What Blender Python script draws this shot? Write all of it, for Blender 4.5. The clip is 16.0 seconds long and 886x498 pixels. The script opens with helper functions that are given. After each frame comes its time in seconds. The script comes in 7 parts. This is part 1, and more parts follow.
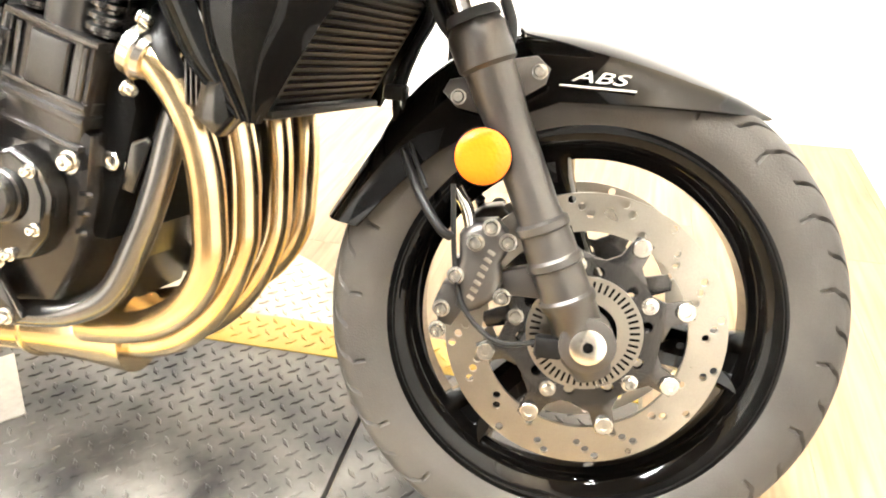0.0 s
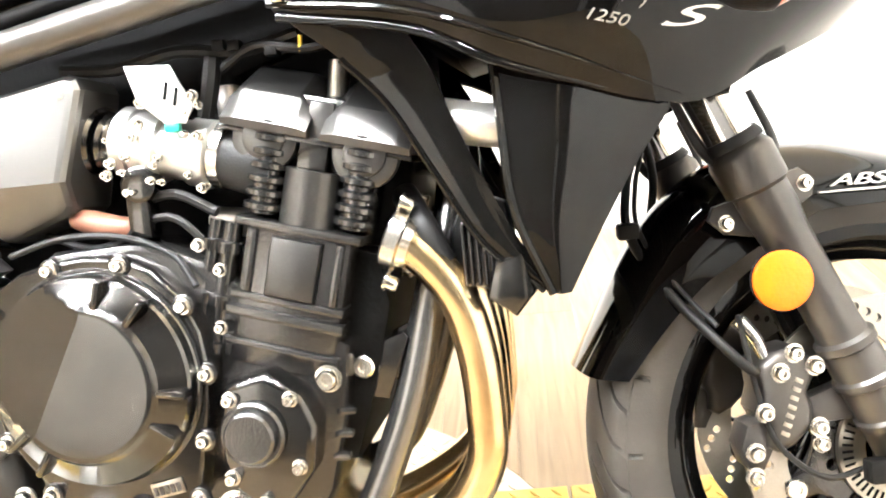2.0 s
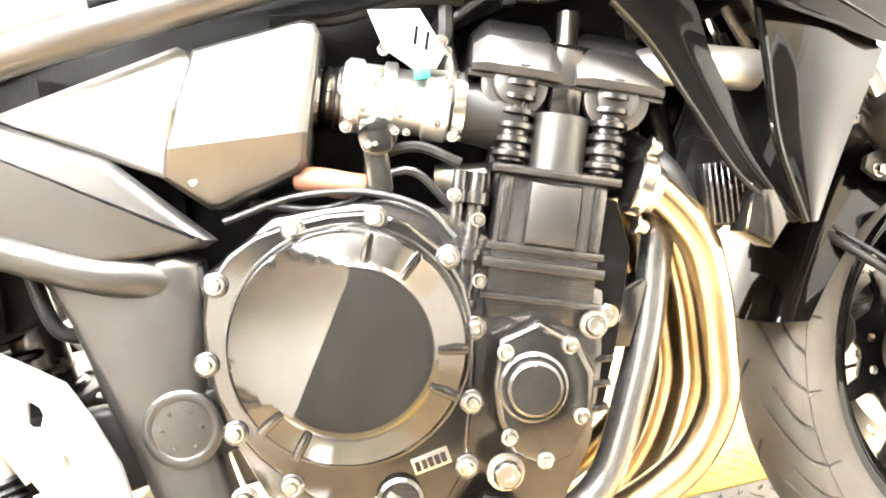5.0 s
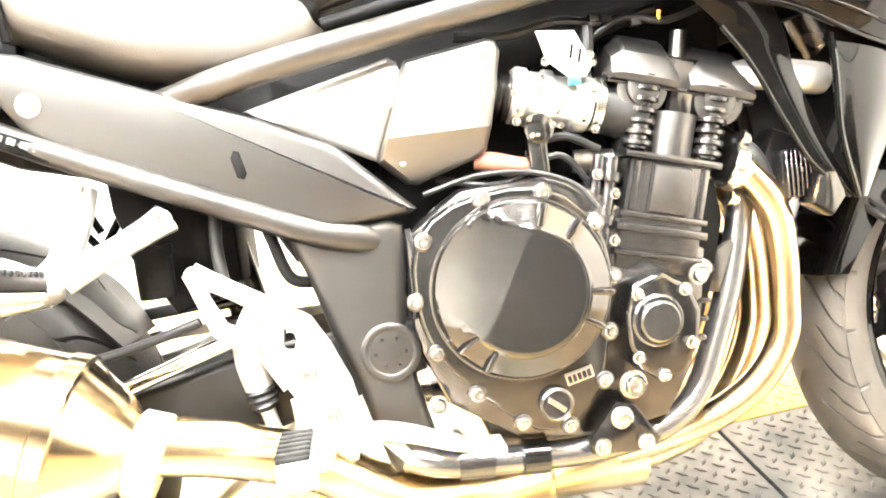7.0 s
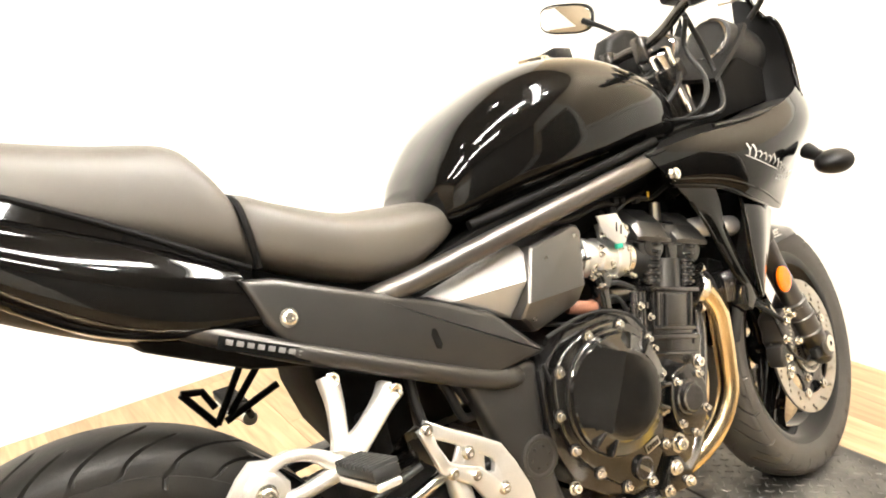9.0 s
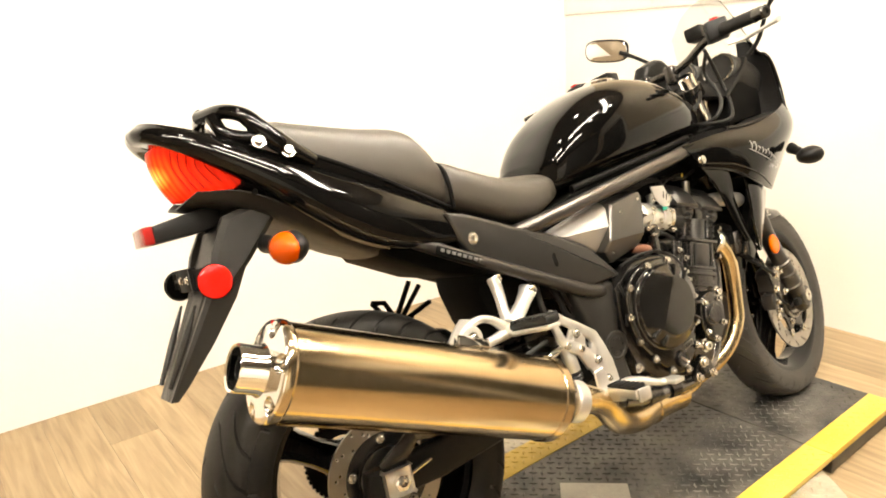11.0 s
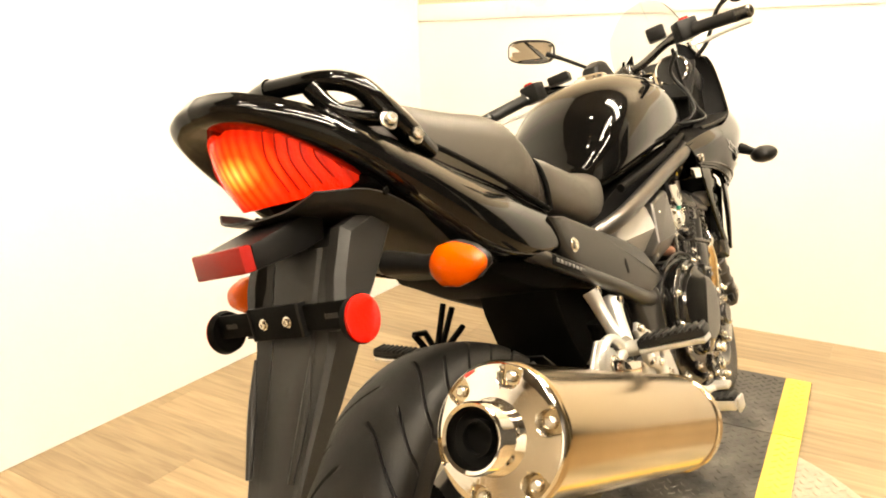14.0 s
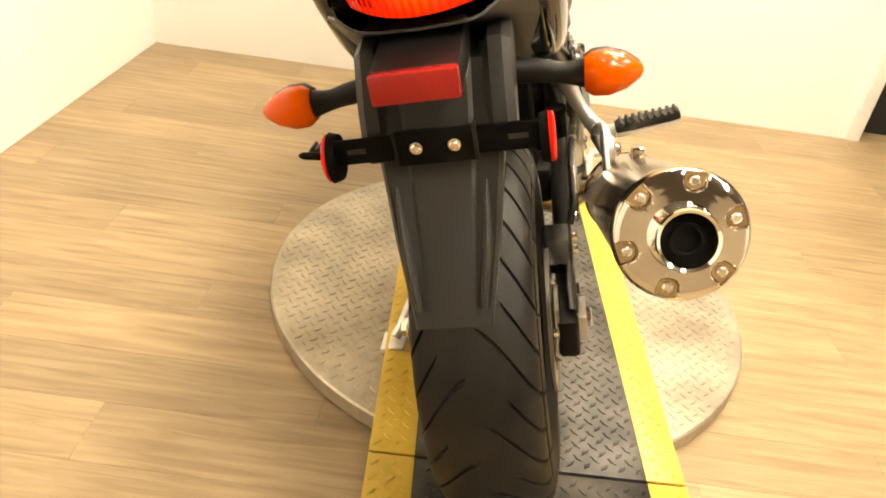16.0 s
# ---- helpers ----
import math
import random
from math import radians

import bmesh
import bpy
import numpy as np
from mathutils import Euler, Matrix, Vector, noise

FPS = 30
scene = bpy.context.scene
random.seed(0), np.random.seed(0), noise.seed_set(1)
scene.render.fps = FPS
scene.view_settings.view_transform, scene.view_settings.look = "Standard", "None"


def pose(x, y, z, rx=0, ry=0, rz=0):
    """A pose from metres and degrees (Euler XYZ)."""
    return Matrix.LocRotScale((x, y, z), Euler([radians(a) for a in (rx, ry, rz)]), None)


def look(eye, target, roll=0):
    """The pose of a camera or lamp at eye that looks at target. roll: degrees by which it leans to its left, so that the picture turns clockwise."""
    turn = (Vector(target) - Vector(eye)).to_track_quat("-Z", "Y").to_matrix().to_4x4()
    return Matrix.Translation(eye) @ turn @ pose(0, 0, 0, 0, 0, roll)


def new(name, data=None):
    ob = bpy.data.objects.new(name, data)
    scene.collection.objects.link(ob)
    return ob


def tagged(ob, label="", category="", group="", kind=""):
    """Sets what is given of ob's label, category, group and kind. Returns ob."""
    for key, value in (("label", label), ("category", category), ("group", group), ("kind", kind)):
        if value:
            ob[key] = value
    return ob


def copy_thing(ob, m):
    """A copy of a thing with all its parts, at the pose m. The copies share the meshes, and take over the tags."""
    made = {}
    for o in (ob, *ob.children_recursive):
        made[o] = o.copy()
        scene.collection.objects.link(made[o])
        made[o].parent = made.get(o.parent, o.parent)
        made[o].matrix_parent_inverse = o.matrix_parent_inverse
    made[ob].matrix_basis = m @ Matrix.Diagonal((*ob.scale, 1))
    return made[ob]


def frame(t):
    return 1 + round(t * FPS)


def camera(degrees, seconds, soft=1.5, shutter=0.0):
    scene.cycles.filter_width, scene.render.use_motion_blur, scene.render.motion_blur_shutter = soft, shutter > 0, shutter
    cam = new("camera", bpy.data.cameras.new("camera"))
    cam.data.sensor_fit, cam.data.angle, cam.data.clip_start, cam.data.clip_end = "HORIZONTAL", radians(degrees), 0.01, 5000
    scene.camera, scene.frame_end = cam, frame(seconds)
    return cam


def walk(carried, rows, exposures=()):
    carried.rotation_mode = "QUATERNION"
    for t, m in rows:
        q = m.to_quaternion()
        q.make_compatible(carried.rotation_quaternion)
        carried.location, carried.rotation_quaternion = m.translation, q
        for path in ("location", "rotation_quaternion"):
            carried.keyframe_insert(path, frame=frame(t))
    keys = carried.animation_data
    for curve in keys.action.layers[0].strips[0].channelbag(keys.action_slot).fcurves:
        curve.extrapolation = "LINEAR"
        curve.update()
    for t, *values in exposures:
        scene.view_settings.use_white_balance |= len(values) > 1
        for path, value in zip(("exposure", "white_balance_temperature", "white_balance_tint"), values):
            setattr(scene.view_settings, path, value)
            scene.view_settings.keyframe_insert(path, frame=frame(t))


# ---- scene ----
from mathutils.bvhtree import BVHTree
cam = camera(62.73, 16.0, soft=1.9)
PATH = [
    (0, look((1.545, -0.590, 0.779), (1.2931, 0.2335, 0.2710), 0.04)),
    (0.5, look((1.480, -0.559, 0.774), (1.2561, 0.2721, 0.2649), -3.67)),
    (1, look((1.397, -0.527, 0.781), (1.1808, 0.3343, 0.3216), -3.99)),
    (1.5, look((1.305, -0.531, 0.805), (1.0992, 0.3683, 0.4178), -6.20)),
    (2, look((1.175, -0.581, 0.806), (1.0254, 0.3369, 0.4391), -7.92)),
    (2.5, look((1.054, -0.585, 0.814), (0.8964, 0.3396, 0.4662), -5.98)),
    (3, look((0.935, -0.575, 0.829), (0.8535, 0.3619, 0.4880), -8.41)),
    (5.5, look((0.775, -0.610, 0.718), (0.8723, 0.3332, 0.4021), -5.83)),
    (6, look((0.745, -0.624, 0.693), (0.8188, 0.3129, 0.3499), -6.51)),
    (6.5, look((0.672, -0.734, 0.760), (0.7728, 0.1799, 0.3670), -6.45)),
    (7, look((0.584, -0.762, 0.833), (0.6936, 0.1625, 0.4687), -5.55)),
    (7.5, look((0.447, -0.813, 0.906), (0.6513, 0.1077, 0.5748), -5.66)),
    (8, look((0.247, -0.904, 1.029), (0.5796, -0.0170, 0.7092), -3.36)),
    (8.5, look((0.163, -0.842, 1.048), (0.5673, 0.0157, 0.7300), -2.46)),
    (9, look((-0.017, -0.778, 1.084), (0.4913, 0.0266, 0.7780), -4.24)),
    (9.5, look((-0.156, -0.821, 1.107), (0.3716, -0.0113, 0.8495), -3.68)),
    (10, look((-0.298, -0.933, 1.110), (0.2270, -0.1266, 0.8384), -3.86)),
    (12.5, look((-0.758, -1.129, 1.144), (-0.1598, -0.3753, 0.8738), 0.80)),
    (13, look((-0.738, -1.036, 1.106), (-0.0590, -0.3704, 0.7964), 0.44)),
    (13.5, look((-0.743, -0.771, 1.086), (0.0038, -0.1624, 0.8185), -1.39)),
    (14, look((-0.840, -0.439, 1.052), (-0.0409, 0.1031, 0.7916), -0.73)),
    (14.5, look((-0.956, -0.087, 1.028), (-0.0331, 0.1791, 0.7507), -0.74)),
    (15, look((-1.000, 0.112, 1.027), (-0.0752, 0.2699, 0.6809), 2.24)),
    (15.5, look((-1.019, 0.152, 1.024), (-0.1350, 0.2229, 0.5613), 8.59)),
    (16, look((-1.004, 0.154, 1.073), (-0.1605, 0.1861, 0.5370), 8.06)),
]
EXPO = [(0, 1.5, 5800, 10), (1.0, 1.45, 5650, 10), (2.0, 1.5, 5550, 10), (2.5, 1.95, 5600, 10), (3.0, 2.35, 5600, 10), (5.5, 2.65, 5800, 10), (6.5, 2.85, 5800, 10), (7.0, 2.7, 5800, 10), (7.5, 2.4, 5800, 10), (8.0, 1.9, 5800, 10), (8.5, 1.35, 6000, 10), (9.0, 0.6, 6150, 10), (10.0, 0.1, 6500, 10), (12.5, 0.0, 7250, 10), (14.0, 0.05, 7450, 10), (15.0, 0.05, 7700, 10), (16.0, 0.05, 7600, 10)]
walk(cam, PATH, EXPO)

# ---- world and lamps ----
world = bpy.data.worlds.new("world")
scene.world = world
world.use_nodes = True
world.node_tree.nodes["Background"].inputs[0].default_value = (1.0, 0.93, 0.82, 1)
world.node_tree.nodes["Background"].inputs[1].default_value = 0.05

# ---- materials ----
def mat(name, col, rough=0.5, metal=0.0, var=0.12, scale=8.0, fine=120.0, bump=0.0, rvar=0.1, coat=0.0, spec=0.5, second=None, aniso=0.0, coat_ior=1.36):
    """Two scales of procedural variation in colour and gloss, and a fine relief."""
    m = bpy.data.materials.new(name)
    m.use_nodes = True
    nt = m.node_tree
    N, K = nt.nodes.new, nt.links.new
    p = nt.nodes["Principled BSDF"]
    tc = N("ShaderNodeTexCoord")
    big, small = N("ShaderNodeTexNoise"), N("ShaderNodeTexNoise")
    big.inputs["Scale"].default_value, small.inputs["Scale"].default_value = scale, fine
    big.inputs["Detail"].default_value, small.inputs["Detail"].default_value = 5, 3
    K(tc.outputs["Object"], big.inputs["Vector"]), K(tc.outputs["Object"], small.inputs["Vector"])
    ramp = N("ShaderNodeValToRGB")
    ramp.color_ramp.elements[0].position, ramp.color_ramp.elements[1].position = 0.32, 0.68
    dark = tuple(c * (1 - var) for c in col)
    light = second or tuple(min(1, c * (1 + var)) for c in col)
    ramp.color_ramp.elements[0].color, ramp.color_ramp.elements[1].color = (*dark, 1), (*light, 1)
    K(big.outputs["Fac"], ramp.inputs["Fac"])
    mix = N("ShaderNodeMixRGB")
    mix.blend_type = "MULTIPLY"
    mix.inputs[0].default_value = 0.35 * min(1, var * 4)
    K(ramp.outputs["Color"], mix.inputs[1]), K(small.outputs["Fac"], mix.inputs[2])
    K(mix.outputs[0], p.inputs["Base Color"])
    rr = N("ShaderNodeMapRange")
    rr.inputs["To Min"].default_value, rr.inputs["To Max"].default_value = max(0.02, rough - rvar), min(1, rough + rvar)
    K(big.outputs["Fac"], rr.inputs["Value"]), K(rr.outputs["Result"], p.inputs["Roughness"])
    p.inputs["Metallic"].default_value = metal
    p.inputs["Specular IOR Level"].default_value = spec
    p.inputs["Coat Weight"].default_value = coat
    p.inputs["Coat Roughness"].default_value = 0.03
    p.inputs["Coat IOR"].default_value = coat_ior
    p.inputs["Anisotropic"].default_value = aniso
    if bump:
        b = N("ShaderNodeBump")
        b.inputs["Strength"].default_value, b.inputs["Distance"].default_value = bump, 0.002
        K(small.outputs["Fac"], b.inputs["Height"]), K(b.outputs["Normal"], p.inputs["Normal"])
    return m


def lens(name, col, glow=0.0):
    m = bpy.data.materials.new(name)
    m.use_nodes = True
    nt = m.node_tree
    p = nt.nodes["Principled BSDF"]
    N, K = nt.nodes.new, nt.links.new
    tc, w = N("ShaderNodeTexCoord"), N("ShaderNodeTexVoronoi")
    w.inputs["Scale"].default_value = 260
    K(tc.outputs["Object"], w.inputs["Vector"])
    b = N("ShaderNodeBump")
    b.inputs["Strength"].default_value, b.inputs["Distance"].default_value = 0.35, 0.001
    K(w.outputs["Distance"], b.inputs["Height"]), K(b.outputs["Normal"], p.inputs["Normal"])
    p.inputs["Base Color"].default_value = (*col, 1)
    p.inputs["Roughness"].default_value = 0.14
    p.inputs["Specular IOR Level"].default_value = 0.2
    p.inputs["Subsurface Weight"].default_value = 0.0
    p.inputs["Coat Weight"].default_value = 0.1
    if glow:
        p.inputs["Emission Color"].default_value = (*col, 1)
        p.inputs["Emission Strength"].default_value = glow
    return m


GLOSS = mat("black_gloss_paint", (0.0025, 0.0023, 0.002), 0.10, 0, 0.2, 6, 300, 0.0, 0.04, coat=1.0, spec=0.04, coat_ior=1.27)
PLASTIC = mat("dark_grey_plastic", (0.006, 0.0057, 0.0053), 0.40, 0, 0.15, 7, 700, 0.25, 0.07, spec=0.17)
FENDERGREY = mat("grained_grey_plastic", (0.013, 0.012, 0.0107), 0.38, 0, 0.15, 7, 900, 0.35, 0.07, spec=0.3)
FRAME = mat("satin_frame_paint", (0.045, 0.042, 0.038), 0.36, 0.7, 0.1, 5, 500, 0.08, 0.06)
# same frame paint, lightened for the light from above on the top tubes
TOPTUBE = mat("satin_frame_paint_lit", (0.085, 0.078, 0.07), 0.32, 0.8, 0.1, 5, 500, 0.08, 0.06)
COWL = mat("inner_cowl_plastic", (0.004, 0.0038, 0.0036), 0.35, 0, 0.15, 7, 700, 0.2, 0.07, spec=0.05)
COVER = mat("side_cover_plastic", (0.047, 0.0445, 0.041), 0.36, 0.7, 0.08, 5, 800, 0.08, 0.04)
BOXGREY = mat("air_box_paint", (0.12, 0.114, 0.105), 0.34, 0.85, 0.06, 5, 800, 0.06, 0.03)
SILVER = mat("silver_panel_paint", (0.42, 0.41, 0.39), 0.40, 0.6, 0.06, 5, 800, 0.06, 0.03)
HEADPAINT = mat("satin_head_paint", (0.085, 0.082, 0.077), 0.36, 0.9, 0.15, 10, 400, 0.1, 0.06)
ENGINE = mat("satin_black_engine_paint", (0.10, 0.095, 0.09), 0.24, 0.92, 0.25, 12, 400, 0.12, 0.08)
ENGINE2 = mat("dark_engine_cover_paint", (0.085, 0.081, 0.075), 0.15, 0.95, 0.2, 10, 400, 0.01, 0.06)
# near-black for black parts, and for painted shade in gaps, slots and hollows
BLACK_AND_SHADE = mat("black_part_and_shade", (0.0035, 0.0033, 0.003), 0.55, 0.0, 0.4, 15, 200, 0.2, spec=0.05)
RUBBER = mat("black_rubber", (0.009, 0.0086, 0.008), 0.5, 0, 0.2, 10, 400, 0.15, spec=0.25)
CRADLE = mat("bright_satin_tube", (0.20, 0.193, 0.185), 0.25, 0.9, 0.08, 5, 500, 0.05, 0.05)
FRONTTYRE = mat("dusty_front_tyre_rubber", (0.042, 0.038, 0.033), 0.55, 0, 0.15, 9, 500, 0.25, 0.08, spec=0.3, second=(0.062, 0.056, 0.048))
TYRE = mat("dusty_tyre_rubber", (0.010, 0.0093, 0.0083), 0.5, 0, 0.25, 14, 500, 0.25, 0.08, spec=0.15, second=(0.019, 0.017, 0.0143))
SEATMAT = mat("seat_vinyl", (0.050, 0.043, 0.034), 0.40, 0, 0.1, 5, 900, 0.4, 0.06, spec=0.5)
GOLD = mat("heat_tinted_steel", (0.70, 0.51, 0.26), 0.22, 1.0, 0.15, 9, 60, 0.03, 0.07, second=(0.86, 0.70, 0.45))
# polished steel can; the warm floor's reflection is painted in as gold
CAN = mat("steel_with_warm_reflection", (0.46, 0.355, 0.215), 0.17, 1.0, 0.06, 4, 300, 0.02, 0.04, second=(0.56, 0.44, 0.28), aniso=0.4)
CHROME = mat("chrome", (0.85, 0.82, 0.76), 0.08, 1.0, 0.04, 5, 200, 0.0, 0.04)
STEEL = mat("brushed_disc_steel", (0.42, 0.39, 0.335), 0.3, 1.0, 0.12, 10, 500, 0.1, 0.08)
ALU = mat("cast_aluminium", (0.72, 0.70, 0.66), 0.36, 0.85, 0.1, 15, 500, 0.2, 0.1)
BOLT = mat("zinc_bolt", (0.78, 0.74, 0.66), 0.22, 1.0, 0.15, 30, 300, 0.0, 0.08)
FORKM = mat("dark_bronze_fork", (0.075, 0.069, 0.062), 0.34, 0.7, 0.12, 8, 600, 0.08, 0.06)
COPPER = mat("copper_hose", (0.20, 0.085, 0.05), 0.45, 0.1, 0.2, 20, 300, 0.1)
WHITEPAINT = mat("white_lettering", (0.60, 0.58, 0.54), 0.4, 0.2, 0.05)
GREYPAINT = mat("grey_lettering", (0.36, 0.35, 0.33), 0.4, 0.2, 0.05)
DIMPAINT = mat("dim_lettering", (0.13, 0.125, 0.12), 0.4, 0.2, 0.05)
YELLOWPAINT = mat("yellow_detail", (0.75, 0.5, 0.05), 0.5, 0, 0.1)
ORANGE = lens("amber_lens", (0.58, 0.074, 0.0012))
# these two glow faintly, in place of the light a reflector throws back
REFLECT = lens("glowing_amber_reflector", (0.72, 0.135, 0.002), 0.04)
RED = lens("glowing_red_reflector", (0.50, 0.008, 0.004), 0.05)
DARKRED = lens("dark_red_lens", (0.22, 0.012, 0.01))
MIRROR = mat("mirror_glass", (0.9, 0.9, 0.88), 0.03, 1.0, 0.02, 4, 100, 0, 0.01)
GAUGE = mat("gauge_face", (0.45, 0.28, 0.12), 0.3, 0, 0.2, 20)


# ---- mesh helpers ----
def part(name, bm, material, parent, label="", sharp=38):
    """Links a bmesh as one mesh object under a thing or a part."""
    bmesh.ops.recalc_face_normals(bm, faces=bm.faces)
    me = bpy.data.meshes.new(name)
    bm.to_mesh(me)
    bm.free()
    for f in me.polygons:
        f.use_smooth = True
    me.set_sharp_from_angle(angle=radians(sharp))
    me.materials.append(material)
    ob = new(name, me)
    ob.parent = parent
    if label:
        tagged(ob, label)
    return ob


def catmull(pts, n):
    """Points along a smooth line through pts, n steps to each stretch."""
    pts = [Vector(p) for p in pts]
    if len(pts) < 3 or n < 2:
        return pts
    ext = [pts[0] * 2 - pts[1], *pts, pts[-1] * 2 - pts[-2]]
    out = []
    for i in range(1, len(ext) - 2):
        a, b, c, d = ext[i - 1 : i + 3]
        for k in range(n):
            t = k / n
            out.append(0.5 * (2 * b + (c - a) * t + (2 * a - 5 * b + 4 * c - d) * t * t + (3 * b - a - 3 * c + d) * t**3))
    return [*out, pts[-1]]


def skin(bm, loops, closed=True, cap=True):
    """Quads between rings of equal length."""
    rows = [[bm.verts.new(p) for p in loop] for loop in loops]
    n = len(rows[0])
    for a, b in zip(rows, rows[1:]):
        for i in range(n if closed else n - 1):
            j = (i + 1) % n
            bm.faces.new((a[i], a[j], b[j], b[i]))
    if cap and closed:
        bm.faces.new(rows[0][::-1]), bm.faces.new(rows[-1])
    return bm


def tube(pts, r, segs=14, steps=6, bm=None, flat=1.0):
    """A bent tube through pts; r is one radius or one for each point."""
    bm = bm or bmesh.new()
    radii = r if isinstance(r, (list, tuple)) else [r] * len(pts)
    line = catmull([(*p,) for p in pts], steps)
    rad = [v.x for v in catmull([(q, 0, 0) for q in radii], steps)]
    loops, ref = [], None
    for i, p in enumerate(line):
        d = (line[min(i + 1, len(line) - 1)] - line[max(i - 1, 0)]).normalized()
        if ref is None:
            ref = d.orthogonal().normalized()
        ref = (ref - d * ref.dot(d)).normalized()
        side = d.cross(ref)
        loops.append([p + (ref * math.cos(a) + side * math.sin(a) * flat) * rad[i] for a in (2 * math.pi * k / segs for k in range(segs))])
    return skin(bm, loops)


def lathe(profile, centre, axis=(0, 1, 0), segs=48, bm=None, closed=False):
    """profile: (distance along the axis, radius) pairs, turned about the axis through centre."""
    bm = bm or bmesh.new()
    ax = Vector(axis).normalized()
    u = ax.orthogonal().normalized()
    v = ax.cross(u)
    c = Vector(centre)
    loops = [[c + ax * h + (u * math.cos(a) + v * math.sin(a)) * max(r, 1e-4) for a in (2 * math.pi * k / segs for k in range(segs))] for h, r in profile]
    if closed:
        loops.append(loops[0])
    skin(bm, loops, cap=not closed)
    if closed:
        bmesh.ops.remove_doubles(bm, verts=bm.verts, dist=1e-6)
    return bm


def prism(outline, y0, y1, bevel=0.004, bm=None, segs=2, shift=None, creases=()):
    """An outline in x, z pushed through from y0 to y1, with rounded rims. shift(p) may bend it along the creases (heights)."""
    b = bmesh.new()
    f = b.faces.new([b.verts.new((x, y0, z)) for x, z in outline])
    top = bmesh.ops.extrude_face_region(b, geom=[f])
    for v in (e for e in top["geom"] if isinstance(e, bmesh.types.BMVert)):
        v.co.y = y1
    bmesh.ops.recalc_face_normals(b, faces=b.faces)
    if bevel:
        rims = [e for e in b.edges if abs(e.verts[0].co.y - e.verts[1].co.y) < 1e-6]
        bmesh.ops.bevel(b, geom=rims, offset=bevel, segments=segs, profile=0.5, affect="EDGES")
    for z in creases:
        bmesh.ops.bisect_plane(b, geom=b.verts[:] + b.edges[:] + b.faces[:], plane_co=(0, 0, z), plane_no=(0, 0, 1))
    if shift:
        for v in b.verts:
            v.co = shift(v.co)
    return merge(bm, b)


def block(lo, hi, bevel=0.003, m=None, bm=None, segs=2):
    """A box with rounded edges."""
    b = bmesh.new()
    bmesh.ops.create_cube(b, size=1)
    lo, hi = Vector(lo), Vector(hi)
    for v in b.verts:
        v.co = Vector([lo[i] + (v.co[i] + 0.5) * (hi[i] - lo[i]) for i in range(3)])
    if bevel:
        bmesh.ops.bevel(b, geom=b.edges[:], offset=bevel, segments=segs, profile=0.5, affect="EDGES")
    if m:
        b.transform(m)
    return merge(bm, b)


def merge(bm, b):
    """Adds b to bm."""
    if bm is None:
        return b
    me = bpy.data.meshes.new("tmp")
    b.to_mesh(me)
    b.free()
    bm.from_mesh(me)
    bpy.data.meshes.remove(me)
    return bm


def bolt_bm(p, axis=(0, -1, 0), r=0.007, h=0.006, bm=None, sides=6):
    """A flanged bolt head with a washer and a recess."""
    bm = lathe([(0, r * 1.35), (h * 0.22, r * 1.35), (h * 0.25, r * 1.05)], p, axis, 14, bm)
    top = Vector(p) + Vector(axis).normalized() * h * 0.2
    return lathe([(0, r), (h * 0.75, r), (h, r * 0.8), (h, r * 0.45), (h * 0.6, r * 0.4)], top, axis, sides if sides > 6 else 12, bm)


def net(rows, nu=5, nv=5, thick=0.004, bm=None):
    """A smooth shell through a net of points, with thickness."""
    fine = [catmull(r, nu) for r in rows]
    cols = [catmull([r[i] for r in fine], nv) for i in range(len(fine[0]))]
    b = bmesh.new()
    skin(b, cols, closed=False)
    bmesh.ops.recalc_face_normals(b, faces=b.faces)
    if thick:
        bmesh.ops.solidify(b, geom=b.faces[:], thickness=thick)
    return merge(bm, b)


def rings(stations, n=36, power=2.5, nst=5):
    """A body lofted over stations (x, z_top, z_wide, z_bottom, half width, power of the top)."""
    line = catmull([s[:3] for s in stations], nst)
    more = catmull([s[3:6] for s in stations], nst)
    loops = []
    for (x, zt, zm), (zb, w, pw) in ((tuple(a), tuple(b)) for a, b in zip(line, more)):
        loop = []
        for k in range(n):
            a = 2 * math.pi * k / n
            c, s = math.cos(a), math.sin(a)
            q = pw if s > 0 else 3.5
            y = math.copysign(abs(c) ** (2 / q), c) * w
            z = zm + math.copysign(abs(s) ** (2 / q), s) * ((zt - zm) if s > 0 else (zm - zb))
            loop.append((x, y, z))
        loops.append(loop)
    return skin(bmesh.new(), loops)


def flip(bm):
    """The mirror image across the middle plane."""
    bm.transform(Matrix.Diagonal((1, -1, 1, 1)))
    bmesh.ops.reverse_faces(bm, faces=bm.faces)
    return bm


def words(text, size, m, depth=0.0006, shear=0.0, name="text"):
    """Raised lettering as a bmesh at the pose m."""
    cu = bpy.data.curves.new(name, "FONT")
    cu.body, cu.size, cu.extrude, cu.shear = text, size, depth, shear
    cu.align_x, cu.align_y = "CENTER", "CENTER"
    ob = bpy.data.objects.new(name, cu)
    me = bpy.data.meshes.new_from_object(ob)
    b = bmesh.new()
    b.from_mesh(me)
    bpy.data.objects.remove(ob), bpy.data.curves.remove(cu), bpy.data.meshes.remove(me)
    b.transform(m)
    return b

# ---- room ----
FLOOR_Z = -0.063
ROOM = Matrix.Rotation(radians(2.44), 4, "Z")
PLAT = Matrix.Rotation(radians(4.29), 4, "Z")
U0, U1, V0, V1, TOP = -3.0, 2.189, -3.2, 1.602, 2.75


def wall_mat(name, col, warm=0.0):
    return mat(name, col, 0.55, 0, 0.03, 1.2, 90, 0.08, 0.08)


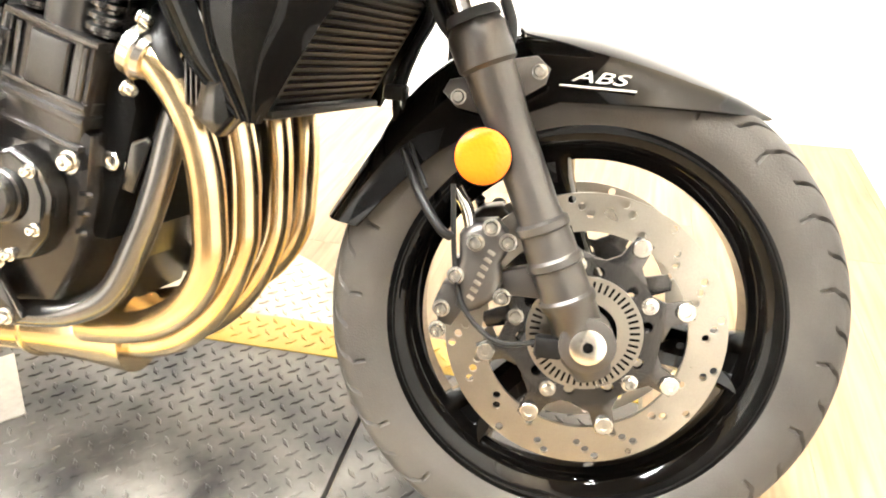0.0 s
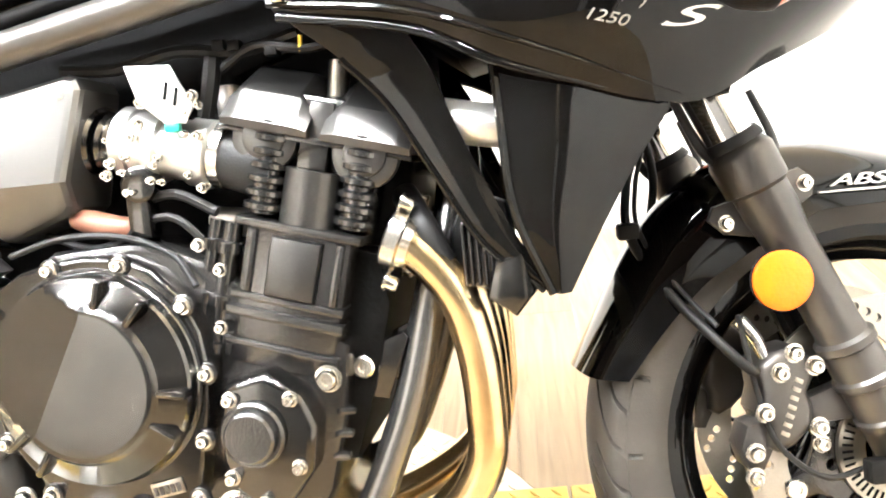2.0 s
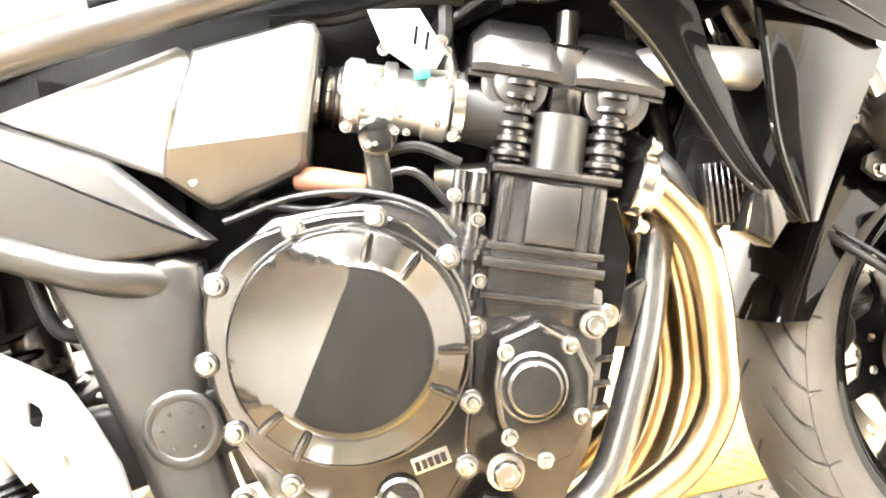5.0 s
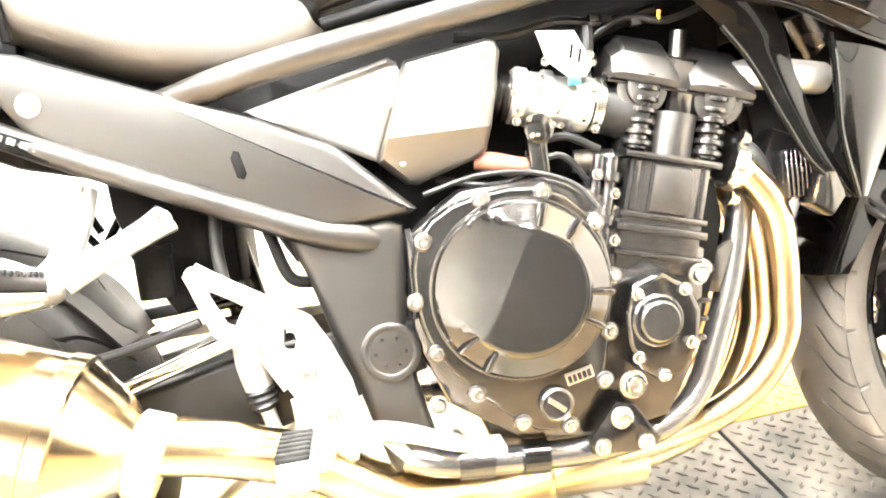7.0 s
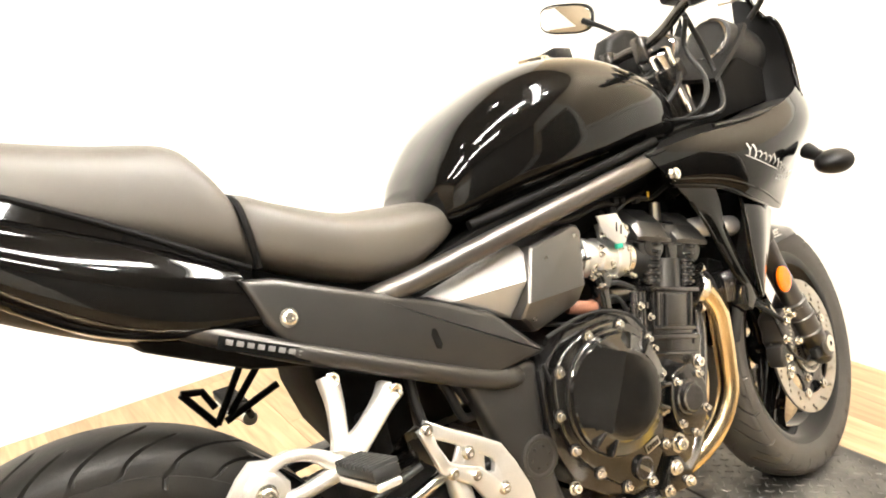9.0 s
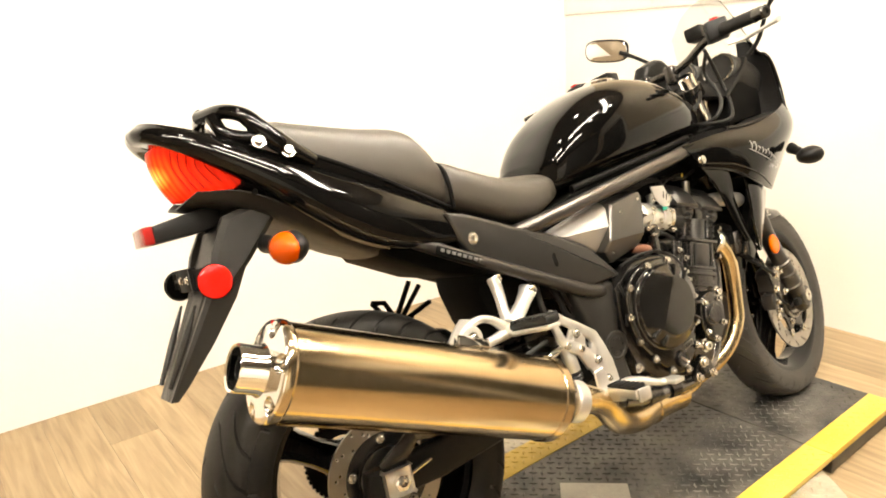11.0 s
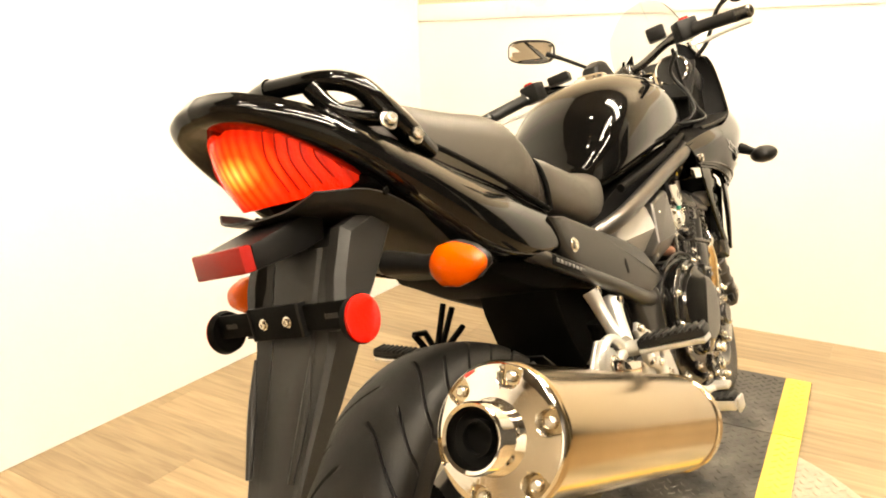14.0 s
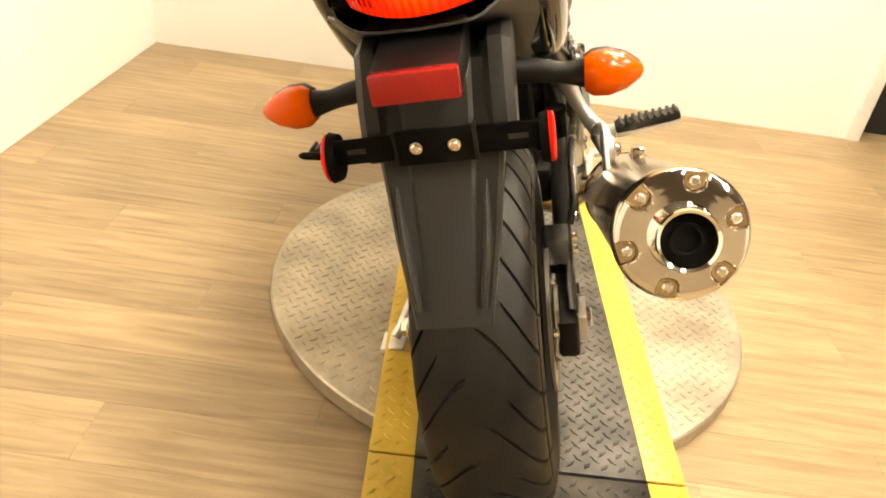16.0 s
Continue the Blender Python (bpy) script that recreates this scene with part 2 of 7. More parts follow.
WALLPAINT = wall_mat("white_wall_paint", (0.80, 0.78, 0.73))
TANPAINT = wall_mat("tan_wall_paint", (0.62, 0.52, 0.38))
TRIMPAINT = mat("white_gloss_trim", (0.82, 0.80, 0.75), 0.3, 0, 0.03, 3)
# for an unseen wall added to give the bike dark reflections
DARKREFLECT = wall_mat("dark_reflection_wall", (0.05, 0.047, 0.043))
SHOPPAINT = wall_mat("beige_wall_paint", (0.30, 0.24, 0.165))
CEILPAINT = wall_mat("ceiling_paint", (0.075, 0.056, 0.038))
BLACKVOID = mat("dark_doorway", (0.012, 0.011, 0.010), 0.7, 0, 0.2, 3)


def room_part(name, lo, hi, material, label, category, bevel=0.0):
    ob = part(name, block(lo, hi, bevel), material, None, label)
    ob.matrix_world = ROOM
    return tagged(ob, category=category, kind="structure")


room_part("wall_north", (U0 - 0.15, V1, FLOOR_Z), (U1 + 0.15, V1 + 0.15, TOP), WALLPAINT, "smooth white painted wall behind the motorcycle", "wall")
# front wall, with a dark doorway to its right end
DOOR_V = (-3.0, -1.61)
front = part("wall_east", merge(merge(block((U1, DOOR_V[1], FLOOR_Z), (U1 + 0.15, V1, 1.2), 0),
        block((U1, V0 - 0.1, FLOOR_Z), (U1 + 0.15, DOOR_V[0], 1.2), 0)), block((U1, DOOR_V[0], 2.02), (U1 + 0.15, DOOR_V[1], TOP), 0)), WALLPAINT, None, "white painted wall with a doorway")
front.matrix_world = ROOM
tagged(front, category="wall", kind="structure")
upper = part("wall_east_upper", merge(block((U1, DOOR_V[1], 1.275), (U1 + 0.15, V1, TOP), 0), block((U1, V0 - 0.1, 1.275), (U1 + 0.15, DOOR_V[0], TOP), 0)), TANPAINT, None, "tan painted upper wall above the rail")
upper.matrix_world = ROOM
tagged(upper, category="wall", kind="structure")
room_part("trim_rail", (U1 - 0.008, DOOR_V[1] + 0.055, 1.2), (U1 + 0.15, V1, 1.275), TRIMPAINT, "white wooden rail along the wall", "trim", 0.003)
room_part("trim_door", (U1 - 0.016, DOOR_V[1] - 0.004, FLOOR_Z), (U1 + 0.15, DOOR_V[1] + 0.055, 2.07), TRIMPAINT, "white door casing beside the dark doorway", "trim", 0.004)
# near-black sheet stands for the unlit opening, no door leaf; widened for reflections
room_part("doorway_dark", (U1 + 0.12, DOOR_V[0], FLOOR_Z), (U1 + 0.16, DOOR_V[1] - 0.004, 2.02), BLACKVOID, "near-black sheet standing for the dark opening of the doorway", "door", 0.003)
# south wall is unseen; its white and dark halves are placed for reflections
room_part("wall_south", (U0 - 0.15, V0 - 0.15, FLOOR_Z), (-0.6, V0, 2.0), WALLPAINT, "unseen white wall closing the room, there for bright reflections", "wall")
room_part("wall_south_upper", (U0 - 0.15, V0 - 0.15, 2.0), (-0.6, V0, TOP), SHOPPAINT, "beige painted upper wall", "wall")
room_part("wall_south_dark", (-0.6, V0 - 0.15, FLOOR_Z), (U1 + 0.15, V0, TOP), DARKREFLECT, "unseen dark wall beside the doorway, added for dark reflections", "wall")
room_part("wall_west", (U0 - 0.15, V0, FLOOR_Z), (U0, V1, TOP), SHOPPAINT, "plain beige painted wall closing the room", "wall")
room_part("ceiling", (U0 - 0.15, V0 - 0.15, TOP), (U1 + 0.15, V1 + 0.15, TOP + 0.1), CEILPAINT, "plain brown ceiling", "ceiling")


# ceiling lamps: a row of bare strips and small spots
def glow(name, strength, col=(1.0, 0.88, 0.70)):
    m = bpy.data.materials.new(name)
    m.use_nodes = True
    p = m.node_tree.nodes["Principled BSDF"]
    p.inputs["Base Color"].default_value = (0.8, 0.8, 0.8, 1)
    p.inputs["Emission Color"].default_value = (*col, 1)
    p.inputs["Emission Strength"].default_value = strength
    return m


STRIPGLOW = glow("lamp_tube_glow", 185, (1.0, 0.93, 0.82))
SPOTGLOW = glow("spot_glow", 340, (1.0, 0.93, 0.82))


def strip_light():
    e = new("ceiling_light")
    tagged(e, "white ceiling batten with two bright tubes", "ceiling light", "ceiling lights")
    part("frame", block((-0.62, -0.09, -0.03), (0.62, 0.09, 0.0), 0.004), TRIMPAINT, e)
    for y in (-0.045, 0.045):
        part("tube", tube([(-0.6, y, -0.05), (0.6, y, -0.05)], 0.016, 12, 1), STRIPGLOW, e)
    return e


strips = [(0.1, -1.35, 0), (-1.3, -1.45, 0), (0.6, -0.50, 0), (-1.2, -0.40, 0), (1.50, -0.35, 90)]
first = strip_light()
first.matrix_world = ROOM @ pose(*strips[0][:2], TOP, 0, 0, strips[0][2])
for x, y, a in strips[1:]:
    copy_thing(first, ROOM @ pose(x, y, TOP, 0, 0, a))


def spot_light():
    e = new("spot_lamp")
    tagged(e, "small round white ceiling spot lamp, lit", "spot lamp", "ceiling spots")
    part("housing", lathe([(0, 0.06), (-0.05, 0.06), (-0.055, 0.052), (-0.045, 0.05)], (0, 0, 0), (0, 0, 1), 24), TRIMPAINT, e)
    part("bulb", lathe([(-0.03, 0.048), (-0.05, 0.045), (-0.056, 0.02)], (0, 0, 0), (0, 0, 1), 24), SPOTGLOW, e)
    return e


sp = spot_light()
places = [(-0.7, -0.5), (0.2, -0.6), (1.0, -0.75), (-0.3, 0.35), (0.8, 0.55), (1.7, -0.6)]
sp.matrix_world = ROOM @ pose(*places[0], TOP)
for x, y in places[1:]:
    copy_thing(sp, ROOM @ pose(x, y, TOP))

# ---- display platform ----
def diamond_mat(name, col, rough, metal, dirt, scale):
    return mat(name, col, rough, metal, 0.3, scale, 70, 0.12, 0.16, second=dirt)


PLATE = diamond_mat("worn_dark_plate", (0.035, 0.034, 0.032), 0.42, 0.6, (0.17, 0.158, 0.138), 9)
PLATELIGHT = diamond_mat("bare_tread_plate", (0.50, 0.44, 0.335), 0.40, 0.7, (0.72, 0.655, 0.52), 5)
YELLOW = mat("yellow_floor_paint", (0.72, 0.47, 0.05), 0.4, 0, 0.12, 6, 80, 0.1, 0.1, second=(0.78, 0.55, 0.09))
PATCH = mat("bare_steel_patch", (0.46, 0.43, 0.37), 0.5, 0.7, 0.2, 6, 120, 0.1, 0.1)
EDGE = mat("scuffed_plate_edge", (0.20, 0.17, 0.12), 0.5, 0.5, 0.3, 10, 100, 0.15)


def treads(inside, box, z, pitch=0.034, h=0.0022, lx=0.0125, ly=0.0042):
    """Raised lozenges in alternating directions where inside(x, y) holds."""
    verts, faces = [], []
    x0, x1, y0, y1 = box
    for i in range(int((x1 - x0) / pitch * 2) + 1):
        for j in range(int((y1 - y0) / pitch * 2) + 1):
            if (i + j) % 2:
                continue
            x, y = x0 + i * pitch / 2, y0 + j * pitch / 2
            if not inside(x, y):
                continue
            a = math.pi / 4 if i % 2 else -math.pi / 4
            c, s = math.cos(a), math.sin(a)
            k = len(verts)
            for px, py, pz in ((lx, 0, 0), (0, ly, 0), (-lx, 0, 0), (0, -ly, 0), (lx * 0.6, 0, h), (0, ly * 0.45, h), (-lx * 0.6, 0, h), (0, -ly * 0.45, h)):
                verts.append((x + px * c - py * s, y + px * s + py * c, z + pz))
            faces += [(k + 4, k + 5, k + 6, k + 7)] + [(k + q, k + (q + 1) % 4, k + 4 + (q + 1) % 4, k + 4 + q) for q in range(4)]
    me = bpy.data.meshes.new("treads")
    me.from_pydata(verts, [], faces)
    return me


def tread_part(name, me, material, parent):
    me.materials.append(material)
    ob = new(name, me)
    ob.parent = parent
    return tagged(ob, kind="stuff")


CX, CY, CR = 0.612, 0.035, 0.615
turntable = new("turntable")
turntable.matrix_world = Matrix.Translation((CX, CY, 0))
tagged(turntable, "round turntable of worn bare diamond tread plate on the floor", "turntable")
disc = part("disc", lathe([(FLOOR_Z, CR - 0.004), (FLOOR_Z + 0.004, CR), (-0.024, CR), (-0.020, CR - 0.004)], (0, 0, 0), (0, 0, 1), 128), PLATELIGHT, turntable)
tread_part("treads", treads(lambda x, y: x * x + y * y < (CR - 0.02) ** 2, (-CR, CR, -CR, CR), -0.0202, 0.036), PLATELIGHT, turntable)

platform = new("platform")
platform.matrix_world = PLAT
tagged(platform, "long dark diamond tread platform with yellow edge stripes", "platform")
for a, b in ((-0.80, -0.043), (-0.037, 1.191), (1.197, 1.605)):
    deck = part("deck_plate", block((a, -0.330, -0.019 if a < 1 else FLOOR_Z + 0.002), (b, 0.278, 0.0), 0.003), PLATE, platform, "dark worn tread plate")
    for v0, v1 in ((-0.3315, -0.256), (0.192, 0.2795)):
        part("edge_stripe", block((a, v0, -0.017), (b, v1, 0.0016), 0.0008), YELLOW, platform, "yellow painted edge stripe")
    tread_part("treads", treads(lambda x, y: True, (a + 0.02, b - 0.015, -0.245, 0.185), -0.0002), PLATE, platform)
    tread_part("stripe_treads", treads(lambda x, y: y < -0.262 or y > 0.2, (a + 0.02, b - 0.015, -0.245 - 0.068, 0.185 + 0.085), 0.0014), YELLOW, platform)
part("bare_patch", block((-0.086, -0.100, 0.0), (0.086, 0.100, 0.0035), 0.001, Matrix.Translation((0.566, -0.05, 0)) @ Matrix.Rotation(radians(-45), 4, "Z")), PATCH, platform, "bare steel cover plate screwed on the deck")
part("front_edge", block((1.603, -0.333, FLOOR_Z + 0.001), (1.612, 0.281, -0.002), 0.002), EDGE, platform, "scuffed steel front edge")

# ---- wood floor ----
def wood():
    m = bpy.data.materials.new("oak_plank")
    m.use_nodes = True
    nt = m.node_tree
    N, K = nt.nodes.new, nt.links.new
    p = nt.nodes["Principled BSDF"]
    tc, info = N("ShaderNodeTexCoord"), N("ShaderNodeObjectInfo")
    off = N("ShaderNodeVectorMath")
    off.operation = "ADD"
    comb = N("ShaderNodeCombineXYZ")
    mul = N("ShaderNodeMath")
    mul.operation, mul.inputs[1].default_value = "MULTIPLY", 37.0
    K(info.outputs["Random"], mul.inputs[0]), K(mul.outputs[0], comb.inputs[0]), K(mul.outputs[0], comb.inputs[1])
    K(tc.outputs["Object"], off.inputs[0]), K(comb.outputs[0], off.inputs[1])
    mp = N("ShaderNodeMapping")
    mp.inputs["Scale"].default_value = (1.6, 22, 1)
    K(off.outputs[0], mp.inputs["Vector"])
    grain = N("ShaderNodeTexNoise")
    grain.inputs["Scale"].default_value, grain.inputs["Detail"].default_value, grain.inputs["Distortion"].default_value = 2.2, 8, 0.8
    K(mp.outputs[0], grain.inputs["Vector"])
    cloud = N("ShaderNodeTexNoise")
    cloud.inputs["Scale"].default_value = 2.5
    K(off.outputs[0], cloud.inputs["Vector"])
    ramp = N("ShaderNodeValToRGB")
    els = ramp.color_ramp.elements
    els[0].position, els[0].color = 0.28, (0.262, 0.182, 0.095, 1)
    els[1].position, els[1].color = 0.70, (0.435, 0.325, 0.185, 1)
    mid = els.new(0.5)
    mid.color = (0.358, 0.254, 0.14, 1)
    K(grain.outputs["Fac"], ramp.inputs["Fac"])
    hsv = N("ShaderNodeHueSaturation")
    val = N("ShaderNodeMapRange")
    val.inputs["To Min"].default_value, val.inputs["To Max"].default_value = 0.86, 1.12
    K(info.outputs["Random"], val.inputs["Value"]), K(val.outputs["Result"], hsv.inputs["Value"]), K(ramp.outputs["Color"], hsv.inputs["Color"])
    mix = N("ShaderNodeMixRGB")
    mix.blend_type, mix.inputs[0].default_value = "MULTIPLY", 0.25
    K(hsv.outputs[0], mix.inputs[1]), K(cloud.outputs["Fac"], mix.inputs[2]), K(mix.outputs[0], p.inputs["Base Color"])
    p.inputs["Roughness"].default_value = 0.42
    b = N("ShaderNodeBump")
    b.inputs["Strength"].default_value, b.inputs["Distance"].default_value = 0.15, 0.001
    K(grain.outputs["Fac"], b.inputs["Height"]), K(b.outputs["Normal"], p.inputs["Normal"])
    return m


OAK = wood()
base = part("floor", block((U0 - 0.15, V0 - 0.15, FLOOR_Z - 0.12), (U1 + 0.15, V1 + 0.15, FLOOR_Z - 0.003), 0), OAK, None, "light oak plank floor")
base.matrix_world = ROOM
tagged(base, category="floor", kind="structure")
PLANK_L, PLANK_W = 1.22, 0.152


def plank_mesh(length):
    b = block((0, 0, -0.006), (length - 0.0005, PLANK_W - 0.0005, 0), 0.0005, segs=1)
    me = bpy.data.meshes.new("plank")
    b.to_mesh(me)
    b.free()
    me.materials.append(OAK)
    return me



# ---- motorcycle ----
# built upright: x ahead from the rear axle, y to its left, z up from the tyres; it leans on its side stand
bike = new("motorcycle")
bike.matrix_world = Matrix.Translation((0, 0, 0.0015)) @ Matrix.Rotation(radians(-15.843), 4, "X")
tagged(bike, "black half-faired sport touring motorcycle leaning on its side stand", "motorcycle")
HEAD_FOOT, HEAD_AXIS = Vector((1.589, 0, 0)), Vector((-math.sin(radians(25.2)), 0, math.cos(radians(25.2))))
AXLE, AXLE_AT = Vector((1.494, 0.0, 0.300)), Vector((1.4930, 0.0640, 0.2925))  # the axle straight ahead, and turned
STEER = Matrix.Translation(AXLE_AT) @ Matrix.Rotation(radians(10.5), 4, HEAD_AXIS) @ Matrix.Translation(-AXLE)
BARS = Matrix.Translation((-0.0014, 0.038, -0.0041)) @ Matrix.Translation(HEAD_FOOT) @ Matrix.Rotation(radians(18), 4, HEAD_AXIS) @ Matrix.Translation(-HEAD_FOOT)


def P(name, bm, material, parent=None, label="", sharp=38):
    return part(name, bm, material, parent or bike, label, sharp)


def S(name, bm, material, parent=None, label="", sharp=38):
    """A part that turns with the handlebar."""
    bm.transform(STEER)
    return part(name, bm, material, parent or bike, label, sharp)


def H(name, bm, material, parent=None, label="", sharp=38):
    """A part of the handlebar."""
    bm.transform(BARS)
    return part(name, bm, material, parent or bike, label, sharp)


def tyre_bm(c, radius, half, rim, grooves, steep, segs=720):
    prof = [(-0.78, rim), (-0.97, rim + 0.018), (-1.0, rim + 0.034), (-0.97, rim + 0.050)]
    n = 30
    crown = radius - (rim + 0.050)
    for k in range(n + 1):
        a = math.pi * (k / n)
        prof.append((-0.95 * math.cos(a), rim + 0.052 + crown * (math.sin(a) ** 0.72) - 0.002))
    prof += [(0.97, rim + 0.050), (1.0, rim + 0.034), (0.97, rim + 0.018), (0.78, rim)]
    loops = []
    per = max(24, segs // grooves)
    segs = per * grooves
    for s, r in prof:
        loop = []
        q = abs(s)
        turn = steep * q ** 1.6 * 2 * math.pi / grooves if r > rim + 0.054 else steep * 2 * math.pi / grooves
        for k in range(segs):
            a = 2 * math.pi * k / segs + turn
            col = (k + (per // 2 if s > 0 else 0)) % per
            rr = r
            ss = s
            if (r > rim + 0.049 and col < 2 and q > 0.13) or (per // 2 <= col < per // 2 + 2 and q > 0.55 and r > rim + 0.053):
                rr -= 0.005
                ss = s * (1 - 0.0035 / half)
            loop.append((c[0] + math.cos(a) * rr, c[1] + ss * half, c[2] + math.sin(a) * rr))
        loops.append(loop)
    return skin(bmesh.new(), loops, cap=False)


def rim_bm(c, rim, half, spokes, phase, width=0.03, hub=0.05, hub_half=0.055, spoke_y=0.0):
    """A cast rim with barrel, lips, hub and hollow-sided spokes."""
    e = half * 0.8
    bm = lathe([(-e, rim - 0.002), (-e, rim + 0.008), (-e + 0.006, rim + 0.008), (-e + 0.008, rim - 0.003), (-e + 0.02, rim - 0.008), (-0.012, rim - 0.022), (0.012, rim - 0.022),
                (e - 0.02, rim - 0.008), (e - 0.008, rim - 0.003), (e - 0.006, rim + 0.008), (e, rim + 0.008), (e, rim - 0.002), (e - 0.004, rim - 0.013),
                (0.018, rim - 0.034), (-0.018, rim - 0.034), (-e + 0.004, rim - 0.013)], c, (0, 1, 0), 96, closed=True)
    pieces = [("hub", lathe([(-hub_half, hub * 0.55), (-hub_half, hub * 0.8), (-hub_half * 0.6, hub), (hub_half * 0.6, hub), (hub_half, hub * 0.8), (hub_half, hub * 0.55)], c, (0, 1, 0), 40))]
    for k in range(spokes):
        a = phase + 2 * math.pi * k / spokes
        d, t = Vector((math.cos(a), 0, math.sin(a))), Vector((-math.sin(a), 0, math.cos(a)))
        loops = []
        for r, w, h in ((hub * 0.7, 0.040, 0.034), (hub * 1.5, 0.031, 0.028), (rim * 0.55, 0.029, 0.024), (rim - 0.055, 0.031, 0.024), (rim - 0.036, 0.036, 0.027), (rim - 0.024, 0.042, 0.030)):
            cc = Vector(c) + d * r + Vector((0, spoke_y, 0))
            loops.append([cc + t * w * x + Vector((0, h * y, 0)) for x, y in ((-1, -0.4), (-0.75, -1), (-0.35, -0.55), (0.35, -0.55), (0.75, -1), (1, -0.4), (1, 0.4), (0.75, 1), (0.35, 0.55), (-0.35, 0.55), (-0.75, 1), (-1, 0.4))])
        pieces.append(("spoke", skin(bmesh.new(), loops)))
    return bm, pieces


def disc_bm(c, y, r1, r0, thick=0.005, holes=(), hole_r=0.004):
    """A brake rotor ring with holes drilled through it; holes: (angle, distance) pairs."""
    bm = bmesh.new()
    edges = []
    for cx, cz, r, n in [(c[0], c[2], r1, 96), (c[0], c[2], r0, 72)] + [(c[0] + math.cos(a) * d, c[2] + math.sin(a) * d, hole_r, 10) for a, d in holes]:
        loop = [bm.verts.new((cx + math.cos(2 * math.pi * k / n) * r, y - thick / 2, cz + math.sin(2 * math.pi * k / n) * r)) for k in range(n)]
        edges += [bm.edges.new((loop[k], loop[(k + 1) % n])) for k in range(n)]
    bmesh.ops.triangle_fill(bm, use_beauty=True, edges=edges)
    top = bmesh.ops.extrude_face_region(bm, geom=bm.faces[:])
    for v in (e for e in top["geom"] if isinstance(e, bmesh.types.BMVert)):
        v.co.y = y + thick / 2
    return bm


# front wheel
FW = (1.494, 0.0, 0.300)
rim, pieces = rim_bm(FW, 0.222, 0.058, 3, radians(-10))
front_wheel = S("front_wheel", rim, GLOSS, None, "gloss black three-spoke cast front wheel")
for name, b in pieces:
    S(name, b, GLOSS, front_wheel)
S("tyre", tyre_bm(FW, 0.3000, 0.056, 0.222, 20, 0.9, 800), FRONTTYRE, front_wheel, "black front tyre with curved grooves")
for side in (-1, 1):
    y = side * 0.068
    spots = [(2 * math.pi * (k + 0.18 * j) / 16, 0.1235 + 0.0082 * j) for k in range(16) for j in range(4) if (k + j) % 4]
    rotor = S("brake_disc", disc_bm(FW, y, 0.155, 0.113, 0.005, spots, 0.0046), STEEL, front_wheel, "steel brake disc with drilled holes")
    # carrier: a ring with forked arms out to the floating buttons
    b = disc_bm(FW, y, 0.084, 0.050, 0.008, [(2 * math.pi * (k + 0.5) / 10 + 0.52, 0.069) for k in range(10)], 0.0065)
    arms = []
    for k in range(8):
        a = 2 * math.pi * k / 8 + 0.33
        m = Matrix.Translation((FW[0], 0, FW[2])) @ Matrix.Rotation(-a, 4, "Y")
        arm = prism([(0.080, -0.030), (0.094, -0.013), (0.120, -0.011), (0.123, 0.0), (0.120, 0.011), (0.094, 0.013), (0.080, 0.024)], y - 0.0035, y + 0.0035, 0.001)
        arm.transform(m)
        arms.append(arm)
    carrier = S("disc_carrier", b, ENGINE, front_wheel, "black disc carrier")
    for arm in arms:
        S("carrier_arm", arm, ENGINE, carrier)
    for k in range(8):
        a = 2 * math.pi * k / 8 + 0.33
        S("disc_button", lathe([(0, 0.0105), (side * 0.004, 0.0105), (side * 0.005, 0.0095), (side * 0.005, 0.005), (side * 0.003, 0.0045)], (FW[0] + math.cos(a) * 0.112, y + side * 0.003, FW[2] + math.sin(a) * 0.112), (0, 1, 0), 18), BOLT, carrier)
    for k in range(5):
        a = 2 * math.pi * k / 5 + 0.52
        S("disc_bolt", bolt_bm((FW[0] + math.cos(a) * 0.077, y + side * 0.004, FW[2] + math.sin(a) * 0.077), (0, side, 0), 0.007, 0.006), BOLT, carrier)
# toothed ring of the wheel speed sensor
b = lathe([(-0.079, 0.036), (-0.079, 0.064), (-0.073, 0.064), (-0.073, 0.036)], FW, (0, 1, 0), 60, closed=True)
sensor = S("sensor_ring", b, STEEL, front_wheel, "slotted steel sensor ring")
b = bmesh.new()
for k in range(50):
    a = 2 * math.pi * k / 50
    block((0.049, -0.0796, -0.0013), (0.060, -0.0788, 0.0013), 0, Matrix.Translation((FW[0], 0, FW[2])) @ Matrix.Rotation(-a, 4, "Y"), b)
tagged(S("ring_slot", b, BLACK_AND_SHADE, sensor), kind="stuff")

# fork
def fork_at(z, y=0.0, ahead=0.0):
    """A point on the fork's line at height z."""
    return Vector((1.489 - (z - 0.30) * 0.4706 + ahead, y, z))


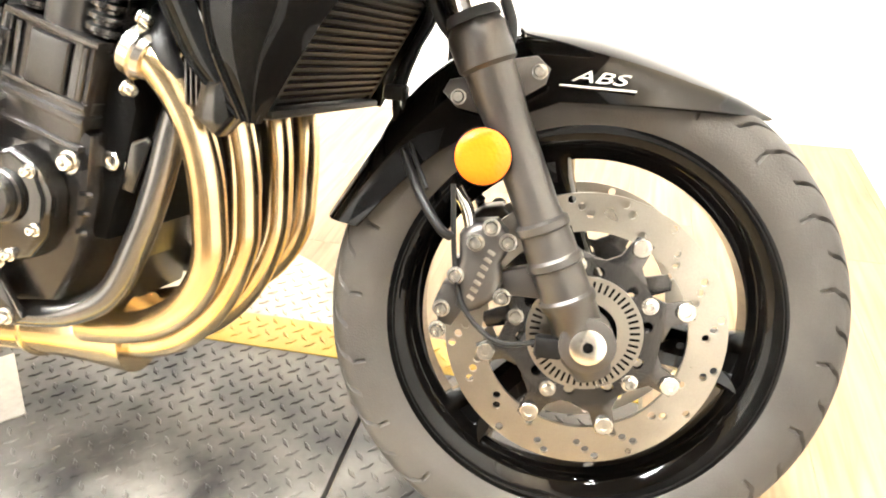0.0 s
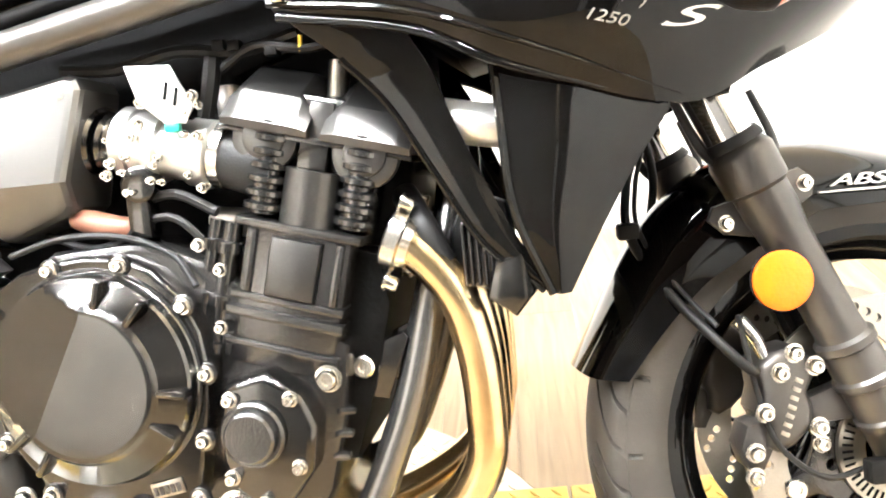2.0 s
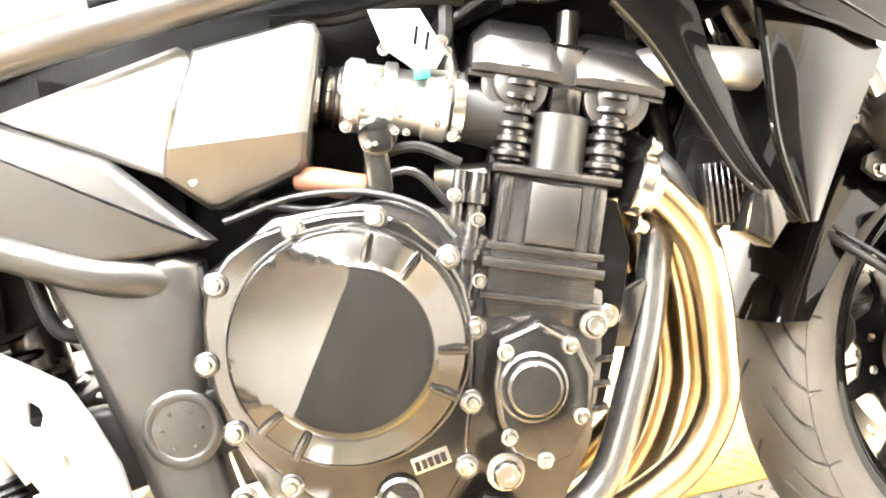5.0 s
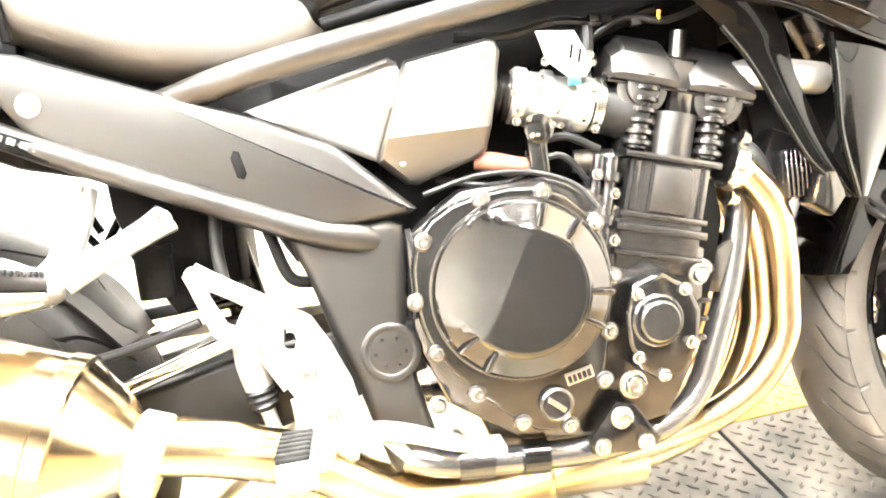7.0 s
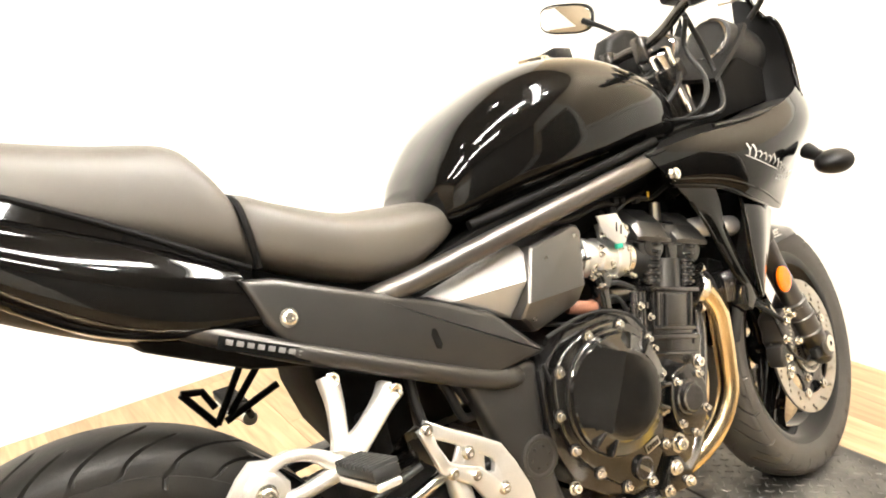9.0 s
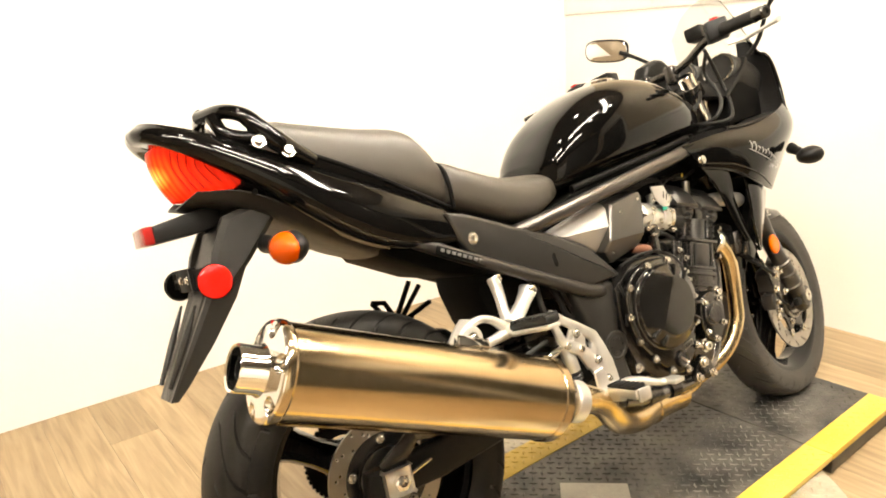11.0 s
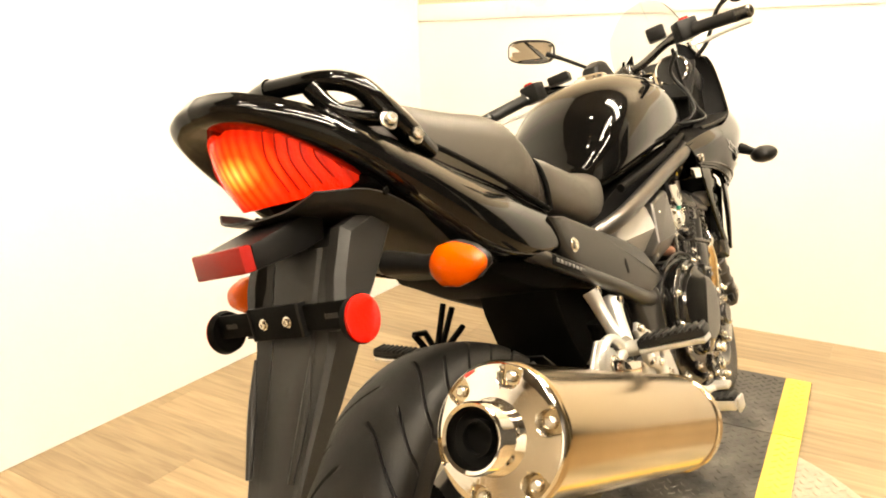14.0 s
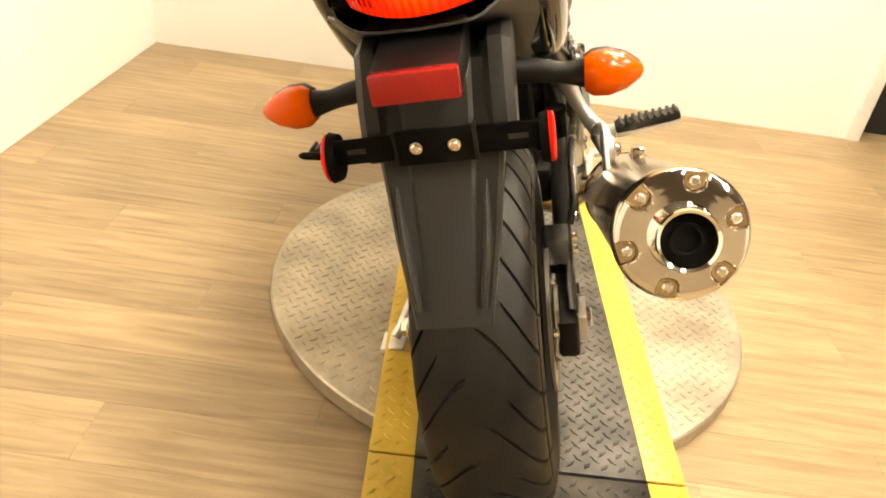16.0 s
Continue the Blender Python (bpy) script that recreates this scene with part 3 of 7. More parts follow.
FY = 0.099
for side in (-1, 1):
    y = side * FY
    stem = [(0.262, 0.020), (0.285, 0.028), (0.335, 0.028), (0.338, 0.0305), (0.344, 0.0305), (0.347, 0.0275), (0.376, 0.0275), (0.378, 0.0305), (0.384, 0.0305), (0.387, 0.0275), (0.412, 0.0265), (0.414, 0.029), (0.421, 0.029), (0.424, 0.0245), (0.435, 0.0235), (0.525, 0.0235), (0.55, 0.0265), (0.572, 0.0265), (0.576, 0.031), (0.606, 0.032), (0.612, 0.0285), (0.618, 0.024)]
    ax = (fork_at(0.6) - fork_at(0.3)).normalized()
    o = fork_at(0.30, y)
    prof = [((z - 0.30) / ax.z, r) for z, r in stem]
    leg = S("fork_leg", lathe(prof, o, ax, 36), FORKM, None, "dark bronze lower fork leg")
    S("fork_tube", lathe([(0.30, 0.0235), (0.78, 0.0235), (0.785, 0.020)], o, ax, 32), CHROME, leg, "chromed fork tube")
    for ahead, top in ((-0.034, 0.690), (0.040, 0.668)):
        S("fork_guard", tube([fork_at(0.600, y, ahead * 0.75), fork_at(0.622, y, ahead), fork_at(top, y, ahead + 0.002)], [0.009, 0.0075, 0.006], 10, 4, None, 0.5), PLASTIC, leg)
    S("dust_seal", lathe([(0.349, 0.0290), (0.353, 0.0290), (0.360, 0.0255)], o, ax, 30), RUBBER, leg)
    # axle foot
    S("axle_lug", lathe([(-0.026, 0.026), (-0.024, 0.030), (0.020, 0.030), (0.022, 0.026)], (FW[0], y, FW[2]), (0, 1, 0), 32), FORKM, leg)
    S("nut_recess", lathe([(0, 0.0052), (side * 0.0004, 0.005)], (FW[0], y + side * 0.0305, FW[2]), (0, 1, 0), 14), BLACK_AND_SHADE, leg)
    S("axle_nut", lathe([(0, 0.019), (side * 0.004, 0.019), (side * 0.005, 0.0165), (side * 0.005, 0.006), (side * 0.003, 0.0055)], (FW[0], y + side * 0.026, FW[2]), (0, 1, 0), 32), BOLT, leg, "bright axle nut")
    # fender mount and its bolts
    b = prism([(1.320, 0.558), (1.314, 0.545), (1.330, 0.530), (1.365, 0.524), (1.40, 0.548), (1.42, 0.562), (1.423, 0.578), (1.408, 0.590), (1.385, 0.585), (1.35, 0.566)], y - side * 0.020, y - side * 0.012, 0.002)
    S("fender_bracket", b, FORKM, leg)
    for x, z in ((1.412, 0.574), (1.331, 0.541)):
        S("bracket_bolt", bolt_bm((x, y - side * 0.012, z), (0, side, 0), 0.0062, 0.007), BOLT, leg)
    # reflector
    c = (1.365, y + side * 0.018, 0.484)
    S("reflector_base", lathe([(0, 0.028), (side * 0.006, 0.030)], c, (0, 1, 0), 36), PLASTIC, leg)
    S("reflector", lathe([(0, 0.0285), (side * 0.004, 0.0285), (side * 0.007, 0.0245), (side * 0.0078, 0.012)], (c[0], c[1] + side * 0.006, c[2]), (0, 1, 0), 36), REFLECT, leg, "round amber reflector")
    # caliper
    out = [(1.347, 0.398), (1.362, 0.412), (1.386, 0.416), (1.399, 0.405), (1.402, 0.385), (1.394, 0.370), (1.399, 0.355), (1.396, 0.335), (1.378, 0.318), (1.362, 0.311), (1.350, 0.318), (1.352, 0.337), (1.344, 0.352), (1.350, 0.372)]
    cal = S("brake_caliper", prism(out, y - side * 0.052, y + side * 0.004, 0.010, segs=3), FORKM, None, "bronze-grey four-piston brake caliper")
    for x, z in ((1.381, 0.410), (1.366, 0.392), (1.400, 0.396), (1.400, 0.336), (1.336, 0.316), (1.334, 0.292), (1.348, 0.354)):
        S("caliper_bolt", bolt_bm((x, y + side * 0.003, z), (0, side, 0), 0.0072, 0.008), BOLT, cal)
    b = prism([(1.333, 0.296), (1.348, 0.294), (1.362, 0.320), (1.352, 0.345), (1.334, 0.340), (1.326, 0.318)], y - side * 0.04, y - side * 0.004, 0.004)
    prism([(1.395, 0.36), (1.44, 0.375), (1.455, 0.352), (1.445, 0.335), (1.40, 0.335)], y - side * 0.030, y - side * 0.010, 0.004, b)
    S("caliper_bracket", b, FORKM, cal)
    for k in range(7):  # unreadable brand relief
        S("relief_bar", block((0, -0.0006, -0.0042), (0.0042, 0.0006, 0.0042), 0.0003, Matrix.Translation((1.3655 + 0.0052 * k * 0.55, y + side * 0.0046, 0.330 + 0.0085 * k)) @ Matrix.Rotation(radians(-62), 4, "Y")), STEEL, cal)
    # brake hose, banjo and sensor wire
    if side < 0:
        pts = [(1.358, -0.062, 0.398), (1.346, -0.068, 0.408), (1.316, -0.052, 0.440), (1.280, -0.012, 0.484), (1.256, 0.026, 0.534), (1.260, 0.056, 0.580), (1.272, 0.082, 0.630), (1.250, 0.080, 0.700)]
        hose = P("brake_hose", tube(pts, 0.0052, 10), RUBBER, None, "black rubber brake hose")
        P("hose_clip", block((1.244, 0.014, 0.526), (1.268, 0.040, 0.544), 0.004), PLASTIC, hose)
        P("sheathed_wire", tube([Vector(p) + Vector((0.010, -0.004, 0.004)) for p in pts[2:]], 0.0028, 8), RUBBER, hose)
    else:
        pts = [(1.36, y * 0.8, 0.415), (1.345, y * 0.85, 0.43), (1.33, y * 0.8, 0.46), (1.302, y * 0.65, 0.53), (1.305, y * 0.5, 0.60), (1.29, y * 0.4, 0.66), (1.25, y * 0.3, 0.74)]
        hose = S("brake_hose", tube(pts, 0.0052, 10), RUBBER, None, "black rubber brake hose")
    S("hose_fitting", tube([(1.338, y * 0.82, 0.444), (1.352, y * 0.85, 0.424), (1.358, y * 0.9, 0.405)], [0.008, 0.0075, 0.006], 10, 3), CHROME, hose)
    S("sensor_wire", tube([(1.335, y * 0.9, 0.45), (1.345, y * 1.0, 0.37), (1.36, y * 1.05, 0.32), (1.40, y * 1.1, 0.288), (1.445, y * 1.0, 0.29)], 0.003, 8), RUBBER, hose)
S("sensor_body", block((1.44, -0.118, 0.278), (1.47, -0.100, 0.302), 0.004), PLASTIC, None, "black speed sensor on the fork foot")
S("axle", tube([(FW[0], -0.10, FW[2]), (FW[0], 0.10, FW[2])], 0.012, 16, 1), CHROME)
# triple clamps
for z, nm in ((0.70, "lower_clamp"), (0.965, "upper_clamp")):
    c = fork_at(z)
    b = bmesh.new()
    for side in (-1, 1):
        lathe([(-0.016, 0.031), (0.016, 0.031)], c + Vector((0, side * FY, 0)), HEAD_AXIS, 28, b)
    block((-0.030, -0.095, -0.014), (0.028, 0.095, 0.014), 0.006, Matrix.Translation(c + Vector((-0.015, 0, 0))) @ Matrix.Rotation(radians(-25.2), 4, "Y"), b)
    S(nm, b, ENGINE, None, "black fork clamp")
# front fender
def fender_net(ridge, shoulder, edge):
    """A shell from the right edge over the ridge to the left edge."""
    other = lambda row: [(x, -y, z) for x, y, z in row]
    return net([edge, shoulder, ridge, other(shoulder), other(edge)], 5, 6, 0.004)


fender = S("front_fender", fender_net(
    [(1.385, 0, 0.627), (1.476, 0, 0.621), (1.565, 0, 0.598), (1.629, 0, 0.576), (1.674, 0, 0.552)],
    [(1.398, -0.056, 0.606), (1.478, -0.056, 0.598), (1.560, -0.050, 0.581), (1.625, -0.044, 0.566), (1.673, -0.009, 0.5515)],
    [(1.432, -0.071, 0.546), (1.502, -0.071, 0.549), (1.559, -0.070, 0.551), (1.620, -0.058, 0.551), (1.672, -0.012, 0.550)]), GLOSS, None, "gloss black front fender", 45)
S("rear_section", fender_net(
    [(1.392, 0, 0.620), (1.340, 0, 0.603), (1.290, 0, 0.566), (1.252, 0, 0.519), (1.219, 0, 0.460), (1.184, 0, 0.396)],
    [(1.405, -0.052, 0.600), (1.345, -0.054, 0.577), (1.300, -0.054, 0.543), (1.262, -0.056, 0.499), (1.228, -0.056, 0.447), (1.194, -0.052, 0.392)],
    [(1.436, -0.072, 0.546), (1.380, -0.072, 0.520), (1.344, -0.071, 0.500), (1.309, -0.070, 0.478), (1.264, -0.068, 0.432), (1.228, -0.066, 0.388)]), GLOSS, fender, "", 45)
# lettering on the fender
def on_fender(x, z, y=-0.0655, tilt=0):
    return Matrix.Translation((x, y, z)) @ Matrix.Rotation(radians(90), 4, "X") @ Matrix.Rotation(radians(tilt), 4, "Z")


S("lettering", words("ABS", 0.0165, on_fender(1.474, 0.5735, -0.0715, -1) @ Matrix.Diagonal((2.0, 1, 1, 1)), 0.0022, 0.35), WHITEPAINT, fender, "white ABS lettering")
S("underline", block((1.434, -0.0745, 0.5625), (1.514, -0.0690, 0.5645), 0.0005, None), WHITEPAINT, fender)

# handlebar, grips, levers, mirrors
for side in (-1, 1):
    y = side
    bar = H("handlebar", tube([(1.185, 0.0, 1.035), (1.185, y * 0.05, 1.035), (1.175, y * 0.10, 1.045), (1.145, y * 0.17, 1.068), (1.09, y * 0.25, 1.066), (1.030, y * 0.345, 1.050)], 0.0112, 14), ENGINE, None, "black tubular handlebar")
    d = (Vector((1.030, y * 0.345, 1.050)) - Vector((1.09, y * 0.25, 1.066))).normalized()
    e = Vector((1.030, y * 0.345, 1.050))
    H("grip", lathe([(-0.125, 0.018), (-0.118, 0.0165), (-0.02, 0.0165), (-0.012, 0.0175), (-0.01, 0.0145)], e, d, 22), RUBBER, bar, "black rubber grip")
    H("bar_end", lathe([(-0.008, 0.0165), (0.024, 0.0165), (0.028, 0.013), (0.028, 0.006), (0.024, 0.005)], e, d, 22), ENGINE, bar, "black bar-end weight")
    H("switch_box", block((-0.024, -0.030, -0.022), (0.022, 0.026, 0.030), 0.005, Matrix.Translation(e - d * 0.155) @ Matrix.Rotation(radians(-25 * y), 4, "Z")), PLASTIC, bar, "black switch housing")
    H("stop_switch", block((-0.018, -0.012, 0.029), (-0.002, 0.010, 0.036), 0.002, Matrix.Translation(e - d * 0.155) @ Matrix.Rotation(radians(-25 * y), 4, "Z")), RED, bar, "red switch")
    H("lever", tube([e - d * 0.15 + Vector((0.050, 0, -0.030)), e - d * 0.10 + Vector((0.085, 0, -0.028)), e - d * 0.03 + Vector((0.088, 0, -0.020)), e + d * 0.03 + Vector((0.082, 0, -0.014))], [0.008, 0.007, 0.006, 0.0085], 10, 6, None, 0.7), ALU, bar, "bright aluminium lever")
    H("lever_perch", block((-0.012, -0.022, -0.016), (0.058, 0.018, 0.012), 0.006, Matrix.Translation(e - d * 0.165) @ Matrix.Rotation(radians(-25 * y), 4, "Z")), ENGINE, bar)
    # mirror
    base_p = Vector((1.340, y * 0.130, 1.035))
    head = Vector((1.327, 0.366 if y > 0 else -0.305, 1.195 if y > 0 else 1.200))
    mir = P("mirror", tube([base_p, base_p + Vector((0.004, y * 0.035, 0.035)), head + Vector((0.022, -y * 0.10, -0.055)), head + Vector((0.012, -y * 0.045, -0.02))], [0.006, 0.006, 0.006, 0.008], 10, 6), PLASTIC, None, "black rear-view mirror on a slim stem")
    shell = bmesh.new()
    loops = []
    m = Matrix.Translation(head) @ Matrix.Rotation(radians(20 if y > 0 else -8), 4, "Z") @ Matrix.Rotation(radians(-8), 4, "Y") @ Matrix.Rotation(radians(15 if y > 0 else -24), 4, "X")
    for dx, k in ((-0.004, 0.95), (0.0, 1.0), (0.012, 0.97), (0.026, 0.78), (0.036, 0.35)):
        loops.append([m @ Vector((dx, math.copysign(abs(math.cos(q)) ** 0.62, math.cos(q)) * 0.076 * k, math.copysign(abs(math.sin(q)) ** 0.62, math.sin(q)) * 0.038 * k)) for q in (2 * math.pi * i / 40 for i in range(40))])
    P("shell", skin(shell, loops), PLASTIC, mir)
    glass = [[m @ Vector((dx, math.copysign(abs(math.cos(q)) ** 0.62, math.cos(q)) * 0.071 * k, math.copysign(abs(math.sin(q)) ** 0.62, math.sin(q)) * 0.033 * k)) for q in (2 * math.pi * i / 40 for i in range(40))] for dx, k in ((-0.0045, 1.0), (-0.0058, 0.97))]
    P("glass", skin(bmesh.new(), glass), MIRROR, mir, "mirror glass")
H("reservoir", block((1.145, -0.170, 1.085), (1.205, -0.120, 1.122), 0.006), PLASTIC, None, "black brake fluid reservoir")
H("clutch_reservoir", block((1.10, 0.105, 1.075), (1.165, 0.165, 1.10), 0.004), PLASTIC, None, "black clutch fluid reservoir")
for y in (-0.055, 0.025):
    H("bar_clamp", block((1.165, y, 1.0), (1.205, y + 0.03, 1.055), 0.006), ENGINE, None, "black bar clamp")

# rear wheel
RW = (0.0, 0.0, 0.315)
rim, pieces = rim_bm(RW, 0.216, 0.082, 3, radians(25), hub=0.06, hub_half=0.075)
rear_wheel = P("rear_wheel", rim, GLOSS, None, "gloss black cast rear wheel")
for name, b in pieces:
    P(name, b, GLOSS, rear_wheel)
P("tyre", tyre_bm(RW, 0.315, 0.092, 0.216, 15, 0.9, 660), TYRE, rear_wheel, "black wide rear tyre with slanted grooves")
rotor = P("brake_disc", disc_bm(RW, -0.098, 0.12, 0.082, 0.005, [(2 * math.pi * (k + 0.2 * j) / 14, 0.090 + 0.0075 * j) for k in range(14) for j in range(4) if (k + j) % 3], 0.0034), STEEL, rear_wheel, "drilled steel rear brake disc")
b = lathe([(-0.102, 0.042), (-0.102, 0.086), (-0.095, 0.086), (-0.095, 0.042)], RW, (0, 1, 0), 60, closed=True)
P("disc_carrier", b, ENGINE, rear_wheel)
P("sensor_ring", lathe([(-0.112, 0.040), (-0.112, 0.058), (-0.106, 0.058), (-0.106, 0.040)], RW, (0, 1, 0), 60, closed=True), STEEL, rear_wheel)
for k in range(5):
    a = 2 * math.pi * k / 5 + 0.3
    P("disc_bolt", bolt_bm((RW[0] + math.cos(a) * 0.074, -0.102, RW[2] + math.sin(a) * 0.074), (0, -1, 0), 0.007, 0.006), BOLT, rear_wheel)
b = lathe([(0.10, 0.05), (0.10, 0.083), (0.108, 0.083), (0.108, 0.05)], RW, (0, 1, 0), 60, closed=True)
for k in range(44):
    block((0.080, 0.101, -0.0035), (0.0865, 0.107, 0.0035), 0, Matrix.Translation(RW) @ Matrix.Rotation(2 * math.pi * k / 44, 4, "Y"), b)
P("sprocket", b, BLACK_AND_SHADE, rear_wheel, "dark rear sprocket")

# swingarm, chain, shock
for side in (-1, 1):
    y = side * 0.125
    out = [(0.64, 0.375), (0.64, 0.435), (0.45, 0.425), (0.10, 0.355), (-0.055, 0.345), (-0.065, 0.285), (0.10, 0.285), (0.45, 0.33)]
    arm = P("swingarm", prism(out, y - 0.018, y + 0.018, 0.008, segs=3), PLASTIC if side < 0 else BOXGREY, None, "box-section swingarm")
    P("chain_adjuster", block((-0.030, y + side * 0.016, 0.290), (0.025, y + side * 0.026, 0.340), 0.005), ALU, arm, "bright chain adjuster block")
    P("axle_nut", lathe([(0, 0.016), (side * 0.012, 0.016), (side * 0.014, 0.013), (side * 0.014, 0.008), (side * 0.006, 0.0075)], (0.0, y + side * 0.026, 0.315), (0, 1, 0), 6), CHROME, arm)
    P("adjuster_bolt", tube([(0.02, y + side * 0.021, 0.318), (0.075, y + side * 0.021, 0.332)], 0.0035, 8, 1), BOLT, arm)
cal = P("rear_caliper", prism([(0.045, 0.395), (0.075, 0.425), (0.125, 0.428), (0.150, 0.405), (0.140, 0.375), (0.100, 0.362), (0.055, 0.370)], -0.088, -0.142, 0.010, segs=3), ENGINE, None, "black rear brake caliper")
for x, z in ((0.075, 0.405), (0.125, 0.400)):
    P("caliper_bolt", bolt_bm((x, -0.142, z), (0, -1, 0), 0.007, 0.007), BOLT, cal)
P("caliper_hanger", prism([(-0.02, 0.33), (0.03, 0.345), (0.075, 0.385), (0.060, 0.405), (0.02, 0.380), (-0.03, 0.355)], -0.128, -0.140, 0.004), ENGINE, cal)
P("rear_brake_hose", tube([(0.13, -0.142, 0.425), (0.17, -0.150, 0.445), (0.24, -0.150, 0.440), (0.32, -0.150, 0.45), (0.40, -0.155, 0.47)], 0.0055, 10), RUBBER, None, "black rear brake hose")
P("swingarm_cross", block((0.36, -0.11, 0.345), (0.47, 0.11, 0.425), 0.012), PLASTIC)
P("torque_rod", tube([(0.43, -0.155, 0.445), (0.30, -0.152, 0.405), (0.22, -0.15, 0.383)], 0.009, 12, 2), CHROME, None, "bright torque rod")
for dz in (0.098, -0.098):
    n = 34
    ends = Vector((0.0, 0.105, 0.315 + dz)), Vector((0.60, 0.105, 0.385 + dz * 0.42))
    chain = P("drive_chain", tube([ends[0], ends[1]], 0.0035, 8, 1), BLACK_AND_SHADE, None, "steel drive chain")
    for k in range(n):
        p = ends[0].lerp(ends[1], k / (n - 1))
        w = 0.0095 if k % 2 else 0.0065
        link = block((-0.0115, -w, -0.0062), (0.0115, -w + 0.002, 0.0062), 0.0009, None, None, 1)
        block((-0.0115, w - 0.002, -0.0062), (0.0115, w, 0.0062), 0.0009, None, link, 1)
        tube([(-0.008, -w, 0), (-0.008, w, 0)], 0.0042, 8, 1, link)
        link.transform(Matrix.Translation(p) @ Matrix.Rotation(radians(-5 if dz > 0 else -12), 4, "Y"))
        P("link", link, STEEL, chain)
P("chain_guard", prism([(-0.02, 0.43), (0.10, 0.455), (0.42, 0.47), (0.43, 0.455), (0.10, 0.435), (-0.01, 0.415)], 0.085, 0.13, 0.003), PLASTIC)
P("mud_flap", net([[(0.29 + 0.0 * s, s * 0.07, 0.44), (0.25, s * 0.09, 0.50), (0.20, s * 0.09, 0.55)] for s in (-1, -0.5, 0, 0.5, 1)], 4, 3, 0.003), PLASTIC)
b = tube([(0.44 - 0.0, 0, 0.40), (0.40, 0, 0.62)], 0.026, 16, 1)
P("shock_body", b, ENGINE, None, "black rear shock body")
coil = [(0.438 - 0.00175 * k * 0.55 + 0.036 * math.cos(k * 0.55), 0.036 * math.sin(k * 0.55), 0.41 + 0.0019 * k) for k in range(95)]
P("shock_spring", tube(coil, 0.006, 8, 1), ENGINE, None, "dark coil spring")
# near-black solids fill the shaded space by the wheel and under the seat
P("inner_fender", prism([(0.300, 0.70), (0.44, 0.62), (0.44, 0.50), (0.36, 0.47), (0.325, 0.53), (0.305, 0.60)], -0.085, 0.085, 0.01), BLACK_AND_SHADE, None, "dark inner mudguard")
P("battery_tray", prism([(0.02, 0.84), (0.30, 0.80), (0.62, 0.70), (0.62, 0.58), (0.44, 0.60), (0.22, 0.66), (0.10, 0.72)], -0.10, 0.10, 0.01), BLACK_AND_SHADE, None, "dark inner box under the seat")

# frame
def tube_frame(y):
    return tube([(0.32, y * 0.62, 0.694), (0.40, y * 0.80, 0.709), (0.475, y * 0.965, 0.7235), (0.60, y, 0.746), (0.80, y, 0.780), (0.94, y * 0.98, 0.803), (1.06, y * 0.62, 0.825)], 0.0165, 20, 6)


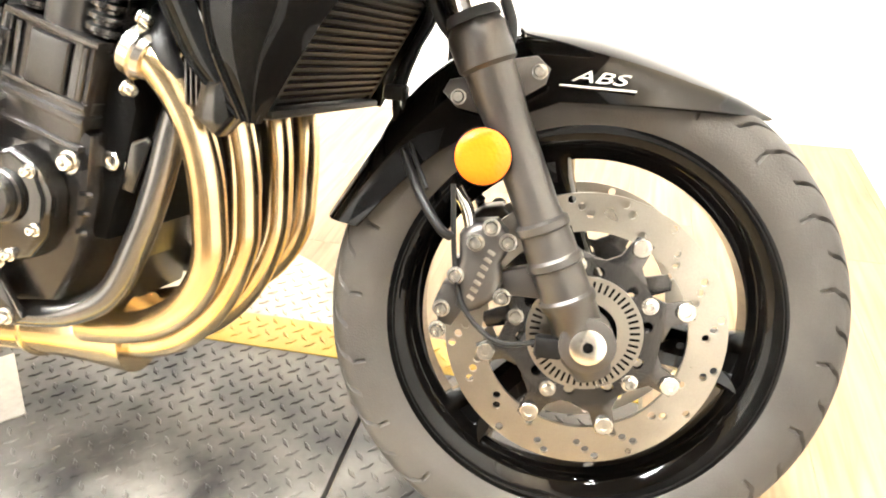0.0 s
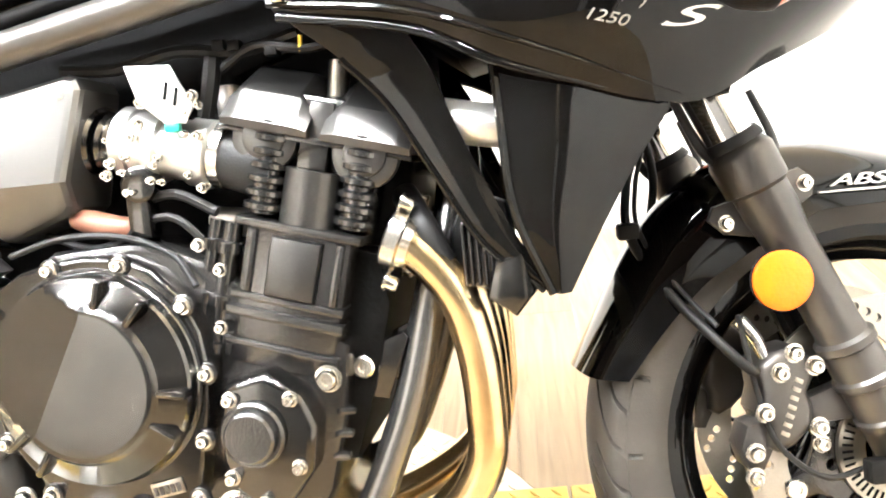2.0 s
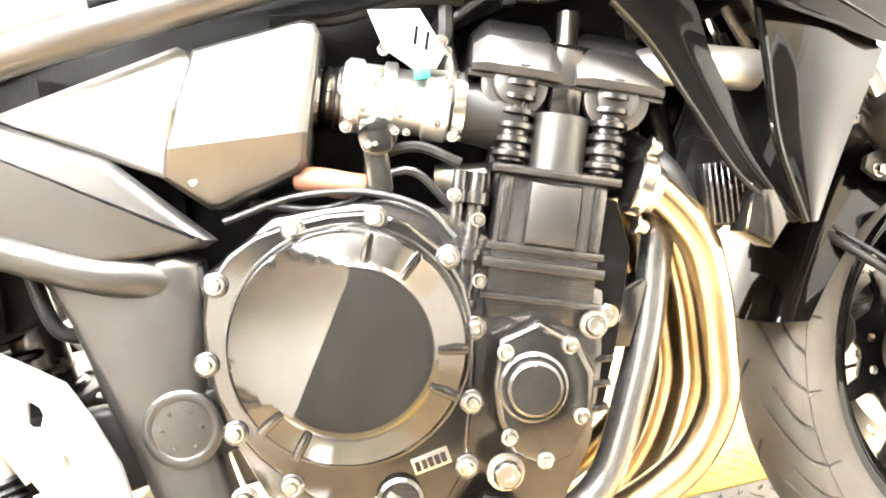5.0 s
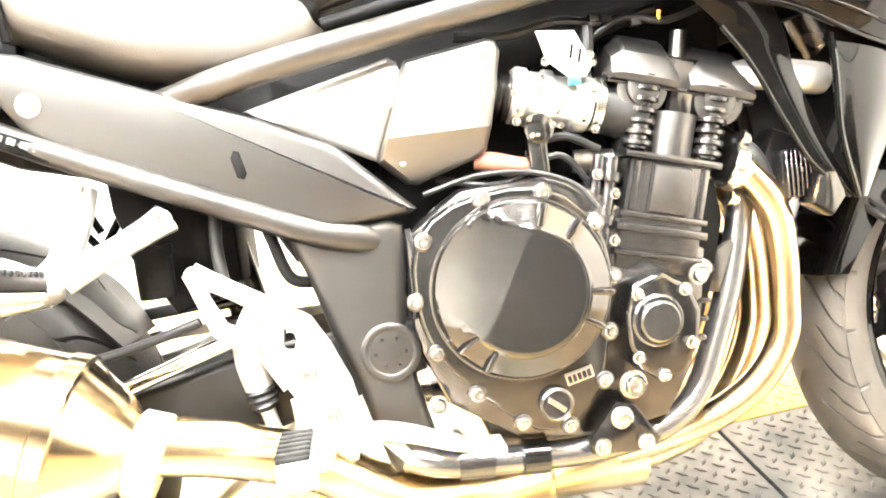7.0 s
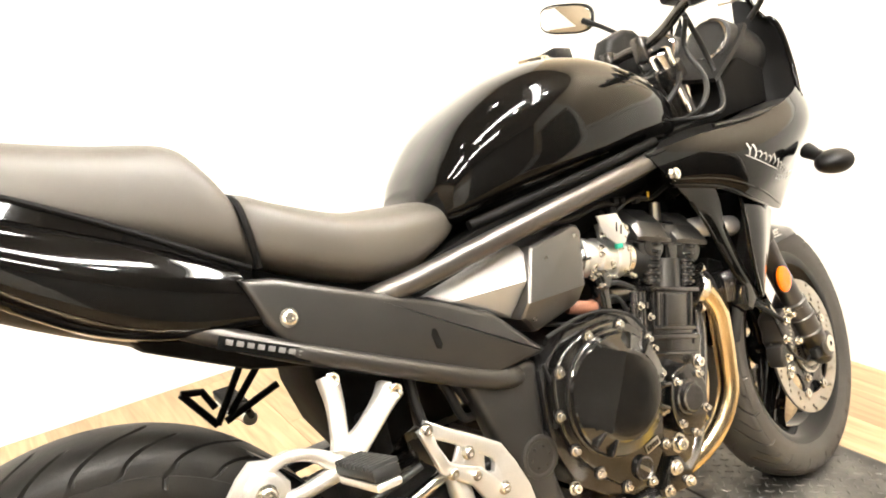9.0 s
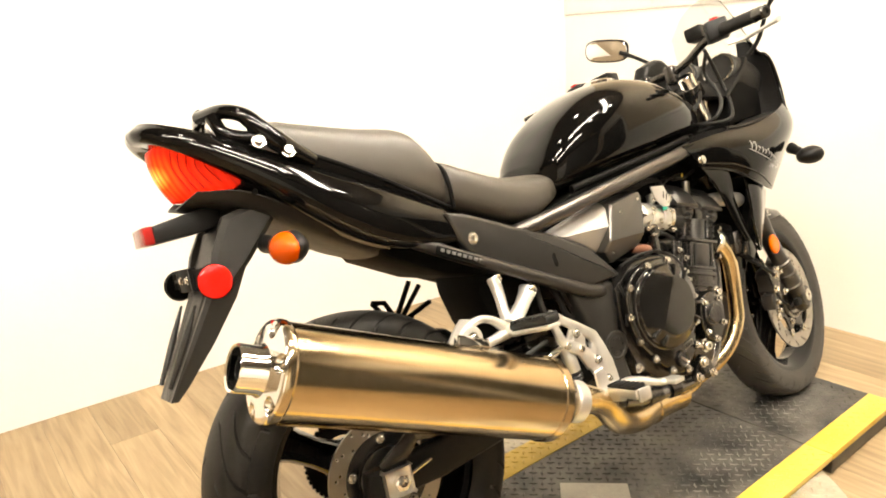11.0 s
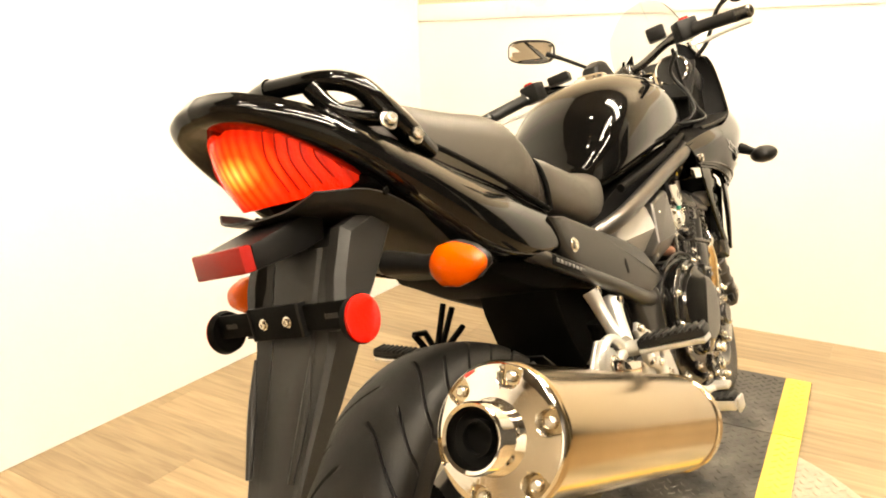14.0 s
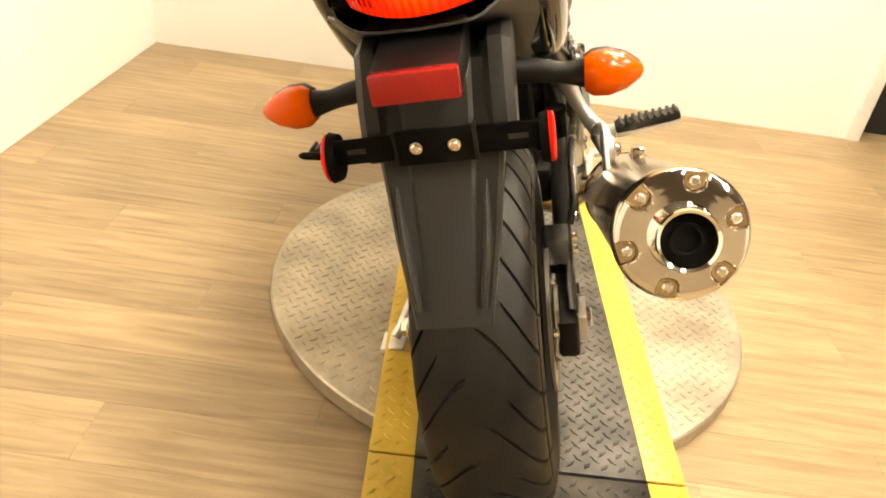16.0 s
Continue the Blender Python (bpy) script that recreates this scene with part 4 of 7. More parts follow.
for side in (-1, 1):
    y = side * 0.165
    P("top_tube", tube_frame(y), TOPTUBE, None, "satin grey frame tube")
    P("seat_tube", tube([(-0.02, side * 0.105, 0.815), (0.10, side * 0.125, 0.762), (0.25, side * 0.150, 0.682), (0.42, side * 0.155, 0.602), (0.53, side * 0.149, 0.552), (0.585, side * 0.139, 0.536), (0.625, side * 0.118, 0.522)], [0.013, 0.0135, 0.014, 0.0145, 0.0165, 0.019, 0.016], 16), FRAME, None, "satin grey seat rail")
    out = [(0.500, 0.552), (0.560, 0.552), (0.615, 0.556), (0.634, 0.545), (0.628, 0.47), (0.622, 0.43), (0.628, 0.36), (0.640, 0.300), (0.632, 0.262), (0.585, 0.258), (0.567, 0.33), (0.553, 0.385), (0.538, 0.43), (0.520, 0.50)]
    pivot = P("pivot_plate", prism(out, side * 0.105, side * 0.150, 0.014, segs=4), FRAME, None, "satin grey swingarm pivot plate")
    cap = P("pivot_cap", lathe([(0, 0.034), (side * 0.004, 0.034), (side * 0.006, 0.031), (side * 0.006, 0.027), (side * 0.0045, 0.025), (side * 0.0055, 0.012)], (0.600, side * 0.148, 0.404), (0, 1, 0), 40), FRAME, pivot, "round grey pivot cap")
    for k in range(6):
        P("dimple", lathe([(0, 0.0022), (side * 0.0006, 0.002)], (0.6 + 0.017 * math.cos(k * math.pi / 3), side * 0.1528, 0.404 + 0.017 * math.sin(k * math.pi / 3)), (0, 1, 0), 8), ENGINE, cap)
    # lower cradle
    down = [(1.085, side * 0.045, 0.66), (1.080, side * 0.075, 0.585), (1.064, side * 0.095, 0.53), (1.051, side * 0.102, 0.485), (1.033, side * 0.105, 0.42), (1.010, side * 0.107, 0.36), (0.974, side * 0.113, 0.288), (0.930, side * 0.122, 0.258), (0.88, side * 0.130, 0.248), (0.80, side * 0.142, 0.248), (0.66, side * 0.150, 0.262), (0.60, side * 0.14, 0.275)]
    P("cradle_tube", tube(down, 0.0165, 18, 6), CRADLE, None, "satin grey cradle tube")
    tri = P("engine_mount", prism([(0.848, 0.312), (0.870, 0.305), (0.898, 0.258), (0.880, 0.246), (0.815, 0.252), (0.810, 0.268)], side * 0.160, side * 0.172, 0.004), ENGINE2, None, "triangular dark engine mount plate")
    for x, z, r in ((0.852, 0.292, 0.010), (0.878, 0.258, 0.0075), (0.826, 0.261, 0.0075)):
        P("mount_bolt", bolt_bm((x, side * 0.172, z), (0, side, 0), r, 0.009), BOLT, tri)
    P("rail_sleeve", tube([(0.66, side * 0.150, 0.262), (0.70, side * 0.150, 0.2585)], 0.0195, 16, 1), ENGINE, None, "black sleeve on the cradle tube")
    P("rail_clamp", tube([(0.735, side * 0.150, 0.2555), (0.765, side * 0.150, 0.2535)], 0.0205, 16, 1), ENGINE2)
    P("mount_bracket", prism([(0.978, 0.452), (1.038, 0.478), (1.040, 0.448), (1.022, 0.420), (0.995, 0.412), (0.978, 0.424)], side * 0.084, side * 0.090, 0.002), ENGINE2, None, "dark front mount bracket")
    P("mount_stud", bolt_bm((0.990, side * 0.090, 0.436), (0, side, 0), 0.010, 0.010), BOLT, None, "bright mount bolt")
P("pivot_shaft", tube([(0.60, -0.14, 0.404), (0.60, 0.14, 0.404)], 0.012, 12, 1), STEEL)

def facet(s, crease, drop, lean, inward=0.0):
    """Folds an outer face along a crease: undercut below it, leaning in above it; inward turns the rear end in."""
    def bend(p):
        k = min(1, max(0.0, (abs(p.y) - 0.12) / 0.04))
        dy = drop * max(0, crease - p.z) + lean * max(0, p.z - crease) + inward * max(0, 0.65 - p.x)
        return Vector((p.x, p.y - s * dy * k, p.z))
    return bend


# grey side covers
for side in (-1, 1):
    y = side * 0.150
    out = [(0.218, 0.780), (0.262, 0.772), (0.392, 0.719), (0.470, 0.690), (0.571, 0.641), (0.651, 0.561), (0.640, 0.556), (0.552, 0.550), (0.462, 0.587), (0.290, 0.660), (0.254, 0.694), (0.236, 0.722)]
    cover = P("side_cover", prism(out, side * 0.130, side * 0.158, 0.010, segs=3), COVER, None, "dark silver plastic side cover")
    P("cover_screw", bolt_bm((0.267, side * 0.158, 0.719), (0, side, 0), 0.0095, 0.005), BOLT, cover, "bright cover screw")
    P("cover_slot", prism([(0.459, 0.640), (0.463, 0.648), (0.469, 0.646), (0.474, 0.622), (0.470, 0.616), (0.463, 0.619)], side * 0.1575, side * 0.1586, 0.0006), BLACK_AND_SHADE, cover, "small dark slot")
    # air box, two facets
    out = [(0.474, 0.690), (0.640, 0.730), (0.649, 0.724), (0.652, 0.712), (0.615, 0.618), (0.606, 0.622)]
    tri = P("side_panel", prism(out, side * 0.115, side * 0.170, 0.005, segs=2, shift=facet(side, 0.673, 0.55, 0.45, 0.16), creases=(0.673,)), SILVER, None, "silver-grey triangular side panel", 12)
    out = [(0.656, 0.722), (0.750, 0.737), (0.760, 0.733), (0.764, 0.722), (0.737, 0.616), (0.728, 0.608), (0.657, 0.586), (0.646, 0.588), (0.616, 0.617), (0.617, 0.624)]
    box = P("air_box", prism(out, side * 0.09, side * 0.174, 0.010, segs=3, shift=facet(side, 0.640, 0.62, 0.12), creases=(0.640,)), BOXGREY, None, "dark silver air box cover", 15)
    for x, z, y in ((0.641, 0.612, 0.157), (0.679, 0.697, 0.1665), (0.745, 0.718, 0.1645)):
        P("box_screw", lathe([(0, 0.0042), (side * 0.0008, 0.0038)], (x, side * y, z), (0, 1, 0), 12), BOLT, box)
TAG = Matrix.Translation((0.228, 0, 0.690)) @ Matrix.Rotation(radians(25), 4, "Y")
tag = P("model_label", block((-0.060, -0.1640, -0.0085), (0.060, -0.1620, 0.0085), 0.0006, TAG), BLACK_AND_SHADE, None, "black sticker with silver bars")
for k in range(8):
    P("label_bar", block((-0.0045, -0.1652, -0.0032), (0.004, -0.1640, 0.0032), 0.0003, TAG @ Matrix.Translation((-0.046 + 0.0132 * k, 0, 0.002))), DIMPAINT, tag)

# tank
tank = P("fuel_tank", rings([
    (0.545, 0.842, 0.810, 0.775, 0.075, 2.6), (0.575, 0.890, 0.825, 0.772, 0.112, 2.5), (0.630, 0.948, 0.855, 0.778, 0.138, 2.4), (0.725, 1.000, 0.890, 0.790, 0.155, 2.4),
    (0.830, 1.023, 0.905, 0.802, 0.160, 2.4), (0.930, 1.016, 0.905, 0.815, 0.158, 2.4), (1.020, 0.985, 0.890, 0.826, 0.145, 2.3), (1.080, 0.950, 0.880, 0.832, 0.118, 2.2), (1.115, 0.905, 0.870, 0.836, 0.080, 2.2)], 48, nst=6), GLOSS, None, "gloss black fuel tank", 60)
P("filler_cap", lathe([(0, 0.040), (0.006, 0.040), (0.010, 0.034), (0.012, 0.012)], (0.87, 0, 1.021), (0.05, 0, 1), 40), CHROME, tank, "round filler cap")
for side in (-1, 1):
    P("tank_rail", tube([(0.575, side * 0.135, 0.772), (0.70, side * 0.152, 0.792), (0.85, side * 0.156, 0.815), (0.98, side * 0.150, 0.836)], 0.009, 10), BLACK_AND_SHADE, tank)

# seats
P("rider_seat", rings([
    (0.238, 0.880, 0.840, 0.785, 0.120, 3.0), (0.256, 0.890, 0.842, 0.780, 0.143, 3.2), (0.305, 0.868, 0.822, 0.758, 0.152, 3.2), (0.390, 0.838, 0.788, 0.728, 0.152, 3.2), (0.470, 0.830, 0.775, 0.722, 0.135, 3.0),
    (0.545, 0.826, 0.785, 0.745, 0.108, 2.6), (0.590, 0.812, 0.790, 0.768, 0.070, 2.3), (0.602, 0.800, 0.790, 0.780, 0.040, 2.2)], 44, nst=6), SEATMAT, None, "dark grey vinyl rider seat", 60)
P("passenger_seat", rings([
    (-0.085, 0.990, 0.965, 0.945, 0.050, 2.6), (-0.060, 1.018, 0.965, 0.932, 0.080, 3.0), (-0.010, 1.008, 0.945, 0.900, 0.098, 3.2), (0.090, 0.985, 0.915, 0.856, 0.116, 3.4), (0.180, 0.970, 0.890, 0.815, 0.130, 3.4),
    (0.212, 0.944, 0.878, 0.800, 0.136, 3.2), (0.238, 0.896, 0.855, 0.788, 0.136, 3.2), (0.247, 0.868, 0.840, 0.786, 0.130, 3.0)], 44, nst=6), SEATMAT, None, "dark grey vinyl passenger seat", 60)
for side in (-1, 1):
    P("seat_piping", tube([(0.250, side * 0.139, 0.788), (0.247, side * 0.142, 0.835), (0.244, side * 0.130, 0.872), (0.242, side * 0.088, 0.886), (0.241, 0, 0.890)], 0.0050, 8), BLACK_AND_SHADE)

# tail cowl: side shells that meet behind the seat
for side in (-1, 1):
    s = side
    rows = [
        [(0.225, s * 0.128, 0.800), (0.120, s * 0.128, 0.850), (0.000, s * 0.120, 0.905), (-0.110, s * 0.112, 0.962), (-0.200, s * 0.098, 1.004), (-0.259, s * 0.062, 1.031), (-0.279, s * 0.032, 1.040), (-0.284, 0, 1.043)],
        [(0.225, s * 0.142, 0.785), (0.120, s * 0.146, 0.825), (0.000, s * 0.144, 0.880), (-0.110, s * 0.138, 0.936), (-0.205, s * 0.118, 0.984), (-0.274, s * 0.074, 1.017), (-0.295, s * 0.038, 1.026), (-0.300, 0, 1.029)],
        [(0.235, s * 0.150, 0.755), (0.130, s * 0.158, 0.785), (0.010, s * 0.160, 0.835), (-0.095, s * 0.150, 0.893), (-0.190, s * 0.126, 0.950), (-0.268, s * 0.078, 0.997), (-0.290, s * 0.040, 1.008), (-0.295, 0, 1.011)],
        [(0.240, s * 0.148, 0.722), (0.140, s * 0.150, 0.735), (0.040, s * 0.145, 0.770), (-0.060, s * 0.135, 0.835), (-0.140, s * 0.118, 0.900), (-0.235, s * 0.085, 0.972), (-0.266, s * 0.044, 0.996), (-0.274, 0, 1.003)],
        [(0.235, s * 0.120, 0.712), (0.145, s * 0.118, 0.722), (0.050, s * 0.110, 0.755), (-0.045, s * 0.100, 0.822), (-0.120, s * 0.085, 0.892), (-0.205, s * 0.06, 0.968), (-0.246, s * 0.031, 0.991), (-0.258, 0, 0.998)],
    ]
    P("tail_cowl", net(rows, 6, 5, 0.003), GLOSS, None, "gloss black tail cowl", 50)
for s in (-1, 1):
    P("tail_top", net([[(-0.282, 0, 1.042), (-0.2, 0, 1.016), (-0.10, 0, 0.974)], [(-0.277, s * 0.033, 1.039), (-0.2, s * 0.05, 1.012), (-0.105, s * 0.055, 0.970)], [(-0.256, s * 0.063, 1.030), (-0.20, s * 0.098, 1.003), (-0.11, s * 0.111, 0.961)]], 5, 5, 0.003), GLOSS)
for s in (-1, 1):
    edge = [(-0.060, s * 0.108, 0.955), (-0.002, s * 0.117, 0.929), (0.057, s * 0.124, 0.898), (0.122, s * 0.131, 0.861), (0.191, s * 0.138, 0.819), (0.240, s * 0.141, 0.790)]
    foot = [(-0.070, s * 0.117, 0.940), (-0.004, s * 0.123, 0.905), (0.057, s * 0.128, 0.877), (0.122, s * 0.132, 0.847), (0.191, s * 0.137, 0.811), (0.240, s * 0.141, 0.784)]
    P("seat_lip", net([edge, foot], 4, 2, 0.003), GLOSS, None, "gloss black lip along the seat")
    # thin near-black tube draws the dark line between seat and lip
    P("lip_dark_line", tube(edge, 0.0042, 8, 5), BLACK_AND_SHADE)
P("seat_base", prism([(0.25, 0.79), (0.0, 0.90), (-0.15, 0.955), (-0.15, 0.90), (0.0, 0.82), (0.24, 0.73)], -0.115, 0.115, 0.006), BLACK_AND_SHADE, None, "dark seat base")
# grab rail
for side in (-1, 1):
    s = side
    P("grab_rail", tube([(-0.015, s * 0.116, 0.924), (-0.065, s * 0.122, 0.957), (-0.102, s * 0.120, 0.992), (-0.124, s * 0.108, 1.022), (-0.150, s * 0.075, 1.038), (-0.166, 0, 1.046)], [0.015, 0.021, 0.020, 0.0165, 0.0155, 0.0155], 16, 6, None, 0.85), GLOSS, None, "gloss black grab rail")
    P("grab_foot", tube([(-0.098, s * 0.118, 0.978), (-0.130, s * 0.106, 0.984), (-0.158, s * 0.090, 0.998), (-0.166, s * 0.070, 1.03)], [0.014, 0.012, 0.012, 0.013], 12), GLOSS)
    for x, y, z in ((-0.117, 0.137, 0.968), (-0.066, 0.134, 0.945)):
        P("rail_bolt", bolt_bm((x, s * y, z), (-0.2, s, 0.3), 0.009, 0.010), BOLT, None, "bright grab rail bolt")

# tail light: a red wraparound lens; the bulbs' glow is painted into its emission
TAIL = lens("tail_lens", (0.70, 0.016, 0.004), 1.0)
nt = TAIL.node_tree
N, K = nt.nodes.new, nt.links.new
at, gap, ramp = N("ShaderNodeTexCoord"), N("ShaderNodeVectorMath"), N("ShaderNodeValToRGB")
squash = N("ShaderNodeMapping")
squash.inputs["Location"].default_value, squash.inputs["Scale"].default_value = (0.27 * 0.48, 0.012 * 0.8, -0.945 * 1.0), (0.48, 0.8, 1.0)
gap.operation = "LENGTH"
K(at.outputs["Object"], squash.inputs["Vector"]), K(squash.outputs[0], gap.inputs[0])
els = ramp.color_ramp.elements
els[0].position, els[0].color = 0.0, (1.0, 0.62, 0.13, 1)
els[1].position, els[1].color = 0.098, (0.30, 0.006, 0.002, 1)
for pos, col in ((0.012, (1.0, 0.34, 0.035, 1)), (0.022, (0.80, 0.075, 0.006, 1)), (0.045, (0.52, 0.016, 0.003, 1))):
    els.new(pos).color = col
K(gap.outputs["Value"], ramp.inputs["Fac"])
p = nt.nodes["Principled BSDF"]
K(ramp.outputs["Color"], p.inputs["Emission Color"])
flute, band = N("ShaderNodeTexWave"), N("ShaderNodeMapRange")
flute.bands_direction, flute.wave_profile = "Y", "TRI"
flute.inputs["Scale"].default_value, flute.inputs["Distortion"].default_value = 34.0, 0.6
band.inputs["To Min"].default_value, band.inputs["To Max"].default_value = 0.55, 1.9
K(at.outputs["Object"], flute.inputs["Vector"]), K(flute.outputs["Fac"], band.inputs["Value"]), K(band.outputs["Result"], p.inputs["Emission Strength"])
RIB = lens("lens_rib", (0.40, 0.008, 0.003), 0.4)


def lens_row(z, w, x, notch=0.0, n=17):
    """One row across the lens, swept forward to its tips; notch: a dip at the middle."""
    return [(x + 0.145 * (abs(q * w) / 0.116) ** 1.8, q * w, z - notch * max(0.0, 1 - abs(q * w) / 0.020)) for q in (2 * k / (n - 1) - 1 for k in range(n))]


rows = [lens_row(1.004, 0.040, -0.266, 0.009), lens_row(0.992, 0.060, -0.275), lens_row(0.972, 0.082, -0.276), lens_row(0.950, 0.106, -0.272), lens_row(0.932, 0.122, -0.266), lens_row(0.917, 0.108, -0.259), lens_row(0.900, 0.088, -0.249)]
tl = P("tail_light", net(rows, 2, 4, 0.004), TAIL, None, "wide red tail light lens, lit")
for k in (-11, -10, -9, -8, -7, -6, 6, 7, 8, 9, 10, 11):
    y = 0.0082 * k
    xo = 0.145 * (abs(y) / 0.116) ** 1.8 - 0.0025
    top = 0.996 - 0.62 * max(0.0, abs(y) - 0.035)
    low = 0.911 + 0.5 * max(0.0, abs(y) - 0.070)
    b = tube([(-0.272 + xo, y, top), (-0.275 + xo, y, (top + low) / 2 + 0.004), (-0.254 + xo, y, low)], 0.0014, 6, 4)
    P("lens_rib", b, RIB, tl)
P("tail_shadow_box", prism([(-0.185, 0.985), (-0.09, 0.95), (-0.04, 0.86), (-0.170, 0.885), (-0.190, 0.915)], -0.050, 0.050, 0.006), BLACK_AND_SHADE, None, "dark tail light housing")
# under-tail panels
for side in (-1, 1):
    s = side
    rows = [[(-0.225, s * 0.090, 0.905), (-0.14, s * 0.122, 0.885), (0.0, s * 0.118, 0.800), (0.10, s * 0.10, 0.738)], [(-0.245, s * 0.060, 0.892), (-0.15, s * 0.085, 0.865), (0.0, s * 0.085, 0.780), (0.10, s * 0.07, 0.728)], [(-0.245, 0, 0.888), (-0.15, 0, 0.86), (0.0, 0, 0.775), (0.10, 0, 0.725)]]
    P("under_tail", net(rows, 5, 4, 0.003), FENDERGREY, None, "matte black under-tail panel")
    P("panel_screw", lathe([(0, 0.006), (0.002, 0.005)], (-0.138, s * 0.1235, 0.885), (0, s, -0.3), 14), BLACK_AND_SHADE)

# rear fender, number-plate bracket, lamps
loops = []
for x, z, w, d in ((-0.135, 0.862, 0.085, 0.055), (-0.195, 0.835, 0.082, 0.060), (-0.222, 0.780, 0.078, 0.060), (-0.245, 0.720, 0.072, 0.052), (-0.285, 0.650, 0.062, 0.040), (-0.322, 0.585, 0.050, 0.022), (-0.335, 0.562, 0.046, 0.012)):
    n = Vector((0.82, 0, -0.1)).normalized()
    back = [(-1, 0.15), (-0.92, -0.02), (-0.55, 0.06), (-0.48, 0.0), (0.48, 0.0), (0.55, 0.06), (0.92, -0.02), (1, 0.15), (1, 1), (0.7, 1), (-0.7, 1), (-1, 1)]
    loops.append([Vector((x, q * w, z)) + n * d * k for q, k in back])
mud = P("rear_fender", skin(bmesh.new(), loops), FENDERGREY, None, "long grey plastic rear fender", 25)
for s in (-1, 1):
    P("fender_rib", tube([(-0.262, s * 0.052, 0.715), (-0.292, s * 0.048, 0.655), (-0.330, s * 0.038, 0.585)], [0.002, 0.006, 0.004], 8, 4), FENDERGREY, mud)
    P("fender_shoulder", prism([(-0.120, 0.874), (-0.190, 0.856), (-0.222, 0.800), (-0.242, 0.738), (-0.205, 0.728), (-0.160, 0.770), (-0.098, 0.838)], s * 0.056, s * 0.092, 0.010, segs=1), FENDERGREY, mud, "", 15)
lamp = P("plate_lamp", prism([(-0.300, 0.863), (-0.205, 0.882), (-0.175, 0.880), (-0.185, 0.845), (-0.220, 0.838), (-0.302, 0.832)], -0.047, 0.047, 0.004), PLASTIC, None, "black rear reflector housing")
P("lamp_lens", block((-0.318, -0.046, 0.832), (-0.300, 0.046, 0.864), 0.003), DARKRED, lamp, "dark red rectangular lens")
br = P("plate_bracket", block((-0.258, -0.046, 0.738), (-0.251, 0.046, 0.780), 0.0012), BLACK_AND_SHADE, None, "black number plate bracket without a plate")
for q in (-1, 1):
    P("bracket_ear", block((-0.2525, q * 0.044, 0.744), (-0.2490, q * 0.118, 0.775), 0.0010), BLACK_AND_SHADE, br)
    P("bracket_fold", block((-0.260, q * 0.0445, 0.738), (-0.247, q * 0.0475, 0.780), 0.0008), PLASTIC, br)
    P("bracket_bolt", bolt_bm((-0.258, q * 0.022, 0.759), (-1, 0, 0), 0.0055, 0.004), BOLT, br)
    P("bracket_slot", block((-0.2532, q * 0.082, 0.7565), (-0.2522, q * 0.104, 0.7625), 0), FENDERGREY, br)
P("thread", tube([(-0.240, 0.133, 0.752), (-0.238, 0.160, 0.755), (-0.237, 0.168, 0.756)], [0.0048, 0.0048, 0.002], 10), BLACK_AND_SHADE, br, "black screw end")
for s in (-1, 1):
    P("side_reflector", lathe([(0, 0.027), (s * 0.010, 0.030)], (-0.240, s * 0.117, 0.750), (0, 1, 0), 32), BLACK_AND_SHADE, br)
    P("reflector", lathe([(0, 0.0285), (s * 0.004, 0.0285), (s * 0.0065, 0.025), (s * 0.007, 0.01)], (-0.240, s * 0.127, 0.750), (0, 1, 0), 32), RED, br, "round red reflector")
    st = P("turn_signal", tube([(-0.125, s * 0.085, 0.793), (-0.127, s * 0.125, 0.788), (-0.128, s * 0.150, 0.783), (-0.128, s * 0.178, 0.780)], [0.017, 0.0145, 0.0135, 0.019], 18, 4), PLASTIC, None, "rear turn signal on a black stalk")
    prof = [(0, 0.020), (0.010, 0.0270), (0.028, 0.0280), (0.050, 0.021), (0.066, 0.009), (0.070, 0.002)]
    shell = lathe(prof, (-0.122, s * 0.172, 0.780), (0.02, s, -0.03), 28)
    for v in shell.verts:
        v.co.x = -0.122 + (v.co.x + 0.122) * 0.9
    P("signal_shell", shell, PLASTIC, st)
    glass = lathe(prof, (-0.131, s * 0.172, 0.780), (-0.03, s, -0.03), 28)
    P("signal_lens", glass, ORANGE, st, "amber lens")

# ---- engine ----
case_out = [(0.632, 0.53), (0.70, 0.575), (0.80, 0.58), (0.86, 0.555), (0.90, 0.52), (0.985, 0.47), (0.975, 0.40), (0.955, 0.33), (0.92, 0.275), (0.84, 0.262), (0.74, 0.275), (0.66, 0.33), (0.628, 0.41)]
engine = P("crankcase", prism(case_out, -0.150, 0.150, 0.010, segs=2), ENGINE, None, "satin black engine crankcase")
P("oil_pan", prism([(0.70, 0.29), (0.93, 0.29), (0.92, 0.235), (0.88, 0.215), (0.76, 0.215), (0.72, 0.235)], -0.10, 0.10, 0.012), ENGINE, engine)
# clutch cover
rim_pts = [(0.641, 0.524), (0.662, 0.547), (0.687, 0.561), (0.719, 0.568), (0.750, 0.571), (0.788, 0.568), (0.815, 0.555), (0.843, 0.526), (0.856, 0.495), (0.860, 0.457), (0.855, 0.42), (0.849, 0.394), (0.842, 0.365), (0.836, 0.338), (0.818, 0.315), (0.800, 0.298), (0.775, 0.289), (0.752, 0.294), (0.732, 0.307), (0.706, 0.330), (0.687, 0.349), (0.664, 0.375), (0.647, 0.401), (0.637, 0.430), (0.633, 0.460), (0.634, 0.494)]
cover = P("clutch_cover", prism(rim_pts, -0.148, -0.176, 0.005, segs=3), ENGINE2, engine, "satin dark clutch cover with bright rim bolts")
